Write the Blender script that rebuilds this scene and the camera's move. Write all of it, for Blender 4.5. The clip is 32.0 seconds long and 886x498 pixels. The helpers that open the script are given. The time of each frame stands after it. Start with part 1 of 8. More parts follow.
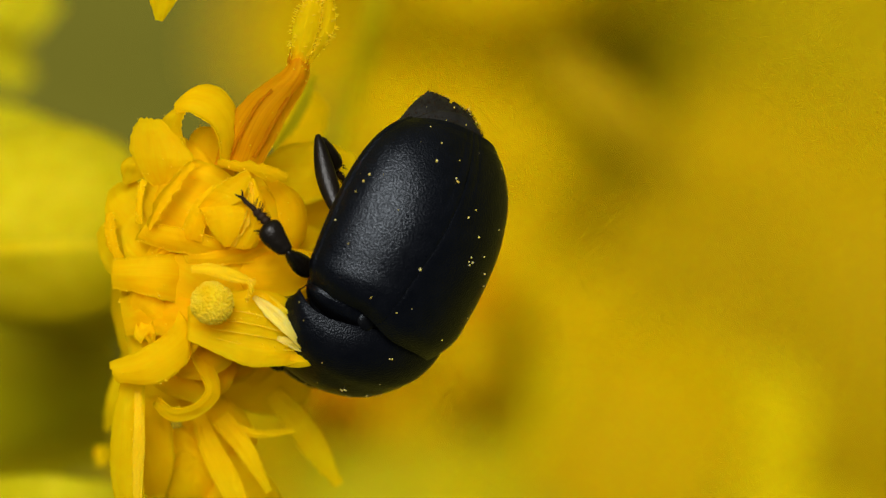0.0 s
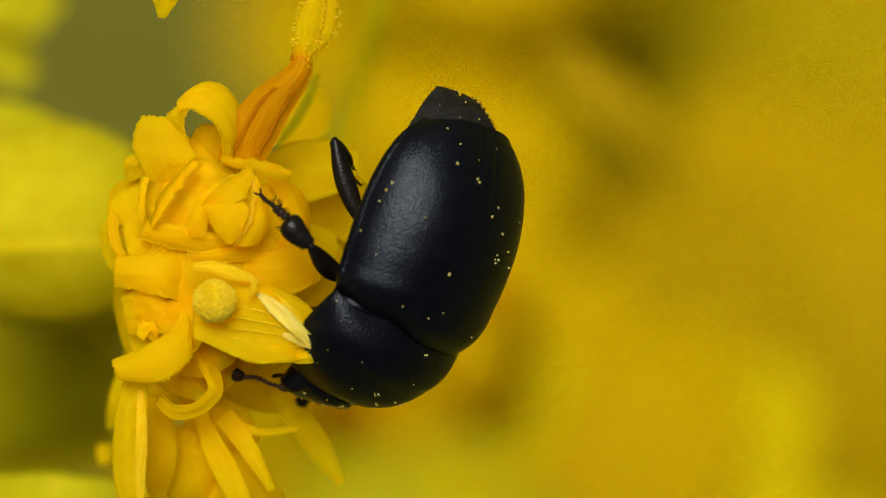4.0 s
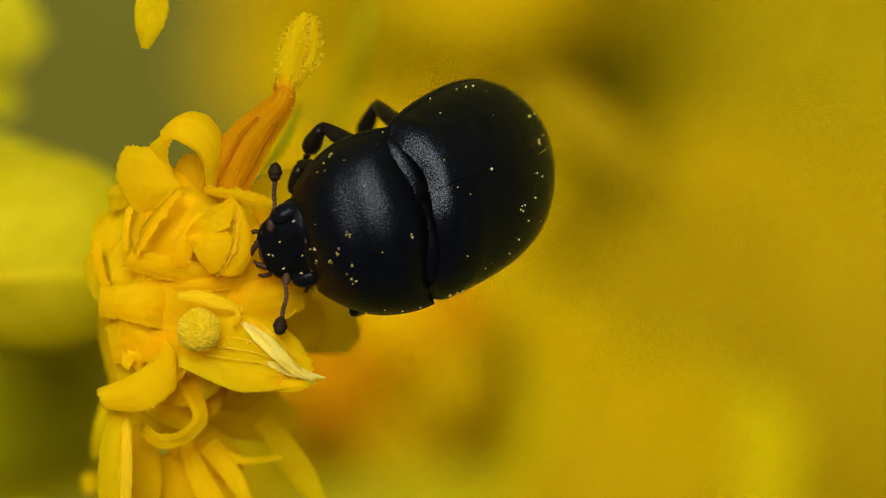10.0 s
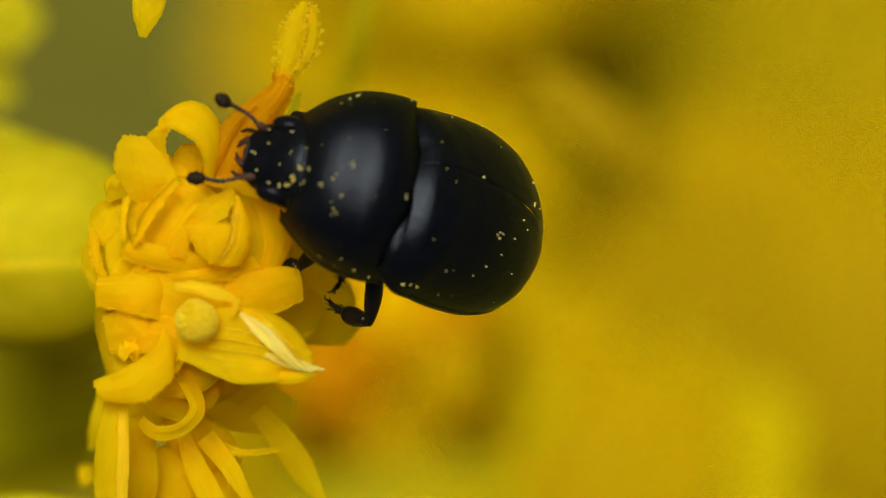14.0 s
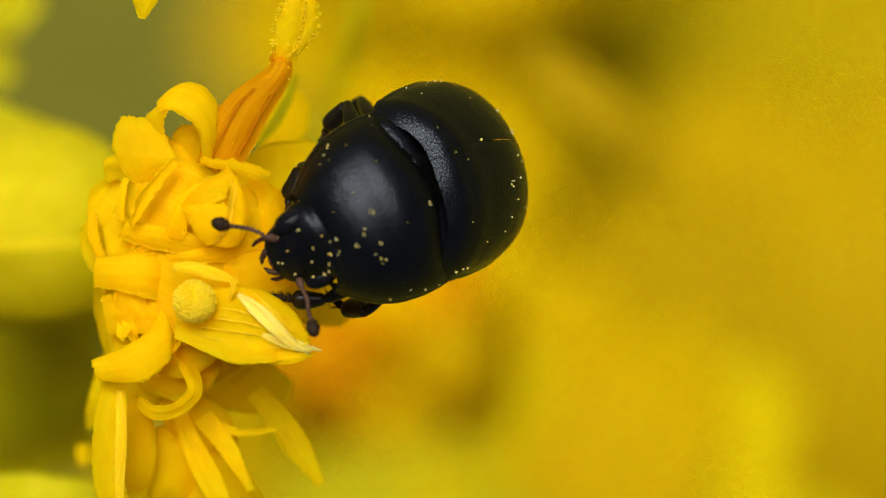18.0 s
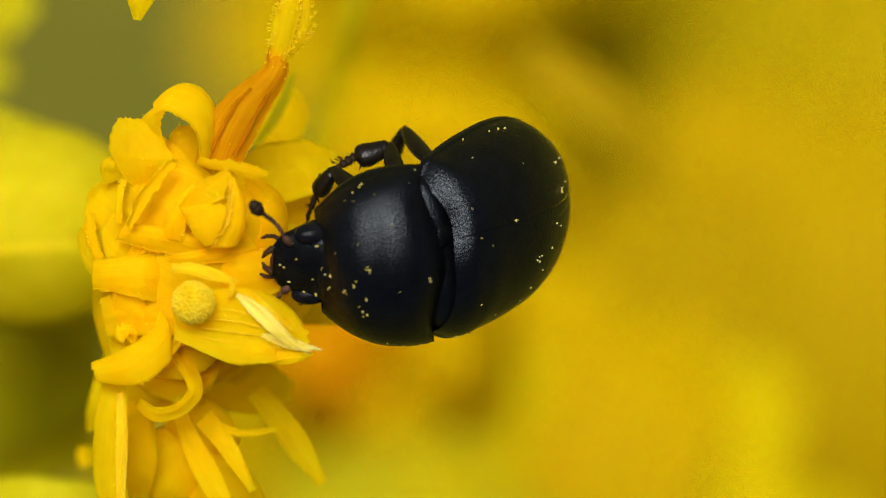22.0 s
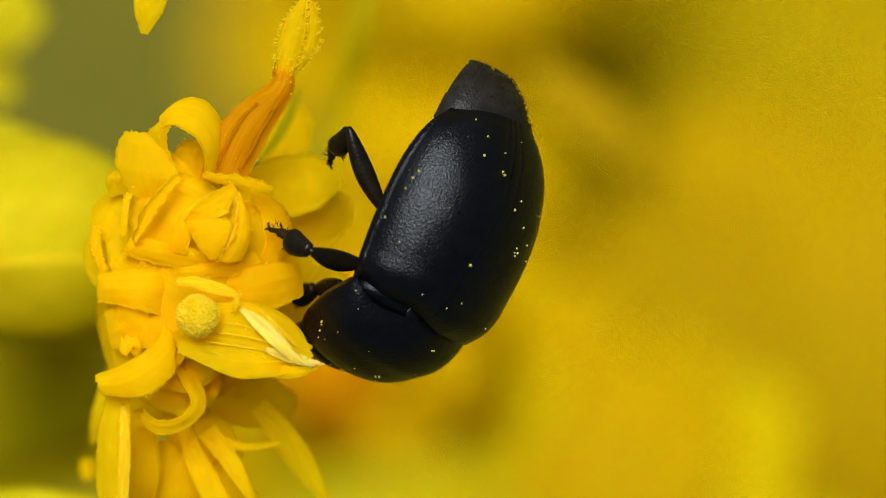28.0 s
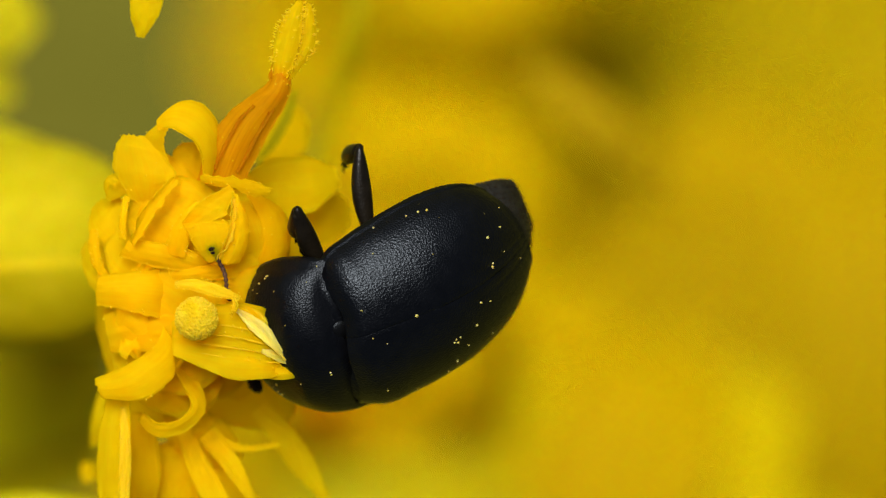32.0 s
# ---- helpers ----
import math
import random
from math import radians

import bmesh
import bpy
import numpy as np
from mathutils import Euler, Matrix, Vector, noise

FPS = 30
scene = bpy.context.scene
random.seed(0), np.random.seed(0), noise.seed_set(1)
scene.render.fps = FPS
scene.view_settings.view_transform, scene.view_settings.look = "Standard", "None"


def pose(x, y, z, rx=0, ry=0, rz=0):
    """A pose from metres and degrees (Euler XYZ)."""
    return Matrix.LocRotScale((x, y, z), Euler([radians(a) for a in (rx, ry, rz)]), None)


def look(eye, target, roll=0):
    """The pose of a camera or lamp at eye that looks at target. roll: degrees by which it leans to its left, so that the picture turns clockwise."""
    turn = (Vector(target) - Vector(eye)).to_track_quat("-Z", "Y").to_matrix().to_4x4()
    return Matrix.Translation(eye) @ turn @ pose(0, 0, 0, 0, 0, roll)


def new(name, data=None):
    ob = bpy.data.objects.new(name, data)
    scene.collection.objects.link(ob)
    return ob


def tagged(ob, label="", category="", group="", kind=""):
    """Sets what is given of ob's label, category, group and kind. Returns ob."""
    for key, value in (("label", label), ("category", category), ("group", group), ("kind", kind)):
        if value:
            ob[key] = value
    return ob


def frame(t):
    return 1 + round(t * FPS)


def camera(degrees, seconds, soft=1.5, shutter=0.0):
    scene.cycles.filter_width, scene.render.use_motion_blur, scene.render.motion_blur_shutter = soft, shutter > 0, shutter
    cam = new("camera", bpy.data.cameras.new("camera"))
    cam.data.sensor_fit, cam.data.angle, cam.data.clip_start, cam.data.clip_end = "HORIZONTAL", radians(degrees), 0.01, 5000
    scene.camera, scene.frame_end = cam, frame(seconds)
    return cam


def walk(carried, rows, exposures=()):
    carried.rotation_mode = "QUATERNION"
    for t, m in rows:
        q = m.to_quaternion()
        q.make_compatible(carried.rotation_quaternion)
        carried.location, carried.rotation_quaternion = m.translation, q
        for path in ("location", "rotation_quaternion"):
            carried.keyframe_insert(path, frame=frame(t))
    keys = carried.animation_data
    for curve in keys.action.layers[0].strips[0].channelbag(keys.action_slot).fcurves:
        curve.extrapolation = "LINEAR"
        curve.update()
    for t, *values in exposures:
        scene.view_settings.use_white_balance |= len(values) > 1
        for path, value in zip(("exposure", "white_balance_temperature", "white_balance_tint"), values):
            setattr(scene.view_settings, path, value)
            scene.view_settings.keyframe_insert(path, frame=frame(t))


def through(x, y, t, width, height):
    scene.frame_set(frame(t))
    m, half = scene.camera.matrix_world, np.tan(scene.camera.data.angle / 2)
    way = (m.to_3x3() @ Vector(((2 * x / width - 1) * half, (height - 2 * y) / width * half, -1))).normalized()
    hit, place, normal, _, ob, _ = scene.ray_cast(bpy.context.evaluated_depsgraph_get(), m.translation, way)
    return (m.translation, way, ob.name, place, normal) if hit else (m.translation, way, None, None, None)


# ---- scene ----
MM = 1e-3


def P(x, y, z, rx=0, ry=0, rz=0):
    """A pose from millimetres and degrees."""
    return pose(x * MM, y * MM, z * MM, rx, ry, rz)


cam = camera(6.0, 32.0, soft=1.25)
cam.data.dof.use_dof = True
cam.data.dof.focus_distance = 59.95e-3
cam.data.dof.aperture_fstop = 170
walk(cam, [
    (0, P(0, 0, 59.8916, 0.0184, 0.1125, 0.2446)), (0.5, P(0, 0, 59.8058, 0.0272, 0.1274, 0.2544)), (1, P(0, 0, 59.8129, 0.0227, 0.1209, 0.3183)), (1.5, P(0, 0, 59.9438, 0.0099, 0.0906, 0.2369)),
    (2, P(0, 0, 59.9088, 0.003, 0.0976, 0.2137)), (2.5, P(0, 0, 59.9086, -0.0043, 0.0968, 0.1949)), (3, P(0, 0, 59.7562, -0.0196, 0.1319, 0.1022)), (3.5, P(0, 0, 59.7429, -0.0081, 0.1409, 0.2988)),
    (5.5, P(0, 0, 59.8975, 0.0276, 0.0654, 0.1558)), (6, P(0, 0, 59.9368, 0.0349, 0.0401, 0.0944)), (6.5, P(0, 0, 59.9426, 0.0269, 0.0325, -0.6832)), (7, P(0, 0, 59.9410, 0.0529, 0.0462, -0.2124)),
    (7.5, P(0, 0, 59.9920, 0.0929, 0.0631, 0.1437)), (8, P(0, 0, 59.9384, 0.1088, 0.0792, -0.345)), (8.5, P(0, 0, 59.9617, 0.1296, 0.0791, -0.142)), (9, P(0, 0, 59.8569, 0.1474, 0.0718, -0.5967)),
    (9.5, P(0, 0, 59.8708, 0.1903, 0.0673, 0.5943)), (10, P(0, 0, 60.0139, 0.1958, 0.0192, 0.0435)), (10.5, P(0, 0, 60.0406, 0.1941, -0.0051, 0.1884)), (11, P(0, 0, 59.9130, 0.2063, 0.0059, 1.2408)),
    (11.5, P(0, 0, 59.8888, 0.1832, -0.0417, 0.4785)), (12, P(0, 0, 59.9749, 0.1633, -0.0517, 0.1899)), (12.5, P(0, 0, 60.0216, 0.1474, -0.0446, 0.3073)), (13, P(0, 0, 59.8535, 0.1457, -0.0229, 0.7443)),
    (13.5, P(0, 0, 59.5010, 0.1437, -0.0076, 0.1622)), (15.5, P(0, 0, 59.6006, 0.0603, 0.0915, 0.2351)), (16, P(0, 0, 59.7611, 0.0248, 0.0233, 2.5628)), (16.5, P(0, 0, 59.7755, 0.0197, 0.0114, 1.9666)),
    (17, P(0, 0, 60.0449, 0.0165, -0.0373, 0.9832)), (17.5, P(0, 0, 59.6807, 0.0083, -0.0023, 0.602)), (18, P(0, 0, 59.8248, 0.01, -0.0055, 0.349)), (18.5, P(0, 0, 60.0216, 0.0075, -0.0073, 0.1828)),
    (19, P(0, 0, 59.8695, 0.0111, 0.0225, 0.2041)), (19.5, P(0, 0, 59.9696, 0.0157, 0.0191, 0.2174)), (20, P(0, 0, 59.9011, 0.0059, 0.0152, 0.0286)), (20.5, P(0, 0, 59.9878, -0.002, 0.015, 0.0835)),
    (21, P(0, 0, 59.8384, 0, -0, 0)), (21.5, P(0, 0, 59.9224, -0.01, -0.0274, -0.3641)), (22, P(0, 0, 59.7564, -0.0057, -0.0145, -0.4035)), (22.5, P(0, 0, 59.7960, 0.0099, -0.0143, -0.0086)),
    (23, P(0, 0, 60.1763, 0.0258, -0.0497, 0.5482)), (23.5, P(0, 0, 60.1594, 0.0295, -0.0395, 0.2802)), (24, P(0, 0, 59.8459, 0.0459, 0.0049, 0.227)), (24.5, P(0, 0, 59.7301, 0.0581, 0.0201, 0.0846)),
    (25, P(0, 0, 59.8662, 0.0661, 0.0233, 0.1019)), (25.5, P(0, 0, 59.9624, 0.0708, 0.006, 0.0146)), (27.5, P(0, 0, 60.0021, 0.0841, -0.0095, -0.0205)), (28, P(0, 0, 59.9194, 0.1046, 0.0125, 0.1756)),
    (28.5, P(0, 0, 59.9398, 0.1086, 0.0164, 0.0388)), (29, P(0, 0, 59.9208, 0.1089, 0.0243, 0.1072)), (29.5, P(0, 0, 59.7651, 0.1175, 0.0493, 0.0748)), (30, P(0, 0, 59.6853, 0.123, 0.0625, -0.1015)),
    (30.5, P(0, 0, 59.5548, 0.1375, 0.062, 0.3566)), (31, P(0, 0, 59.9249, 0.1355, 0.0152, 0.5356)), (31.5, P(0, 0, 59.9693, 0.1218, -0.0006, 0.0692)), (32, P(0, 0, 60.0359, 0.1049, -0.0007, -0.4065)),
], exposures=[(0, 0.30), (6, 0.22), (13, 0.18), (15.5, 0.39), (17.5, 0.56), (24, 0.54), (32, 0.49)])

# ---- light: soft sun through thin cloud, high and a little ahead ----
world = bpy.data.worlds.new("sky")
scene.world = world
world.use_nodes = True
nt = world.node_tree
sky = nt.nodes.new("ShaderNodeTexSky")
sky.sky_type, sky.sun_disc = "NISHITA", False
sky.sun_elevation, sky.sun_rotation = radians(67), radians(-18)
nt.links.new(sky.outputs[0], nt.nodes["Background"].inputs[0])
nt.nodes["Background"].inputs[1].default_value = 0.032
sun = new("sun", bpy.data.lights.new("sun", "SUN"))
sun.data.energy, sun.data.angle = 4.6, radians(34)
sun.data.color = (1.0, 0.98, 0.95)
sun.matrix_world = look((-0.12, 0.37, 0.92), (0, 0, 0))

# ---- materials ----


def material(name, base, rough=0.5, spec=0.5):
    m = bpy.data.materials.new(name)
    m.use_nodes = True
    b = m.node_tree.nodes["Principled BSDF"]
    b.inputs["Base Color"].default_value = (*base, 1)
    b.inputs["Roughness"].default_value = rough
    b.inputs["Specular IOR Level"].default_value = spec
    return m, m.node_tree, b


def link(t, a, b):
    t.links.new(a, b)


def tex(t, kind, scale, coord="Object", stretch=None, detail=3.0):
    c = t.nodes.new("ShaderNodeTexCoord")
    n = t.nodes.new("ShaderNodeTexNoise" if kind == "noise" else "ShaderNodeTexVoronoi")
    n.inputs["Scale"].default_value = scale
    if kind == "noise":
        n.inputs["Detail"].default_value = detail
    mp = t.nodes.new("ShaderNodeMapping")
    if stretch:
        mp.inputs["Scale"].default_value = stretch
    link(t, c.outputs[coord], mp.inputs[0])
    link(t, mp.outputs[0], n.inputs["Vector"])
    return n.outputs["Fac"] if kind == "noise" else n.outputs["Distance"]


def ramp(t, fac, stops):
    r = t.nodes.new("ShaderNodeValToRGB")
    e = r.color_ramp.elements
    while len(e) < len(stops):
        e.new(0.5)
    for el, (p, c) in zip(e, stops):
        el.position, el.color = p, (*c, 1)
    link(t, fac, r.inputs[0])
    return r.outputs[0]


def bump(t, b, height, dist, strength):
    n = t.nodes.new("ShaderNodeBump")
    n.inputs["Strength"].default_value, n.inputs["Distance"].default_value = strength, dist
    link(t, height, n.inputs["Height"])
    link(t, n.outputs[0], b.inputs["Normal"])
    return n


def cuticle(name, base, rough, pits, strength, gloss=0.055, sheen=(1.0, 1.0, 1.0)):
    """Punctured beetle cuticle with fine reticulation and worn gloss."""
    m, t, b = material(name, base, rough, gloss)
    b.inputs["Specular Tint"].default_value = (*sheen, 1)
    v = tex(t, "voronoi", pits)
    n = tex(t, "noise", 9000, detail=4)
    link(t, ramp(t, n, [(0.3, tuple(c * 0.7 for c in base)), (0.7, tuple(c * 1.35 for c in base))]), b.inputs["Base Color"])
    mr = t.nodes.new("ShaderNodeMapRange")
    mr.inputs["To Min"].default_value, mr.inputs["To Max"].default_value = rough - 0.07, rough + 0.09
    link(t, tex(t, "noise", 14000), mr.inputs["Value"])
    link(t, mr.outputs[0], b.inputs["Roughness"])
    bp = bump(t, b, v, 2.8e-6, strength)
    b2 = t.nodes.new("ShaderNodeBump")
    b2.inputs["Strength"].default_value, b2.inputs["Distance"].default_value = 0.35 * strength, 2.2e-6
    link(t, tex(t, "noise", 84000, detail=3), b2.inputs["Height"])
    link(t, bp.outputs[0], b2.inputs["Normal"])
    link(t, b2.outputs[0], b.inputs["Normal"])
    return m


def petal(name, stops, through=0.45, rough=0.65, vein=0.5):
    """Thin petal tissue: lengthwise veins, cell-fine relief, light passing through."""
    m, t, b = material(name, stops[0][1], rough, 0.03)
    v = tex(t, "noise", 1.0, "UV", (26, 2.0, 1), 4)
    blot = tex(t, "noise", 5200, detail=2)
    mix = t.nodes.new("ShaderNodeMix")
    mix.inputs["Factor"].default_value = vein
    link(t, blot, mix.inputs[2])
    link(t, v, mix.inputs[3])
    col = ramp(t, mix.outputs[0], stops)
    link(t, col, b.inputs["Base Color"])
    b.inputs["Subsurface Weight"].default_value = 0.6
    b.inputs["Subsurface Radius"].default_value = (1.0, 0.7, 0.1)
    b.inputs["Subsurface Scale"].default_value = 2.6e-4
    bp = bump(t, b, v, 4e-6, 0.3)
    cell = tex(t, "voronoi", 45000)
    b2 = t.nodes.new("ShaderNodeBump")
    b2.inputs["Strength"].default_value, b2.inputs["Distance"].default_value = 0.15, 3e-6
    link(t, cell, b2.inputs["Height"])
    link(t, bp.outputs[0], b2.inputs["Normal"])
    link(t, b2.outputs[0], b.inputs["Normal"])
    tr = t.nodes.new("ShaderNodeBsdfTranslucent")
    link(t, col, tr.inputs[0])
    ms = t.nodes.new("ShaderNodeMixShader")
    ms.inputs[0].default_value = through
    link(t, b.outputs[0], ms.inputs[1])
    link(t, tr.outputs[0], ms.inputs[2])
    link(t, ms.outputs[0], t.nodes["Material Output"].inputs[0])
    return m


SHELL = cuticle("elytra_cuticle", (0.0014, 0.0014, 0.0017), 0.30, 76000, 1.0, 0.21, (0.80, 0.90, 1.0))
SHIELD = cuticle("pronotum_cuticle", (0.0014, 0.0014, 0.0017), 0.31, 76000, 1.0, 0.18, (0.82, 0.91, 1.0))
HEADC = cuticle("head_cuticle", (0.0025, 0.0025, 0.0025), 0.28, 70000, 0.6, 0.10, (0.8, 0.9, 1.0))
TAIL = cuticle("pygidium_cuticle", (0.012, 0.011, 0.009), 0.40, 60000, 1.0, 0.12)
LEG = cuticle("leg_cuticle", (0.0055, 0.004, 0.0022), 0.30, 50000, 0.5, 0.14)
TARS = cuticle("tarsus_cuticle", (0.016, 0.009, 0.004), 0.5, 60000, 0.6)
EYEM = cuticle("eye_facets", (0.004, 0.004, 0.005), 0.2, 90000, 0.6)
MOUTH = cuticle("mouthparts", (0.035, 0.014, 0.006), 0.35, 50000, 0.4)
ANT = cuticle("antenna_cuticle", (0.05, 0.025, 0.015), 0.42, 60000, 0.5)
POLLEN = petal("pollen", [(0.2, (0.94, 0.68, 0.06)), (0.8, (0.97, 0.84, 0.22))], 0.3, 0.7, 0.0)
YELLOW = petal("ligule_yellow", [(0.28, (0.97, 0.72, 0.001)), (0.5, (0.98, 0.785, 0.002)), (0.72, (0.985, 0.85, 0.006))], 0.74)
PALE = petal("ligule_pale", [(0.3, (0.97, 0.74, 0.003)), (0.7, (0.98, 0.85, 0.03))], 0.66)
ORANGE = petal("corolla_orange", [(0.3, (0.74, 0.34, 0.001)), (0.5, (0.86, 0.45, 0.001)), (0.75, (0.92, 0.55, 0.002))], 0.65, vein=0.8)
BALL = petal("style_yellow", [(0.3, (0.98, 0.74, 0.005)), (0.7, (0.99, 0.82, 0.03))], 0.4, vein=0.0)
RUST = petal("corolla_rust", [(0.3, (0.64, 0.25, 0.001)), (0.7, (0.78, 0.35, 0.001))], 0.6)
CREAM = petal("petal_cream_lit", [(0.25, (0.98, 0.82, 0.04)), (0.75, (0.99, 0.90, 0.22))], 0.5)
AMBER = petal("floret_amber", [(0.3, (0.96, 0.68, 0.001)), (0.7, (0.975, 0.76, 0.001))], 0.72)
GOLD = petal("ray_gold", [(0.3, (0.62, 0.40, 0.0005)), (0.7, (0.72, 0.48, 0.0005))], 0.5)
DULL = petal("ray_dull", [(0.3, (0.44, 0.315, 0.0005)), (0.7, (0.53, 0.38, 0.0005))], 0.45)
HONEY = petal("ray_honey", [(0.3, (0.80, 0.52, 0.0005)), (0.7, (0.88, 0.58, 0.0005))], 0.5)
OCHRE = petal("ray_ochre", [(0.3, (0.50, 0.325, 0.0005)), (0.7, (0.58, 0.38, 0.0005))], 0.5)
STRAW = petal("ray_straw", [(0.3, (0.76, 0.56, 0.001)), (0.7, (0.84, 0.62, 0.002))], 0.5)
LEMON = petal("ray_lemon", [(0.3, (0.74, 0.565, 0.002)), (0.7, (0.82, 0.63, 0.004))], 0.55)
LIME = petal("bract_lime", [(0.3, (0.64, 0.54, 0.002)), (0.7, (0.84, 0.72, 0.02))], 0.6)
OLIVE = petal("bract_olive", [(0.3, (0.40, 0.26, 0.001)), (0.7, (0.50, 0.33, 0.002))], 0.5)
LEAF = petal("bract_green", [(0.3, (0.35, 0.285, 0.001)), (0.7, (0.45, 0.365, 0.001))], 0.45)
STALK = petal("stalk_green", [(0.3, (0.20, 0.20, 0.01)), (0.7, (0.30, 0.28, 0.02))], 0.1)
m_, t_, b_ = material("turf", (0.13, 0.13, 0.02), 0.9, 0.2)
link(t_, ramp(t_, tex(t_, "noise", 60, detail=6), [(0.3, (0.083, 0.077, 0.004)), (0.5, (0.11, 0.10, 0.006)), (0.7, (0.137, 0.124, 0.009))]), b_.inputs["Base Color"])
bump(t_, b_, tex(t_, "noise", 300), 4e-3, 0.8)
TURF = m_

# ---- building helpers; lengths below are in steps of 4 micrometres ----
S = 4e-6


def spread(xs, ys, x):
    """A smooth curve through the given knots."""
    xs, ys = np.array(xs, float), np.array(ys, float)
    d = np.gradient(ys, xs)
    i = int(np.clip(np.searchsorted(xs, x) - 1, 0, len(xs) - 2))
    h = xs[i + 1] - xs[i]
    u = min(max((x - xs[i]) / h, 0.0), 1.0)
    return ((2 * u**3 - 3 * u**2 + 1) * ys[i] + (u**3 - 2 * u**2 + u) * h * d[i]
            + (3 * u**2 - 2 * u**3) * ys[i + 1] + (u**3 - u**2) * h * d[i + 1])


def mesh_of(name, verts, faces, mat, uvs=None, smooth=True):
    me = bpy.data.meshes.new(name)
    me.from_pydata([tuple(v) for v in verts], [], faces)
    me.materials.append(mat)
    if smooth:
        me.polygons.foreach_set("use_smooth", [True] * len(me.polygons))
    if uvs is not None:
        layer = me.uv_layers.new(name="UVMap")
        for lo in me.loops:
            layer.data[lo.index].uv = uvs[lo.vertex_index]
    me.update()
    return me


def part(name, me, parent, label=""):
    ob = new(name, me)
    ob.parent = parent
    if label:
        ob["label"] = label
    return ob


def grid_faces(n, m, closed=False):
    out = []
    for i in range(n - 1):
        for j in range(m - (0 if closed else 1)):
            k = (j + 1) % m
            out.append((i * m + j, i * m + k, (i + 1) * m + k, (i + 1) * m + j))
    return out


def sheet(fn, n, m):
    """Vertices, faces and uv of a surface fn(u, v), u and v from 0 to 1, in steps."""
    verts, uvs = [], []
    for i in range(n):
        for j in range(m):
            u, v = i / (n - 1), j / (m - 1)
            verts.append(Vector(fn(u, v)) * S)
            uvs.append((v, u))
    return verts, grid_faces(n, m), uvs


def join(*pieces):
    verts, faces = [], []
    for v, f in pieces:
        k = len(verts)
        verts += list(v)
        faces += [tuple(a + k for a in q) for q in f]
    return verts, faces


def blob(c, r, n=10, m=14, squash=None):
    """An ellipsoid round c with radii r, in steps; squash(p) may shape it."""
    verts = []
    for i in range(n + 1):
        a = math.pi * i / n
        for j in range(m):
            b = 2 * math.pi * j / m
            p = Vector((r[0] * math.cos(a), r[1] * math.sin(a) * math.cos(b), r[2] * math.sin(a) * math.sin(b)))
            if squash:
                p = squash(p)
            verts.append((p + Vector(c)) * S)
    return verts, grid_faces(n + 1, m, True)


def tube(path, radii, n=10):
    """A round tube along a path of points, in steps."""
    verts, pts = [], [Vector(p) for p in path]
    side = Vector((0.13, 0.31, 0.94))
    for i, p in enumerate(pts):
        d = (pts[min(i + 1, len(pts) - 1)] - pts[max(i - 1, 0)]).normalized()
        a = d.cross(side).normalized()
        b = d.cross(a)
        for j in range(n):
            w = 2 * math.pi * j / n
            verts.append((p + (a * math.cos(w) + b * math.sin(w)) * radii[i]) * S)
    faces = grid_faces(len(pts), n, True)
    faces += [tuple(range(n)), tuple(range(len(verts) - n, len(verts)))]
    return verts, faces


def curve(pts, u):
    """A point along a smooth curve through pts."""
    ks = np.linspace(0, 1, len(pts))
    return Vector([spread(ks, [p[c] for p in pts], u) for c in range(3)])


# ---- the beetle ----
beetle = tagged(new("beetle"), "small matt black beetle dusted with yellow pollen, on the florets", "beetle")
EL, EW, EH = 375, 175, 137
WX, WY = [0, 0.08, 0.2, 0.4, 0.6, 0.8, 0.92, 1.0], [0.78, 0.935, 0.98, 1.0, 0.97, 0.85, 0.71, 0.57]
HX, HY = [0, 0.03, 0.10, 0.24, 0.45, 0.65, 0.85, 1.0], [0.64, 0.79, 0.90, 0.968, 1.0, 0.90, 0.67, 0.40]


def elytra_at(s, deg, lift=0.0):
    a = radians(deg)
    w, h = EW * spread(WX, WY, s), EH * spread(HX, HY, s)
    k = min(1.0, max(0.0, (deg + 40) / 45))
    return Vector((-s * EL + 26 * (1 - s) ** 9 * k * k * (3 - 2 * k), (w + lift) * math.sin(a), (h + lift) * math.cos(a)))


def elytron_mesh(side):
    def fn(u, v):
        mid = -18 * (1 - u) ** 1.2
        deg = v * (104 - side * mid)
        p = elytra_at(u, side * min(side * mid + deg, 90))
        p.y *= side
        deg += side * mid
        if deg > 90:
            p.y -= (deg - 90) * 1.5
            p.z -= (deg - 90) * 1.3 * (1 - u) ** 0.5
        if v < 0.012:
            p.z -= 0.9
            p.y += 0.3
        if u > 0.5:
            p.z -= 1.2 * min(1.0, (u - 0.5) * 4) * math.exp(-((v - 0.075) / 0.014) ** 2)
        if 84 < deg < 92:
            p.y += 2.2
        if u > 0.97:
            p.z -= 2.0
        # rounded outer corner of the apex
        p.x += 22 * max(0.0, (u - 0.7) / 0.3) ** 2 * (math.sin(radians(min(deg, 90)))) ** 3
        p.z += 0.9 * noise.noise(Vector((u * 7, v * 6, side)))
        return p.x, side * p.y, p.z
    v, f, uv = sheet(fn, 72, 72)
    if side > 0:
        f = [q[::-1] for q in f]
    return mesh_of("elytron", v, f, SHELL, uv)


for side in (-1, 1):
    part("elytron", elytron_mesh(side), beetle)


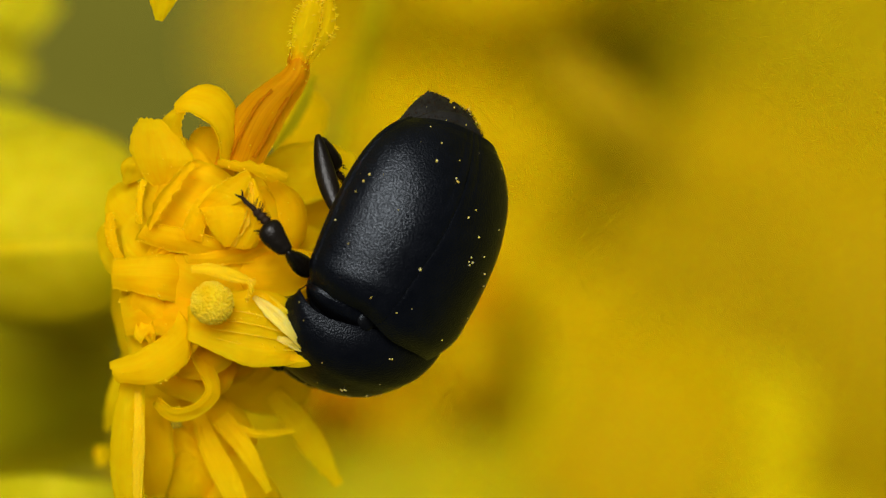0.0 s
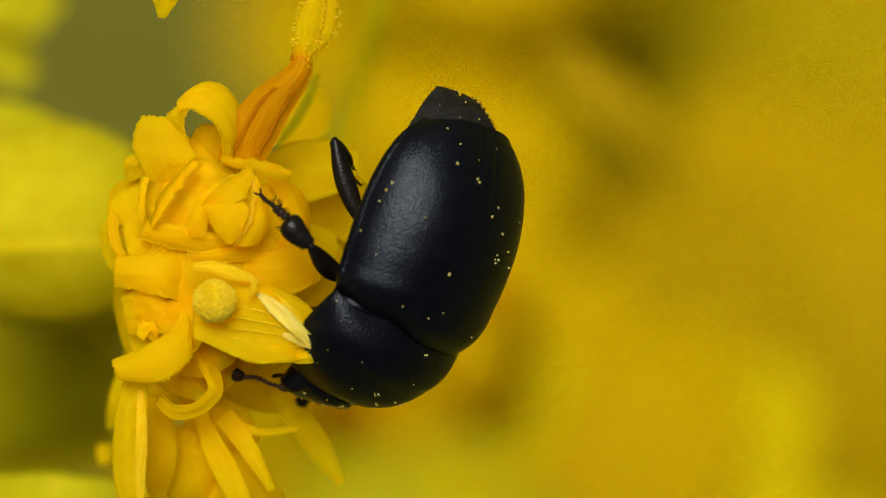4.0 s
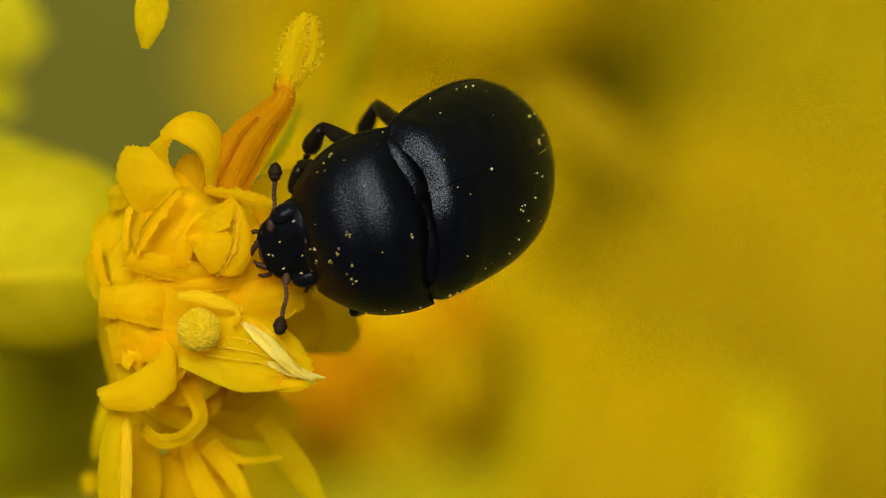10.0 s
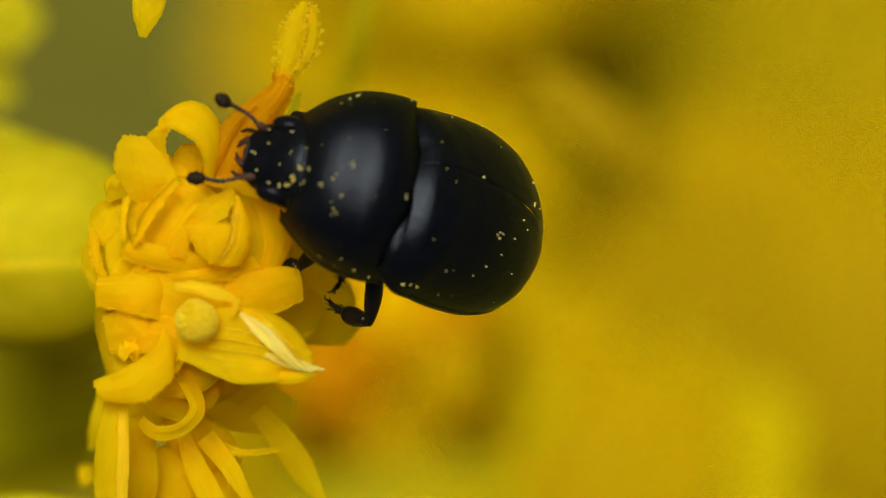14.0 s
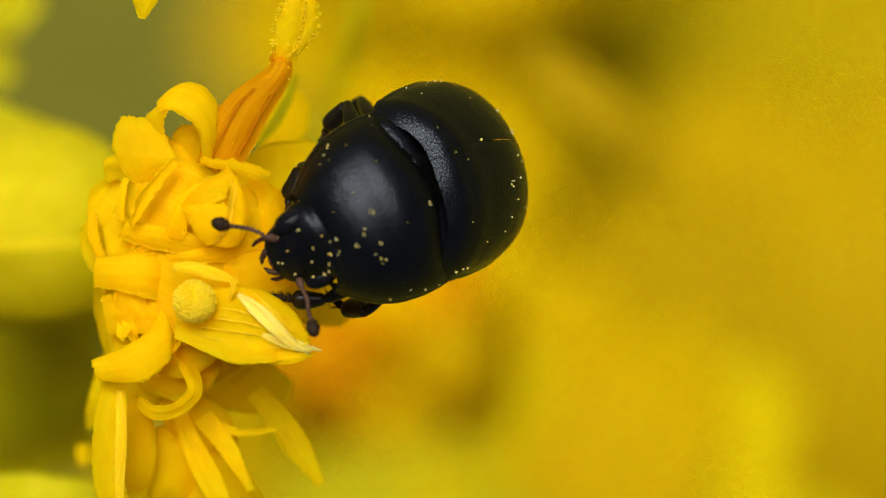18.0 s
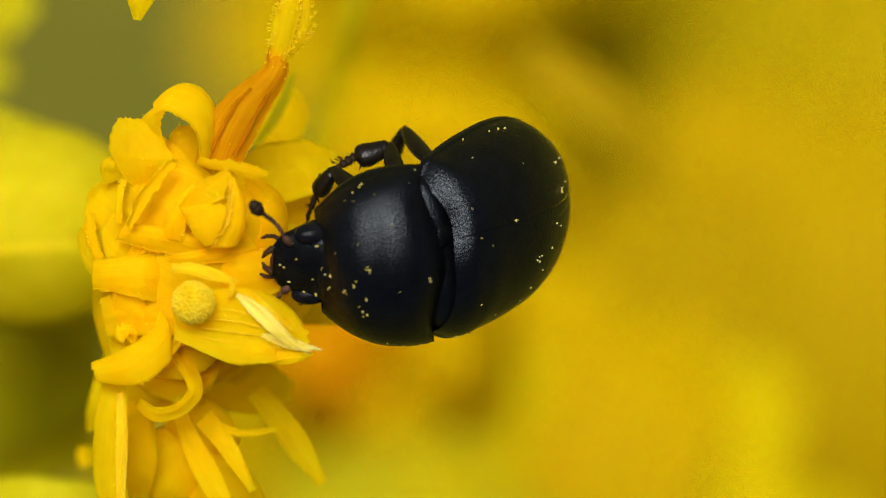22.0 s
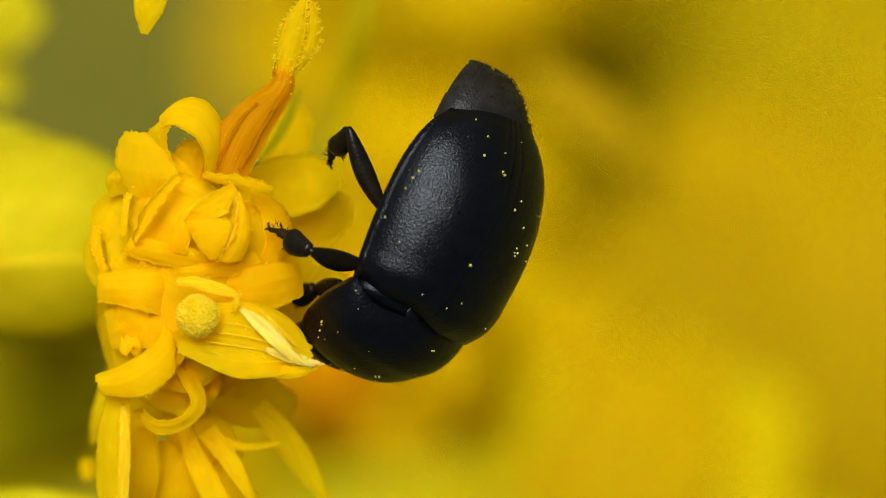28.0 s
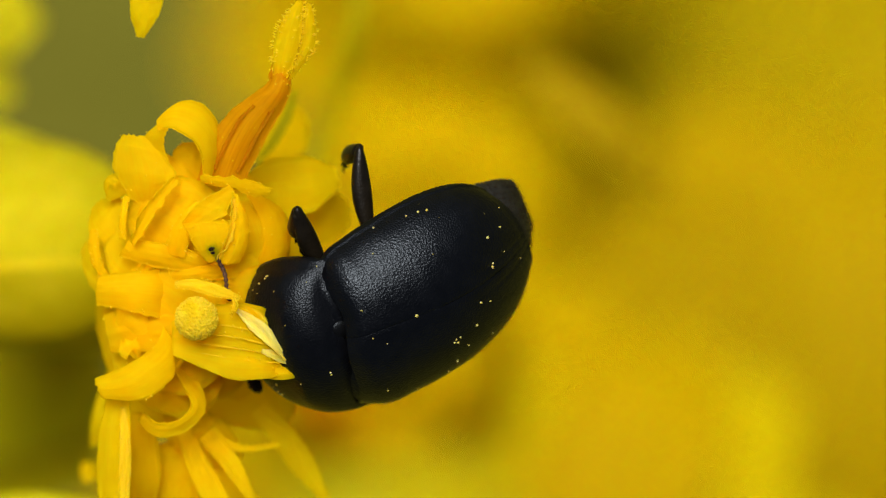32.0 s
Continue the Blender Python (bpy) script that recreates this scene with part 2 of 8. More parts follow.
def pygidium_fn(u, v):
    """The tail plate: a tapering shield with a blunt tip, arched across."""
    ks = [0, 0.3, 0.6, 0.82, 0.94, 1.0]
    w = spread(ks, [104, 98, 80, 56, 38, 4], u)
    top = spread(ks, [44, 38, 16, -14, -32, -48], u)
    a = (v - 0.5) * math.pi * 1.16
    x = -300 - 124 * spread(ks, [0, 0.36, 0.69, 0.9, 0.985, 1.0], u)
    return x + 5 * math.cos(a) * u, w * math.sin(a), top - 0.62 * w * (1 - math.cos(a))


v, f, uv = sheet(pygidium_fn, 30, 40)
pygidium = part("pygidium", mesh_of("pygidium", v, f, TAIL, uv), beetle, "dull greyish-black tail plate with short hairs")


def segment_fn(u, v):
    p = Vector(pygidium_fn(0.30 * u, v))
    k = 1 + 0.045 * (1 - u) + (0.03 if u < 0.9 else 0.0)
    return p.x - 14 * u, p.y * k, p.z + 6 - 3 * u + 1.5 * noise.noise(Vector((u * 4, v * 14, 2.0)))


v, f, uv = sheet(segment_fn, 12, 40)
part("abdominal_segment", mesh_of("abdominal_segment", v, f, TAIL, uv), pygidium, "greyish ring of the abdomen before the tail plate")
bits = []
hair = random.Random(21)
for _ in range(420):
    u, w = hair.uniform(0.25, 0.98), hair.uniform(0.05, 0.95)
    p = Vector(pygidium_fn(u, w))
    d = Vector((-1, 0.9 * (w - 0.5) + hair.uniform(-0.3, 0.3), 0.35)).normalized()
    bits.append(tube([p, p + d * hair.uniform(3.5, 7)], [0.7, 0.2], 4))
v, f = join(*bits)
tagged(part("hairs", mesh_of("hairs", v, f, TARS), pygidium, "short grey-brown hairs"), kind="stuff")


def belly(p):
    if p.z > 0:
        p.z *= 0.3
    return p


v, f = blob((-185, 0, 0), (212, 150, 78), 18, 26, belly)
part("abdomen", mesh_of("abdomen", v, f, TAIL), beetle)
v, f = blob((-22, 0, -6), (82, 150, 66), 14, 24, belly)
part("thorax", mesh_of("thorax", v, f, SHIELD), beetle)
v, f = blob((-2, 0, 2), (42, 150, 66), 16, 26)
part("collar", mesh_of("collar", v, f, SHIELD), beetle)
v, f = blob((4, 44, 28), (36, 96, 44), 14, 22)
part("mesothorax", mesh_of("mesothorax", v, f, SHIELD), beetle)


def shield(p):
    k = (p.x + 26) / 52
    p.y *= 0.35 + 0.65 * k
    p.z += 3 * math.cos(p.y / 12)
    return p


v, f = blob((0, -44, 58), (28, 30, 7), 12, 18, shield)
part("scutellum", mesh_of("scutellum", v, f, HEADC), beetle, "small shiny rounded plate between the wing cases")

PL, PW, PH = 184, 163, 123
PX, PY = [0, 0.12, 0.3, 0.5, 0.75, 0.9, 1.0], [1.0, 1.015, 1.01, 0.965, 0.82, 0.68, 0.57]
QX, QY = [0, 0.05, 0.13, 0.26, 0.45, 0.7, 0.9, 1.0], [0.56, 0.72, 0.88, 0.98, 0.96, 0.88, 0.68, 0.50]


def pronotum_at(s, deg, lift=0.0):
    a = radians(deg)
    w, h = PW * spread(PX, PY, s), PH * spread(QX, QY, s)
    return Vector((s * PL - 10 * s * math.cos(a) ** 2 - 42 * (1 - s) ** 4 * math.cos(a) ** 4 - 11 * (1 - s) ** 4 * math.sin(a) ** 4, (w + lift) * math.sin(a), (h + lift) * math.cos(a)))


def pronotum_fn(u, v):
    deg = (v - 0.5) * 208
    c = max(-90, min(90, deg))
    p = pronotum_at(u, c)
    if abs(deg) > 90:
        p.y -= math.copysign((abs(deg) - 90) * 1.6, deg)
        p.z -= (abs(deg) - 90) * 1.4
    elif abs(deg) > 83:
        p.y += math.copysign(2.4, deg)
    if u < 0.03 or u > 0.975:
        p.z -= 3.0
    p.z += 0.7 * noise.noise(Vector((u * 5, v * 9, 4.0)))
    return p


v, f, uv = sheet(pronotum_fn, 44, 72)
pronotum = part("pronotum", mesh_of("pronotum", v, [q[::-1] for q in f], SHIELD, uv), beetle)
v, f = blob((82, 0, 4), (92, 138, 60), 14, 22, belly)
part("prosternum", mesh_of("prosternum", v, f, LEG), pronotum)

v, f = blob((150, 0, 18), (52, 84, 52), 14, 20)
part("neck", mesh_of("neck", v, f, SHIELD), pronotum)

HDX = [0, 0.06, 0.18, 0.38, 0.55, 0.75, 0.9, 1.0]
HDW, HDH = [6, 58, 76, 80, 72, 60, 49, 30], [4, 44, 56, 53, 44, 31, 19, 8]


def head_fn(u, v):
    a = v * 2 * math.pi
    w, h = spread(HDX, HDW, u), spread(HDX, HDH, u)
    z = h * math.cos(a)
    return -34 + 126 * u, w * math.sin(a), (z if z > 0 else z * 0.75) + 4 - 10 * u


v, f, uv = sheet(head_fn, 30, 36)
head = part("head", mesh_of("head", v + [Vector((92, 0, -6)) * S], [q[::-1] for q in f] + [(29 * 36 + j, 29 * 36 + j + 1, 30 * 36) for j in range(35)], HEADC), beetle)
for s in (-1, 1):
    v, f = blob((26, s * 61, 14), (33, 19, 23), 12, 16)
    part("eye", mesh_of("eye", v, f, EYEM), head, "glossy black compound eye")
    v, f = tube([(76, s * 20, -6), (94, s * 22, -8), (104, s * 14, -9), (109, s * 4, -10)], [8, 7, 5, 1.5])
    part("mandible", mesh_of("mandible", v, f, MOUTH), head, "reddish-brown curved jaw")
    v, f = tube([(72, s * 34, -16), (88, s * 42, -20), (100, s * 41, -23), (109, s * 36, -25)], [3.5, 4, 4, 2])
    part("palp", mesh_of("palp", v, f, MOUTH), head)
v, f = blob((86, 0, -2), (11, 22, 5), 8, 14)
part("labrum", mesh_of("labrum", v, f, MOUTH), head)

antennae, femora, tibiae = {}, {}, {}
for key, s in (("RA", -1), ("LA", 1)):
    path, radii = [], []
    for k in range(61):
        x = -3 + 94 * k / 60
        bead = (x - 22) / 9.3
        path.append((x, s * 6 * math.sin(max(0.0, bead) / 7 * 3.1), 2 * math.sin(max(0.0, bead))))
        radii.append(7.5 * math.sqrt(max(0.05, 1 - ((x - 9) / 13) ** 2)) if x < 21 else 2.6 + 1.6 * abs(math.sin(math.pi * bead)) + 0.08 * bead)
    v, f = tube(path, radii, 9)
    antennae[key] = part("antenna", mesh_of("antenna", v, f, ANT), beetle, "thin brown beaded feeler ending in a dark club")
    v, f = tube([(84 + 36 * k / 30, 0, 0) for k in range(31)], [(0.8 + 12.5 * math.sin(math.pi * k / 30) ** 0.6) * (0.86 + 0.14 * abs(math.sin(k / 10 * math.pi))) for k in range(31)], 12)
    part("club", mesh_of("club", v, f, TARS), antennae[key])

LEGS = {"F": (105, 64), "M": (130, 68), "H": (160, 86)}
for key in ("RF", "RM", "RH", "LF", "LM", "LH"):
    long_f, long_t = LEGS[key[1]]

    def thigh(p, half=long_f / 2):
        k = (p.x + half) / (2 * half)
        p.y *= 0.75 + 0.45 * math.sin(math.pi * min(1.0, k))
        p.y *= max(0.02, 1 - (p.x / (half + 6)) ** 2) ** -0.2
        p.z *= max(0.02, 1 - (p.x / (half + 6)) ** 2) ** -0.2
        p.y += 5 * math.sin(math.pi * k)
        return p
    v, f = blob((long_f / 2, 0, 0), (long_f / 2 + 6, 15.5 if key[1] == "H" else 16, 13), 18, 16, thigh)
    femora[key] = part("femur", mesh_of("femur", v, f, LEG), beetle)

    def shin(u, v, n=long_t, fat=1.0 if key[1] == "H" else 1.12):
        a = v * 2 * math.pi
        w = spread([0, 0.06, 0.2, 0.45, 0.7, 0.86, 0.95, 1.0], [3, 10, 14, 18, 20.5, 18, 11, 2], u) * fat
        return u * n, w * math.cos(a) + 4 * math.sin(u * 3), 0.75 * w * math.sin(a)
    v, f, uv = sheet(shin, 30, 16)
    bits = [(v, f)]
    for k in range(7):
        x = long_t * (0.3 + 0.1 * k)
        w = spread([0, 0.35, 0.75, 0.93, 1.0], [9, 14, 20, 20, 12], x / long_t)
        bits.append(tube([(x, w - 2, 0), (x + 6, w + 6, 0)], [2.4, 0.4], 6))
    v, f = join(*bits)
    tibiae[key] = part("tibia", mesh_of("tibia", v, f, LEG), beetle)
    bits = []
    for k in range(4):
        bits.append(blob((long_t + 2 + 10 * k, 1.5 * k, -2 * k), (7.5, [9, 10, 9, 5][k], 6), 6, 10))
    bits.append(tube([(long_t + 36, 6, -7), (long_t + 50, 9, -9), (long_t + 60, 9, -14)], [4, 4.5, 3.5], 8))
    for q in (-1, 1):
        bits.append(tube([(long_t + 58, 9, -13), (long_t + 68, 9 + q * 6, -15), (long_t + 72, 9 + q * 7, -22)], [2.4, 1.8, 0.4], 6))
    rnd = random.Random(key)
    for k in range(34):
        x, a = long_t + rnd.uniform(-4, 40), rnd.uniform(0, 6.28)
        bits.append(tube([(x, 6 * math.cos(a), 4 * math.sin(a) - 3), (x + 6, 14 * math.cos(a), 10 * math.sin(a) - 5)], [1.0, 0.3], 4))
    v, f = join(*bits)
    part("tarsus", mesh_of("tarsus", v, f, TARS), tibiae[key], "brown bristly foot with two claws")

# pollen grains lying on the cuticle


def grains(name, spots, rnd, surface, parent, size=0.85):
    bits = []
    for a, b, n, r in spots:
        for k in range(n):
            j = 0.016 if n > 1 else 0
            p = surface(a + rnd.gauss(0, j), b + rnd.gauss(0, j * 130), 1.2)
            q = r * size * rnd.uniform(0.55, 0.95)
            bits.append(blob(p, (q, q * rnd.uniform(0.75, 1.0), q * 0.85), 5, 7))
    v, f = join(*bits)
    tagged(part(name, mesh_of(name, v, f, POLLEN), parent, "scattered yellow pollen grains"), kind="stuff")


rnd = random.Random(5)
spots = [(0.75, -11.5, 5, 3.0), (0.42, 16.7, 4, 3.0), (0.29, -12.8, 1, 4.0), (0.26, -62, 1, 3.2), (0.34, -80, 1, 3.2), (0.50, -74, 1, 3.4),
         (0.56, -72, 1, 3.4), (0.60, -70, 1, 3.2), (0.08, -13, 1, 2.4), (0.075, 33, 1, 3.2), (0.61, 4.5, 1, 3.2), (0.55, 17.4, 1, 3.2),
         (0.93, -46, 1, 3.2), (0.79, -29, 1, 3.4), (0.12, 71, 4, 4.2), (0.075, -33, 1, 2.6), (0.41, 38.7, 1, 3.0), (0.48, 29, 1, 3.2), (0.66, 9, 1, 3.0),
         (0.84, -12, 1, 3.0), (0.88, -30, 1, 3.0), (0.36, 47, 1, 2.8), (0.2, 50, 1, 2.4)]
spots += [(rnd.uniform(0.1, 0.95), rnd.uniform(-80, 80), 1, rnd.uniform(1.0, 1.9)) for _ in range(14)]
grains("pollen", spots, rnd, elytra_at, beetle)
spots = [(0.10, 5.7, 2, 3.0), (0.55, -5.9, 4, 3.2), (0.54, -69, 3, 3.2), (0.70, 7, 1, 3.4), (0.66, 25.4, 2, 3.2), (0.68, 5.5, 2, 3.0), (0.62, -66, 1, 3.2),
         (0.70, -62, 1, 3.0), (0.80, 14, 3, 3.2), (0.93, 4, 4, 3.2), (0.95, 16, 3, 3.0), (0.58, 16, 2, 3.0), (0.6, 30, 2, 3.2), (0.1, 75, 1, 3.0), (0.05, -78, 1, 3.2),
         (0.4, 62, 1, 3.0), (0.25, 70, 1, 3.2), (0.3, 10, 1, 2.4)]
spots += [(rnd.uniform(0.1, 0.95), rnd.uniform(-80, 80), 1, rnd.uniform(1.0, 2.0)) for _ in range(10)]
grains("pollen", spots, rnd, pronotum_at, pronotum, 0.72)


def head_at(s, deg, lift):
    p = Vector(head_fn(s, (deg / 360) % 1.0))
    p.z += lift
    return p


spots = [(0.22, 8, 7, 3.4), (0.3, 20, 6, 3.0), (0.15, 30, 5, 3.0), (0.2, -20, 2, 3.0), (0.42, 38, 3, 3.2), (0.5, 10, 1, 3.0), (0.6, 40, 2, 3.0), (0.38, -8, 2, 3.0),
         (0.72, -20, 2, 3.0), (0.8, 30, 2, 3.2), (0.9, 0, 2, 3.0), (0.1, 50, 3, 3.0), (0.26, 26, 6, 3.4), (0.34, 34, 5, 3.2), (0.5, 48, 4, 3.2), (0.64, 60, 4, 3.0), (0.46, -40, 3, 3.0), (0.78, -50, 3, 3.0)]
grains("pollen", spots, rnd, head_at, head, 0.8)
spots = [(rnd.uniform(0.35, 0.95), rnd.uniform(0.2, 0.8), 1, rnd.uniform(1.6, 2.8)) for _ in range(22)]
grains("pollen", spots, rnd, lambda a, b, c: Vector(pygidium_fn(a, b)) + Vector((0, 0, c)), beetle)

tagged(new("ground", mesh_of("ground", [(-60, -60, -0.28), (60, -60, -0.28), (60, 60, -0.28), (-60, 60, -0.28)], [(0, 1, 2, 3)], TURF)),
       "olive-green turf far below the flowers", "ground", kind="structure")
# ---- the flowers ----
FAR = 14960.0


def pt(x, y, z=0.0):
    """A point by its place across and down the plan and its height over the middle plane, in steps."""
    k = (FAR - z) / FAR
    return Vector(((x - 784) * k, (441 - y) * k, z))


def strap(name, pts, widths, mat, parent, across=None, cup=0.0, tilt=0.0, wave=3.0, n=44, m=15, thick=3.0, label="", teeth=0.0, seed=0, fine=1.0):
    """A petal: a strip of tissue along a smooth curve, cupped across, with a soft uneven edge and a thickness."""
    ks = np.linspace(0, 1, len(widths))
    rows = []
    for i in range(n):
        u = i / (n - 1)
        p = curve(pts, u)
        d = (curve(pts, min(1, u + 0.02)) - curve(pts, max(0, u - 0.02))).normalized()
        if across:
            a = curve(across, u)
            a = (a - d * a.dot(d)).normalized()
        else:
            a = d.cross(Vector((0, 0, 1))).normalized()
        nrm = a.cross(d).normalized()
        a = (a * math.cos(tilt) + nrm * math.sin(tilt)).normalized()
        nrm = a.cross(d).normalized()
        w = max(0.6, spread(ks, widths, u)) / 2
        row = []
        for j in range(m):
            q = 2 * j / (m - 1) - 1
            e = q * w * (1 + 0.07 * noise.noise(Vector((u * 5, q * 0.6 + seed, 7.3)))) + q ** 5 * 2.2 * fine * noise.noise(Vector((u * 22, q + seed, 1.1)))
            lift = 0.36 * cup * w * (q * q - 0.35) + wave * noise.noise(Vector((u * 4 + seed, q * 1.6, seed * 1.7))) * min(1, u * 4)
            lift += 0.02 * w * math.cos(q * 9.4) + 0.05 * w * fine * noise.noise(Vector((u * 9, q * 3.1, seed + 4.0)))
            c = p + a * e + nrm * lift
            if teeth and i == n - 1:
                c += d * teeth * (0.4 + 0.6 * abs(math.sin(q * 4.7))) * (1 - 0.5 * q * q)
            row.append((c, nrm))
        rows.append(row)
    verts = [(c + nr * thick / 2) * S for row in rows for c, nr in row] + [(c - nr * thick / 2) * S for row in rows for c, nr in row]
    uvs = [(j / (m - 1) + seed * 0.37, i / (n - 1)) for i in range(n) for j in range(m)] * 2
    top = grid_faces(n, m)
    k = n * m
    faces = top + [tuple(a + k for a in q[::-1]) for q in top]
    rim = [j for j in range(m)] + [i * m + m - 1 for i in range(1, n)] + [(n - 1) * m + j for j in range(m - 2, -1, -1)] + [i * m for i in range(n - 2, 0, -1)]
    faces += [(rim[a], rim[(a + 1) % len(rim)], rim[(a + 1) % len(rim)] + k, rim[a] + k) for a in range(len(rim))]
    return part(name, mesh_of(name, verts, faces, mat, uvs), parent, label)


def leaf(name, rim_a, rim_b, mat, bulge, n=40, m=15, thick=2.0, seed=0, ragged=0.0, label="", fray=2.4):
    """A petal of the front flower head between two rims, arched by bulge, with soft pleats, curled margins and an uneven end."""
    ra, rb = [pt(x + 5, y - 4, z) for x, y, z in rim_a], [pt(x + 5, y - 4, z) for x, y, z in rim_b]
    rows = []
    for i in range(n):
        u = i / (n - 1)
        a, b = curve(ra, u), curve(rb, u)
        d = (curve(ra, min(1, u + 0.03)) + curve(rb, min(1, u + 0.03)) - curve(ra, max(0, u - 0.03)) - curve(rb, max(0, u - 0.03))).normalized()
        side = b - a
        w = side.length
        nrm = side.cross(d).normalized()
        if nrm.z < 0:
            nrm = -nrm
        row = []
        for j in range(m):
            q = j / (m - 1)
            c = a + side * q
            lift = bulge * (4 * q * (1 - q)) * (0.7 + 0.3 * math.sin(math.pi * u))
            lift += 0.008 * w * math.sin(q * 23 + seed + 2 * noise.noise(Vector((u * 2, seed, 0.5)))) + 0.003 * w * math.sin(q * 51 + 2 * seed) + 0.045 * w * noise.noise(Vector((u * 3 + seed, q * 2.4, seed * 1.3)))
            lift += 1.2 * noise.noise(Vector((u * 14, q * 5, seed + 9.0)))
            edge = max(0.0, abs(2 * q - 1) - 0.8) / 0.2
            c += nrm * (lift + 1.6 * edge * edge) + side.normalized() * (2 * q - 1) ** 5 * fray * (noise.noise(Vector((u * 9, q + seed, 3.1))) + 0.35 * noise.noise(Vector((u * 27, q + seed, 6.1))))
            if ragged and u > 0.85:
                c += d * ragged * (u - 0.85) / 0.15 * (0.3 + noise.noise(Vector((q * 9, seed, 5.0))))
            row.append((c, nrm))
        rows.append(row)
    k = n * m
    verts = [(c + nr * thick / 2) * S for row in rows for c, nr in row] + [(c - nr * thick / 2) * S for row in rows for c, nr in row]
    uvs = [(j / (m - 1) + seed * 0.37, i / (n - 1)) for i in range(n) for j in range(m)] * 2
    top = grid_faces(n, m)
    if (rows[1][0][0] - rows[0][0][0]).cross(rows[0][1][0] - rows[0][0][0]).dot(rows[0][0][1]) > 0:
        top = [q[::-1] for q in top]
    faces = top + [tuple(i + k for i in q[::-1]) for q in top]
    border = list(range(m)) + [i * m + m - 1 for i in range(1, n)] + [(n - 1) * m + j for j in range(m - 2, -1, -1)] + [i * m for i in range(n - 2, 0, -1)]
    faces += [(border[i], border[(i + 1) % len(border)], border[(i + 1) % len(border)] + k, border[i] + k) for i in range(len(border))]
    return part(name, mesh_of(name, verts, faces, mat, uvs), fl, label)


def dust(parent, petals, rnd, big=2.3):
    """Pollen grains lying on the upper faces of petals: petal and number of grains."""
    bits = []
    for ob, count in petals:
        half = len(ob.data.vertices) // 2
        for _ in range(count):
            i = rnd.randrange(half)
            if half % 15 == 0 and rnd.random() < 0.7:
                i += rnd.choice((0, 1, 13, 14)) - i % 15
            c = ob.data.vertices[i].co / S
            q = big * rnd.uniform(0.45, 1.2)
            bits.append(blob(c + Vector((rnd.uniform(-3, 3), rnd.uniform(-3, 3), 1.5)), (q, q, q * 0.9), 5, 6))
    v, f = join(*bits)
    tagged(part("pollen", mesh_of("pollen", v, f, PALE), parent, "fine yellow pollen grains"), kind="stuff")


def stalk(parent, top, low=-70000.0, r=150):
    x, y, z = top
    path = [(x, y, z), (x * 1.02 - 60, y, z - 1500), (x * 1.05 - 300, y - 200, z - 8000), (x * 1.1 - 700, y - 500, (z + low) / 2), (x * 1.1 - 600, y - 700, low)]
    pts = [curve(path, k / 16) for k in range(17)]
    v, f = tube(pts, [r * (0.8 + 0.5 * k / 16) for k in range(17)], 12)
    part("stalk", mesh_of("stalk", v, f, STALK), parent)


fl = tagged(new("flower_head"), "open yellow composite flower head with curled florets", "flower", group="flower heads")
# rolled-back ligule: a loop of tissue that leaves a hole
leaf("ligule", [(352, 298, 10), (350, 250, 24), (335, 222, 26), (314, 208, 24), (292, 201, 16), (277, 206, 0)],
     [(362, 282, -40), (378, 228, -52), (381, 190, -40), (354, 157, -26), (318, 153, -22), (282, 180, -30)], YELLOW, 14, seed=1)
leaf("ligule", [(279, 192, -14), (258, 206, -26), (250, 224, -40), (262, 250, -60), (290, 286, -74)],
     [(294, 201, 10), (287, 216, -6), (288, 240, -26), (297, 262, -40), (310, 290, -50)], YELLOW, 5, seed=2)
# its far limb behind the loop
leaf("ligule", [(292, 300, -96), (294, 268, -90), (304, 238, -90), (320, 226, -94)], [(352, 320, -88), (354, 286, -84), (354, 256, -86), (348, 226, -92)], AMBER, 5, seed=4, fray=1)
# broad cupped petal beside it
leaf("ligule", [(247, 338, -48), (220, 318, -36), (196, 268, -24), (200, 228, -26), (214, 213, -34)],
     [(262, 324, -36), (290, 297, -20), (307, 280, -6), (278, 242, -16), (252, 216, -30)], YELLOW, 3, seed=5, ragged=9, fray=5)
# narrow straps
leaf("ligule", [(302, 286, 16), (268, 318, 26), (240, 354, 28), (224, 402, 8)], [(310, 292, 14), (285, 329, 20), (259, 366, 20), (230, 410, 4)], YELLOW, -7, seed=7, fray=7)
leaf("ligule", [(350, 284, 14), (400, 286, 34), (440, 293, 34), (472, 306, 22)], [(352, 298, 4), (404, 306, 20), (440, 320, 22), (470, 322, 14)], YELLOW, 5, seed=8, ragged=9, fray=6)
leaf("ligule", [(214, 318, -20), (206, 352, -16), (204, 396, -22)], [(224, 322, -18), (218, 356, -12), (216, 398, -20)], YELLOW, 3, seed=9)
# folded lobes of the middle floret
leaf("corolla_lobe", [(404, 302, 28), (360, 322, 34), (334, 344, 32), (316, 368, 22)], [(410, 312, 34), (398, 344, 42), (390, 358, 40), (324, 380, 26)], YELLOW, -10, seed=10)
leaf("corolla_lobe", [(318, 370, 26), (326, 384, 32), (338, 410, 32), (356, 432, 20)], [(396, 364, 44), (400, 376, 44), (396, 402, 40), (376, 436, 22)], YELLOW, 9, seed=11, ragged=4)
leaf("corolla_lobe", [(405, 322, 44), (403, 360, 50), (394, 398, 46), (374, 436, 26)], [(412, 324, 38), (412, 362, 44), (402, 402, 40), (378, 438, 22)], PALE, -3, seed=12, ragged=3, fray=6)
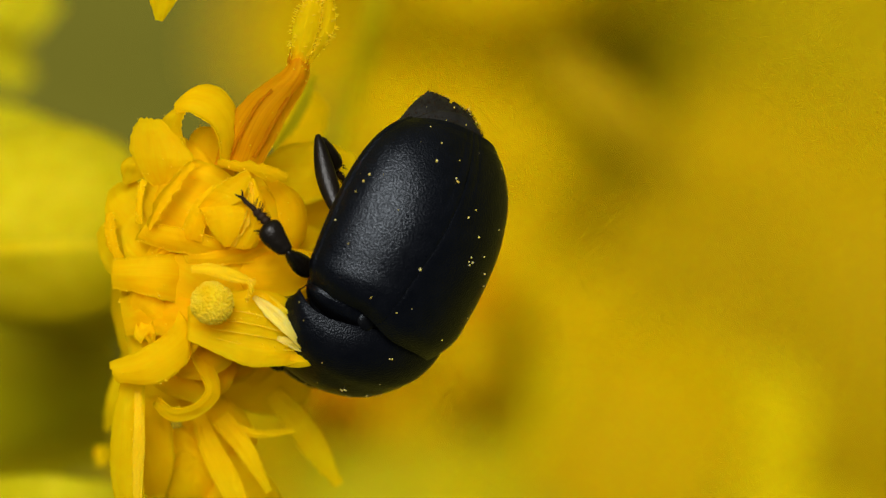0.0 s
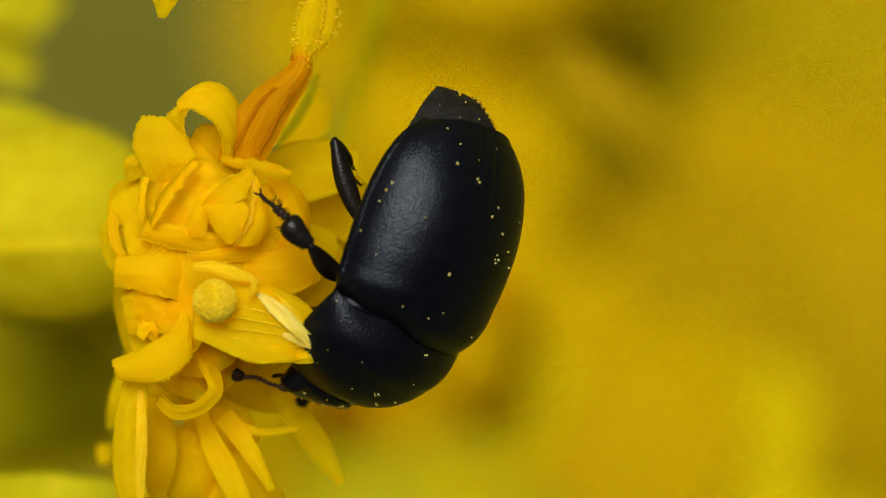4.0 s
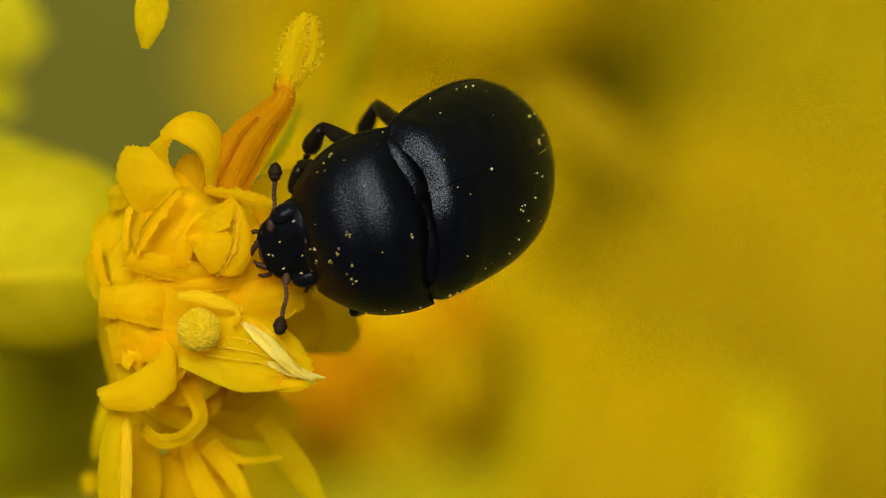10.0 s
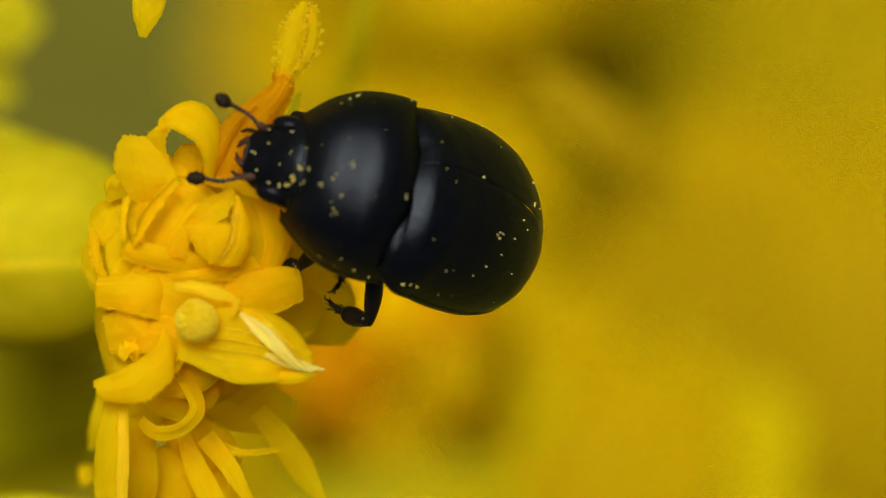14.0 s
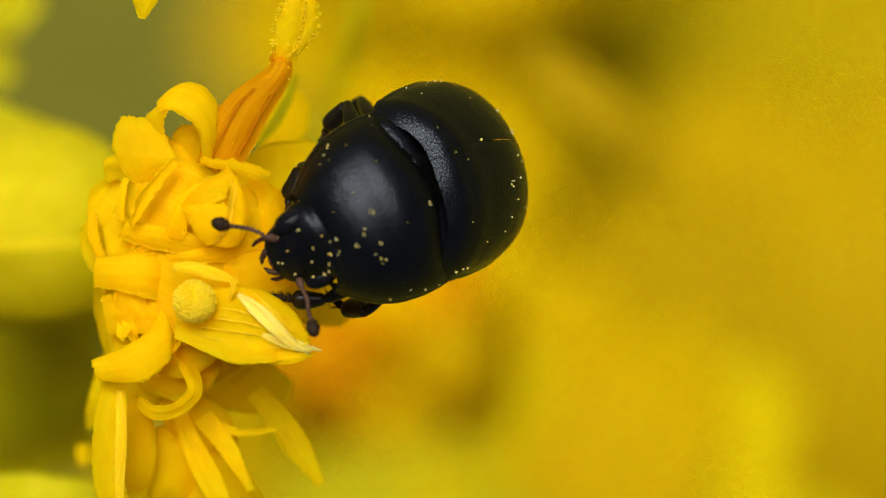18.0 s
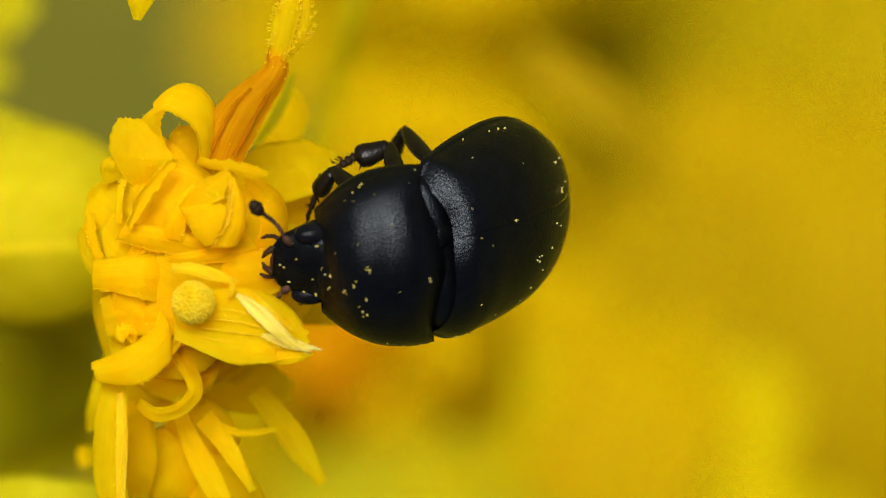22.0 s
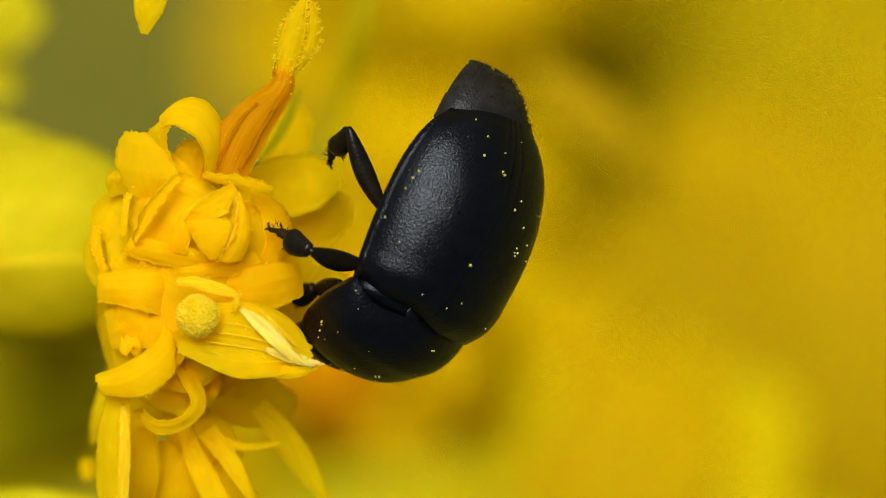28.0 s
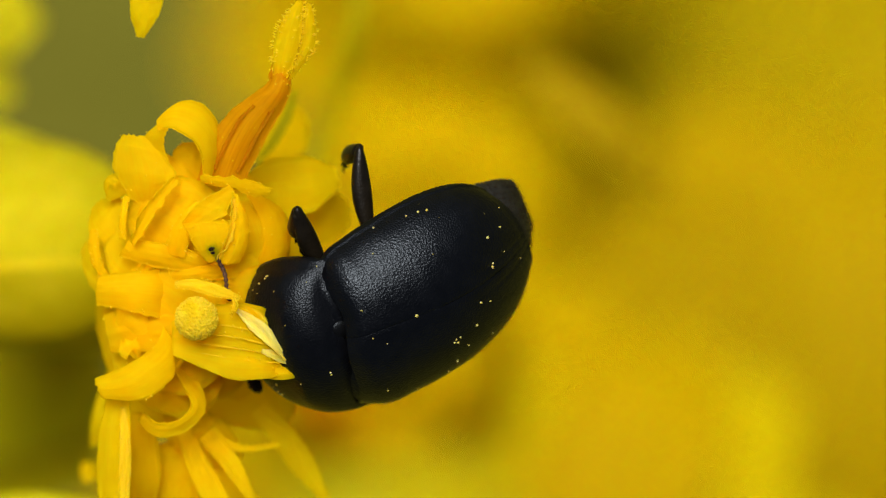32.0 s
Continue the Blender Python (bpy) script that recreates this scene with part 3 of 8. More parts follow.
leaf("corolla_lobe", [(408, 316, 36), (406, 362, 38), (398, 400, 34), (380, 440, 18)], [(414, 320, 32), (432, 360, 26), (434, 400, 18), (418, 438, 4)], YELLOW, 10, seed=13)
leaf("corolla_lobe", [(338, 330, 4), (312, 356, 6), (296, 384, 0), (282, 420, -16)], [(352, 330, 0), (336, 366, 8), (330, 396, 6), (322, 430, -10)], YELLOW, 8, seed=14)
leaf("corolla_lobe", [(430, 318, -30), (452, 360, -40), (458, 410, -50), (440, 452, -60)], [(436, 310, -50), (496, 350, -70), (506, 414, -84), (470, 470, -90)], AMBER, 12, seed=15)
# overlapping sheets under the middle floret
leaf("ligule", [(222, 396, -20), (262, 400, -10), (310, 408, -10), (362, 428, -20)], [(204, 426, -34), (260, 444, -26), (312, 452, -26), (366, 454, -34)], YELLOW, 7, seed=16)
leaf("ligule", [(290, 452, -30), (340, 444, -22), (392, 436, -26), (440, 420, -40)], [(300, 472, -36), (350, 470, -30), (404, 466, -32), (462, 452, -46)], YELLOW, 6, seed=17)
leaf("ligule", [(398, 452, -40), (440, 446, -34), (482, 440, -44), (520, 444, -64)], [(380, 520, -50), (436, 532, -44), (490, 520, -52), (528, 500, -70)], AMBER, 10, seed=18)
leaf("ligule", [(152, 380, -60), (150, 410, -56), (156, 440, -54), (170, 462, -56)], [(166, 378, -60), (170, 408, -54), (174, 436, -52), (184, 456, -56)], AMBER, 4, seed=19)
# withered orange tube with its yellow mouth
leaf("corolla_tube", [(344, 292, -44), (366, 224, -30), (396, 176, -22), (438, 143, -14), (468, 120, -8), (480, 84, -6)],
     [(430, 292, -40), (453, 247, -26), (474, 206, -18), (500, 163, -12), (513, 128, -8), (509, 100, -6)], ORANGE, 20, n=44, m=25, seed=20, label="withered orange corolla tube with dark veins")
for k, (edge, w) in enumerate([([(374, 272, -16), (396, 226, -5), (420, 186, 0), (446, 160, 1)], 5.0), ([(414, 280, -22), (440, 232, -8), (462, 194, -1), (484, 158, -2), (502, 132, -4)], 6.0),
                               ([(474, 112, 0), (478, 98, 1), (482, 84, 1)], 5.0)]):
    leaf("vein", [(x - w / 2, y - w / 3, z) for x, y, z in edge], [(x + w / 2, y + w / 3, z) for x, y, z in edge], RUST, 0.4, n=24, m=5, seed=21 + k)
leaf("corolla_lobe", [(478, 108, 0), (480, 70, 8), (486, 34, 10), (500, 4, 8), (524, -26, 0)], [(506, 112, 4), (518, 80, 10), (529, 44, 10), (532, 10, 6), (534, -24, -2)], YELLOW, 7, seed=28)
leaf("corolla_lobe", [(506, 114, -2), (520, 84, 2), (530, 50, 4), (535, 6, 2), (540, -20, -4)], [(518, 102, -8), (541, 76, -8), (553, 58, -8), (556, 24, -8), (546, -18, -10)], YELLOW, 6, seed=29)
strap("bract", [pt(452, 262, -420), pt(484, 220, -410), pt(508, 176, -410), pt(526, 130, -420)], [8, 18, 18, 6], LEAF, fl, cup=-0.3, seed=15)
# papillae along the mouth of the tube
mouth = [ob for ob in fl.children if ob.name.startswith("corolla_lobe")][-2:]
bits = []
prnd = random.Random(3)
for ob in mouth:
    for k in range(60):
        i, e = prnd.randrange(6, 39), prnd.choice((0, 14, 0, 14, 3, 9))
        c = ob.data.vertices[i * 15 + e].co / S
        d = Vector((1 if e > 6 else -1, prnd.uniform(-0.5, 0.8), prnd.uniform(0, 0.8))).normalized()
        bits.append(tube([c, c + d * 4, c + d * prnd.uniform(5, 9)], [1.3, 1.1, 0.7], 5))
v, f = join(*bits)
tagged(part("papillae", mesh_of("papillae", v, f, PALE), fl, "short pale hairs along the floret mouth"), kind="stuff")
# band and curls lower down
leaf("ligule", [(166, 460, -40), (204, 456, -24), (250, 452, -20), (296, 450, -52)], [(164, 514, -46), (206, 520, -26), (244, 530, -16), (284, 540, -44)], YELLOW, 9, seed=33, ragged=8, fray=4)
leaf("ligule", [(281, 552, -26), (270, 582, 0), (240, 605, 16), (200, 627, 18), (161, 643, 6)], [(303, 612, -20), (298, 642, 4), (276, 664, 18), (240, 682, 20), (176, 680, 8)], YELLOW, 12, seed=35, ragged=6)
leaf("ligule", [(276, 546, -60), (286, 560, -50), (306, 590, -50), (318, 612, -56)], [(300, 530, -60), (316, 552, -46), (332, 586, -44), (344, 612, -54)], AMBER, 6, seed=37)
strap("ligule", [pt(300, 590, -90), pt(330, 640, -80), pt(348, 690, -74), pt(318, 724, -72), pt(276, 730, -74), pt(246, 706, -82)], [34, 36, 32, 30, 30, 22], YELLOW, fl,
      across=[(0.7, 0.2, -0.6), (0.75, 0.1, -0.6), (0.5, -0.6, -0.6), (0, -0.8, -0.6), (-0.5, -0.6, -0.6)], seed=19, n=36)
strap("ligule", [pt(186, 560, -60), pt(230, 552, -46), pt(280, 552, -36), pt(330, 560, -30)], [70, 82, 80, 60], AMBER, fl, cup=-0.3, seed=20)
strap("ligule", [pt(206, 672, -36), pt(200, 740, -30), pt(196, 810, -40), pt(200, 870, -50), pt(212, 930, -70)], [42, 58, 60, 54, 26], YELLOW, fl, cup=0.55, seed=21)
strap("ligule", [pt(214, 690, -32), pt(218, 760, -24), pt(216, 830, -34), pt(216, 900, -48)], [10, 20, 20, 12], PALE, fl, cup=0.5, seed=22)
strap("ligule", [pt(318, 720, -190), pt(344, 790, -180), pt(376, 850, -180), pt(404, 910, -190)], [22, 40, 46, 34], YELLOW, fl, cup=-0.6, seed=23)
strap("ligule", [pt(360, 735, -190), pt(396, 778, -180), pt(424, 824, -170), pt(448, 868, -174)], [40, 36, 26, 12], YELLOW, fl, cup=-0.5, seed=24)
strap("ligule", [pt(380, 748, -200), pt(420, 764, -190), pt(456, 764, -190), pt(494, 758, -196)], [16, 14, 12, 10], YELLOW, fl, cup=-0.5, seed=25)
strap("ligule", [pt(452, 690, -320), pt(494, 738, -310), pt(532, 792, -305), pt(572, 856, -315)], [36, 48, 46, 18], YELLOW, fl, cup=-0.5, seed=26)
strap("ligule", [pt(268, -70, -70), pt(262, -40, -64), pt(256, -6, -62), pt(250, 34, -72)], [50, 60, 50, 14], YELLOW, fl, cup=-0.4, seed=27)
# the disc: ball-headed style and anther strip
bits = [blob(pt(346, 534, 64), (37, 37, 32), 14, 20)]
rnd = random.Random(11)
for _ in range(520):
    d = Vector((rnd.gauss(0, 1), rnd.gauss(0, 1), abs(rnd.gauss(0, 1)))).normalized()
    c = pt(346, 534, 64) + Vector((d.x * 37, d.y * 37, d.z * 32))
    q = rnd.uniform(1.4, 3.4)
    bits.append(blob(c, (q, q, q), 4, 6))
v, f = join(*bits)
part("style_head", mesh_of("style_head", v, f, BALL), fl, "round granular style head")
strap("anther", [pt(308, 474, 52), pt(342, 474, 64), pt(382, 485, 62), pt(424, 498, 48)], [12, 22, 22, 8], PALE, fl, cup=-0.5, seed=28)
strap("anther", [pt(412, 492, 56), pt(414, 510, 60), pt(408, 530, 52)], [6, 9, 4], PALE, fl, cup=0.4, seed=29)
# crumpled scraps of tissue, added between the florets to brighten the crevices
for k in range(18):
    x, y, a = rnd.uniform(205, 440), rnd.uniform(275, 610), rnd.uniform(0, 6.28)
    ln, z = rnd.uniform(22, 52), rnd.uniform(-110, -55)
    dx, dy = math.cos(a) * ln, math.sin(a) * ln
    strap("fill_scrap", [pt(x - dx, y - dy, z), pt(x - dx * 0.3, y - dy * 0.3 + rnd.uniform(-8, 8), z + 16), pt(x + dx * 0.4, y + dy * 0.4 + rnd.uniform(-8, 8), z + 20), pt(x + dx, y + dy, z + 4)],
          [8, rnd.uniform(22, 52), rnd.uniform(20, 46), 8], YELLOW if k % 4 else PALE, fl, cup=rnd.uniform(-0.5, 1.6), wave=9, n=20, m=11, thick=2, seed=130 + k)
# under layers: deeper petals, and fill sheets added to keep the gaps bright
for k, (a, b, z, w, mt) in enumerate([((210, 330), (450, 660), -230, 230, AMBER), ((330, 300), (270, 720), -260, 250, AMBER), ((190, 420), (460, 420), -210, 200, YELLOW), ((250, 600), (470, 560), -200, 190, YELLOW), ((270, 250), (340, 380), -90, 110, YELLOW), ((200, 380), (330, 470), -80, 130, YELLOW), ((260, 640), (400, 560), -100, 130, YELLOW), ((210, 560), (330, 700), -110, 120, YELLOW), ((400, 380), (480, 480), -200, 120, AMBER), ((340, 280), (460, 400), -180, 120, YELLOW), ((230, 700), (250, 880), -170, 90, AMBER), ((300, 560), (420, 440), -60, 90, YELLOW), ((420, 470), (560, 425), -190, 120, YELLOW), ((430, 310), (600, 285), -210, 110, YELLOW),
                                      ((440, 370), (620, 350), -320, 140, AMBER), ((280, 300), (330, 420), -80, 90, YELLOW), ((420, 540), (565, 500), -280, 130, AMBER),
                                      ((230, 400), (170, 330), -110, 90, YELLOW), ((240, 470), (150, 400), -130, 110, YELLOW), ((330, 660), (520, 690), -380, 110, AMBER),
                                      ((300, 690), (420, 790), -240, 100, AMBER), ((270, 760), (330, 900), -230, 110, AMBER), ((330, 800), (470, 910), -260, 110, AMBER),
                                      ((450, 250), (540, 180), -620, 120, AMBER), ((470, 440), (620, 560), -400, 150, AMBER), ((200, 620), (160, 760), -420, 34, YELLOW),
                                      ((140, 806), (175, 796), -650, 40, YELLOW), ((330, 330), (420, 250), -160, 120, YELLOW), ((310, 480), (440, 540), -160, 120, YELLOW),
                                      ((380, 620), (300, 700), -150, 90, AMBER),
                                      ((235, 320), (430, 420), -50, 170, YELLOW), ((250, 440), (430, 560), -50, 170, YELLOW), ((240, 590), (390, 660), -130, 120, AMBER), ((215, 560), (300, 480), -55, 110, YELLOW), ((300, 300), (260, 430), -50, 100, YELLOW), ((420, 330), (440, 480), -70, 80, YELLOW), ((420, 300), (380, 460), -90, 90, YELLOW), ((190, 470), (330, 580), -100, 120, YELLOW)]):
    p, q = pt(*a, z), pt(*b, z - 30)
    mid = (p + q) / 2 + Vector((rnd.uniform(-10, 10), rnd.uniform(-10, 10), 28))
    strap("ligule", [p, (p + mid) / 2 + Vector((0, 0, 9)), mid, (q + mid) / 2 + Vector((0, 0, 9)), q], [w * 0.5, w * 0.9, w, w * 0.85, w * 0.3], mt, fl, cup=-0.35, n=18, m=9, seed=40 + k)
near = [ob for ob in fl.children if ob.name.split(".")[0] in ("ligule", "corolla_lobe", "anther", "corolla_tube")][:32]
dust(fl, [(ob, 34 if ob.data.materials[0] == PALE else 22) for ob in near], rnd, 1.5)
dust(fl, [(ob, 26) for ob in mouth], rnd, 1.7)
# green bracts that hold the head
for k, (a, b, z, w, mt) in enumerate([((-200, 270), (215, 330), -1500, 240, LIME), ((-200, 350), (205, 390), -1400, 230, LIME), ((-200, 430), (205, 470), -1300, 190, LIME), ((-200, 470), (200, 560), -1900, 150, LIME), ((-60, 440), (165, 430), -900, 18, PALE),
                                      ((-90, -80), (50, 40), -2300, 190, LIME), ((-80, 900), (190, 880), -900, 110, LIME),
                                      ((-90, 20), (10, 150), -2400, 120, LIME), ((-200, 640), (190, 660), -2600, 330, LEAF), ((-200, 780), (180, 770), -2700, 260, LEAF)]):
    p, q = pt(*a, z), pt(*b, z + 60)
    mid = (p + q) / 2 + Vector((0, 0, 50))
    strap("bract", [p, mid, q], [w, w, w * 0.5], mt, fl, cup=-0.5, n=14, m=9, thick=8, seed=70 + k, label="yellow-green bract of the flower head")
v, f = blob(pt(50, 390, -1200), (240, 190, 260), 14, 20)
part("receptacle", mesh_of("receptacle", v, f, LIME), fl)
stalk(fl, pt(60, 400, -1400))

# the ligule tip that the beetle pushes against
tip = strap("ligule_tip", [(-6, 4, 6), (55, 4, 24), (118, -4, 34), (176, -18, 28), (218, -34, 18)], [60, 112, 136, 108, 46], YELLOW, fl, cup=0.45, wave=9, n=40, m=25, teeth=14, seed=31)
# pale folds and lobe; the tip's highlight is painted in as cream
strap("fold", [(106, 52, 40), (138, 26, 46), (170, -4, 46), (204, -36, 32), (226, -50, 20)], [8, 24, 24, 18, 6], CREAM, tip, cup=0.7, wave=16, n=26, m=9, teeth=9, seed=32, label="pale folded edge, its highlight put into the cream colour")
strap("fold", [(112, 62, 34), (134, 48, 38), (166, 22, 36), (200, -10, 28)], [4, 14, 14, 3], PALE, tip, cup=0.9, wave=10, n=26, m=9, teeth=9, seed=44)
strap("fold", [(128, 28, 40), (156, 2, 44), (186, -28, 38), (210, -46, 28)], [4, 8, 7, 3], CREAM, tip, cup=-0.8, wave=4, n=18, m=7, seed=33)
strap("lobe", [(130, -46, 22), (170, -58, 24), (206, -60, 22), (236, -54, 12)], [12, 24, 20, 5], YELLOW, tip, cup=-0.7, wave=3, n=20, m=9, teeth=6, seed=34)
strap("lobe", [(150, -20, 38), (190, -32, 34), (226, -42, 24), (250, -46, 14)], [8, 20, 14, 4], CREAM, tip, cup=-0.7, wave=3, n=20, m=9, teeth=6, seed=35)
for k in range(4):
    q = -0.55 + 0.33 * k
    strap("vein", [(30 + 6 * k, q * 44 + 4, 26 - 16 * q * q), (90, q * 58, 37 - 20 * q * q), (160, q * 48 - 14, 36 - 18 * q * q), (205, q * 24 - 28, 26 - 8 * q * q)], [1, 2.4, 2.4, 1], PALE, tip, cup=-0.8, wave=1.5, n=18, m=5, thick=2, seed=36 + k)
bits = []
for _ in range(120):
    u, q = rnd.uniform(0.3, 1.0), rnd.choice((-1, 1)) * rnd.uniform(0.3, 1.0)
    w = spread([0, 0.25, 0.5, 0.75, 0.92, 1.0], [24, 52, 66, 50, 20, 5], u)
    bits.append(blob((230 * u, 6 * math.sin(u * 3) - 30 * u + q * w * 0.95, 22 + 22 * math.sin(u * 2.6) - 0.5 * w * q * q), [rnd.uniform(0.8, 1.9)] * 3, 5, 6))
v, f = join(*bits)
tagged(part("pollen", mesh_of("pollen", v, f, PALE), tip), kind="stuff")

# flower heads further down, far out of focus


def far_head(cx, cy, z, radius, count, wide, mats, turn, disc, seed, start=0.12, arc=360.0):
    r = random.Random(seed)
    ob = tagged(new("flower_head"), "yellow daisy-like flower head lower in the cluster", "flower", group="flower heads")
    c = pt(cx, cy, z)
    for k in range(count):
        a = radians(turn + arc * k / count + r.uniform(-4, 4))
        d = Vector((math.cos(a), math.sin(a), 0))
        ln = radius * r.uniform(0.88, 1.08)
        zz = r.uniform(-200, 200) - 120 * (k % 2)
        strap("ray_floret", [c + d * radius * start + Vector((0, 0, zz)), c + d * ln * 0.45 + Vector((0, 0, zz + 120)), c + d * ln * 0.8 + Vector((0, 0, zz + 60)), c + d * ln + Vector((0, 0, zz - 120))],
              [wide * 0.4, wide, wide * 1.05, wide * 0.35], mats[k % len(mats)], ob, cup=-0.25, n=12, m=7, thick=14, wave=14, seed=seed + k)
    if disc:
        bits = []
        for k in range(60):
            rr, a = disc * math.sqrt(k / 60), k * 2.4
            bits.append(tube([c + Vector((rr * math.cos(a), rr * math.sin(a), -200)), c + Vector((rr * 1.1 * math.cos(a), rr * 1.1 * math.sin(a), 220 - 0.3 * rr + r.uniform(-40, 40)))], [disc * 0.09, disc * 0.14], 7))
        v, f = join(*bits)
        part("disc_florets", mesh_of("disc_florets", v, f, AMBER), ob)
    v, f = blob(c - Vector((0, 0, 420)), (disc * 0.9 + 160, disc * 0.9 + 160, 260), 10, 14)
    part("receptacle", mesh_of("receptacle", v, f, STALK), ob)
    stalk(ob, c - Vector((0, 0, 600)))
    return ob


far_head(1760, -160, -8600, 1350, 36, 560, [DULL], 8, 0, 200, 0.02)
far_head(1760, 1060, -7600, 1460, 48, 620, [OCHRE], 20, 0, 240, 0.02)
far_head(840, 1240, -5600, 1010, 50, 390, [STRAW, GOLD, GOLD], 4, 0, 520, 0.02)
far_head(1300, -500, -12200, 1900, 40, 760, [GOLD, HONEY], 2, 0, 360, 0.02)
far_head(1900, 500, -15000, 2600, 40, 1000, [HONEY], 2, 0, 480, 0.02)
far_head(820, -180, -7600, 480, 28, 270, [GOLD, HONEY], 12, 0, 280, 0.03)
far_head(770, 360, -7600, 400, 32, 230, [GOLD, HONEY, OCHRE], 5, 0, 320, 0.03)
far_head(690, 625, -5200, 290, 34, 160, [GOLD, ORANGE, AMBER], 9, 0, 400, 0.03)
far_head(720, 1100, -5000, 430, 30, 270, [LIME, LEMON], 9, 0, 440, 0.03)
# a brown withered bract between the heads
wither = tagged(new("withered_bract"), "brown withered bract hanging between the flower heads", "bract")
strap("blade", [pt(930, 80, -3400), pt(1020, 150, -3350), pt(1090, 215, -3350), pt(1190, 310, -3400)], [45, 105, 110, 45], OLIVE, wither, cup=-0.3, n=14, m=7, thick=12, seed=500)
v, f = tube([pt(1060, 190, -3420), pt(1060, 180, -9000), pt(1060, 180, -69000)], [30, 40, 60])
part("stalk", mesh_of("stalk", v, f, STALK), wither)
blade = tagged(new("grass_blade"), "olive grass blade standing behind the flower head", "grass")
strap("blade", [pt(650, -80, -1900), pt(630, 20, -1900), pt(606, 110, -1950), pt(578, 210, -2000), pt(540, 330, -2200), pt(500, 400, -8000), pt(480, 420, -64000)], [36, 40, 36, 32, 30, 60, 300], LEAF, blade, cup=-0.3, n=30, m=7, thick=12, seed=501)


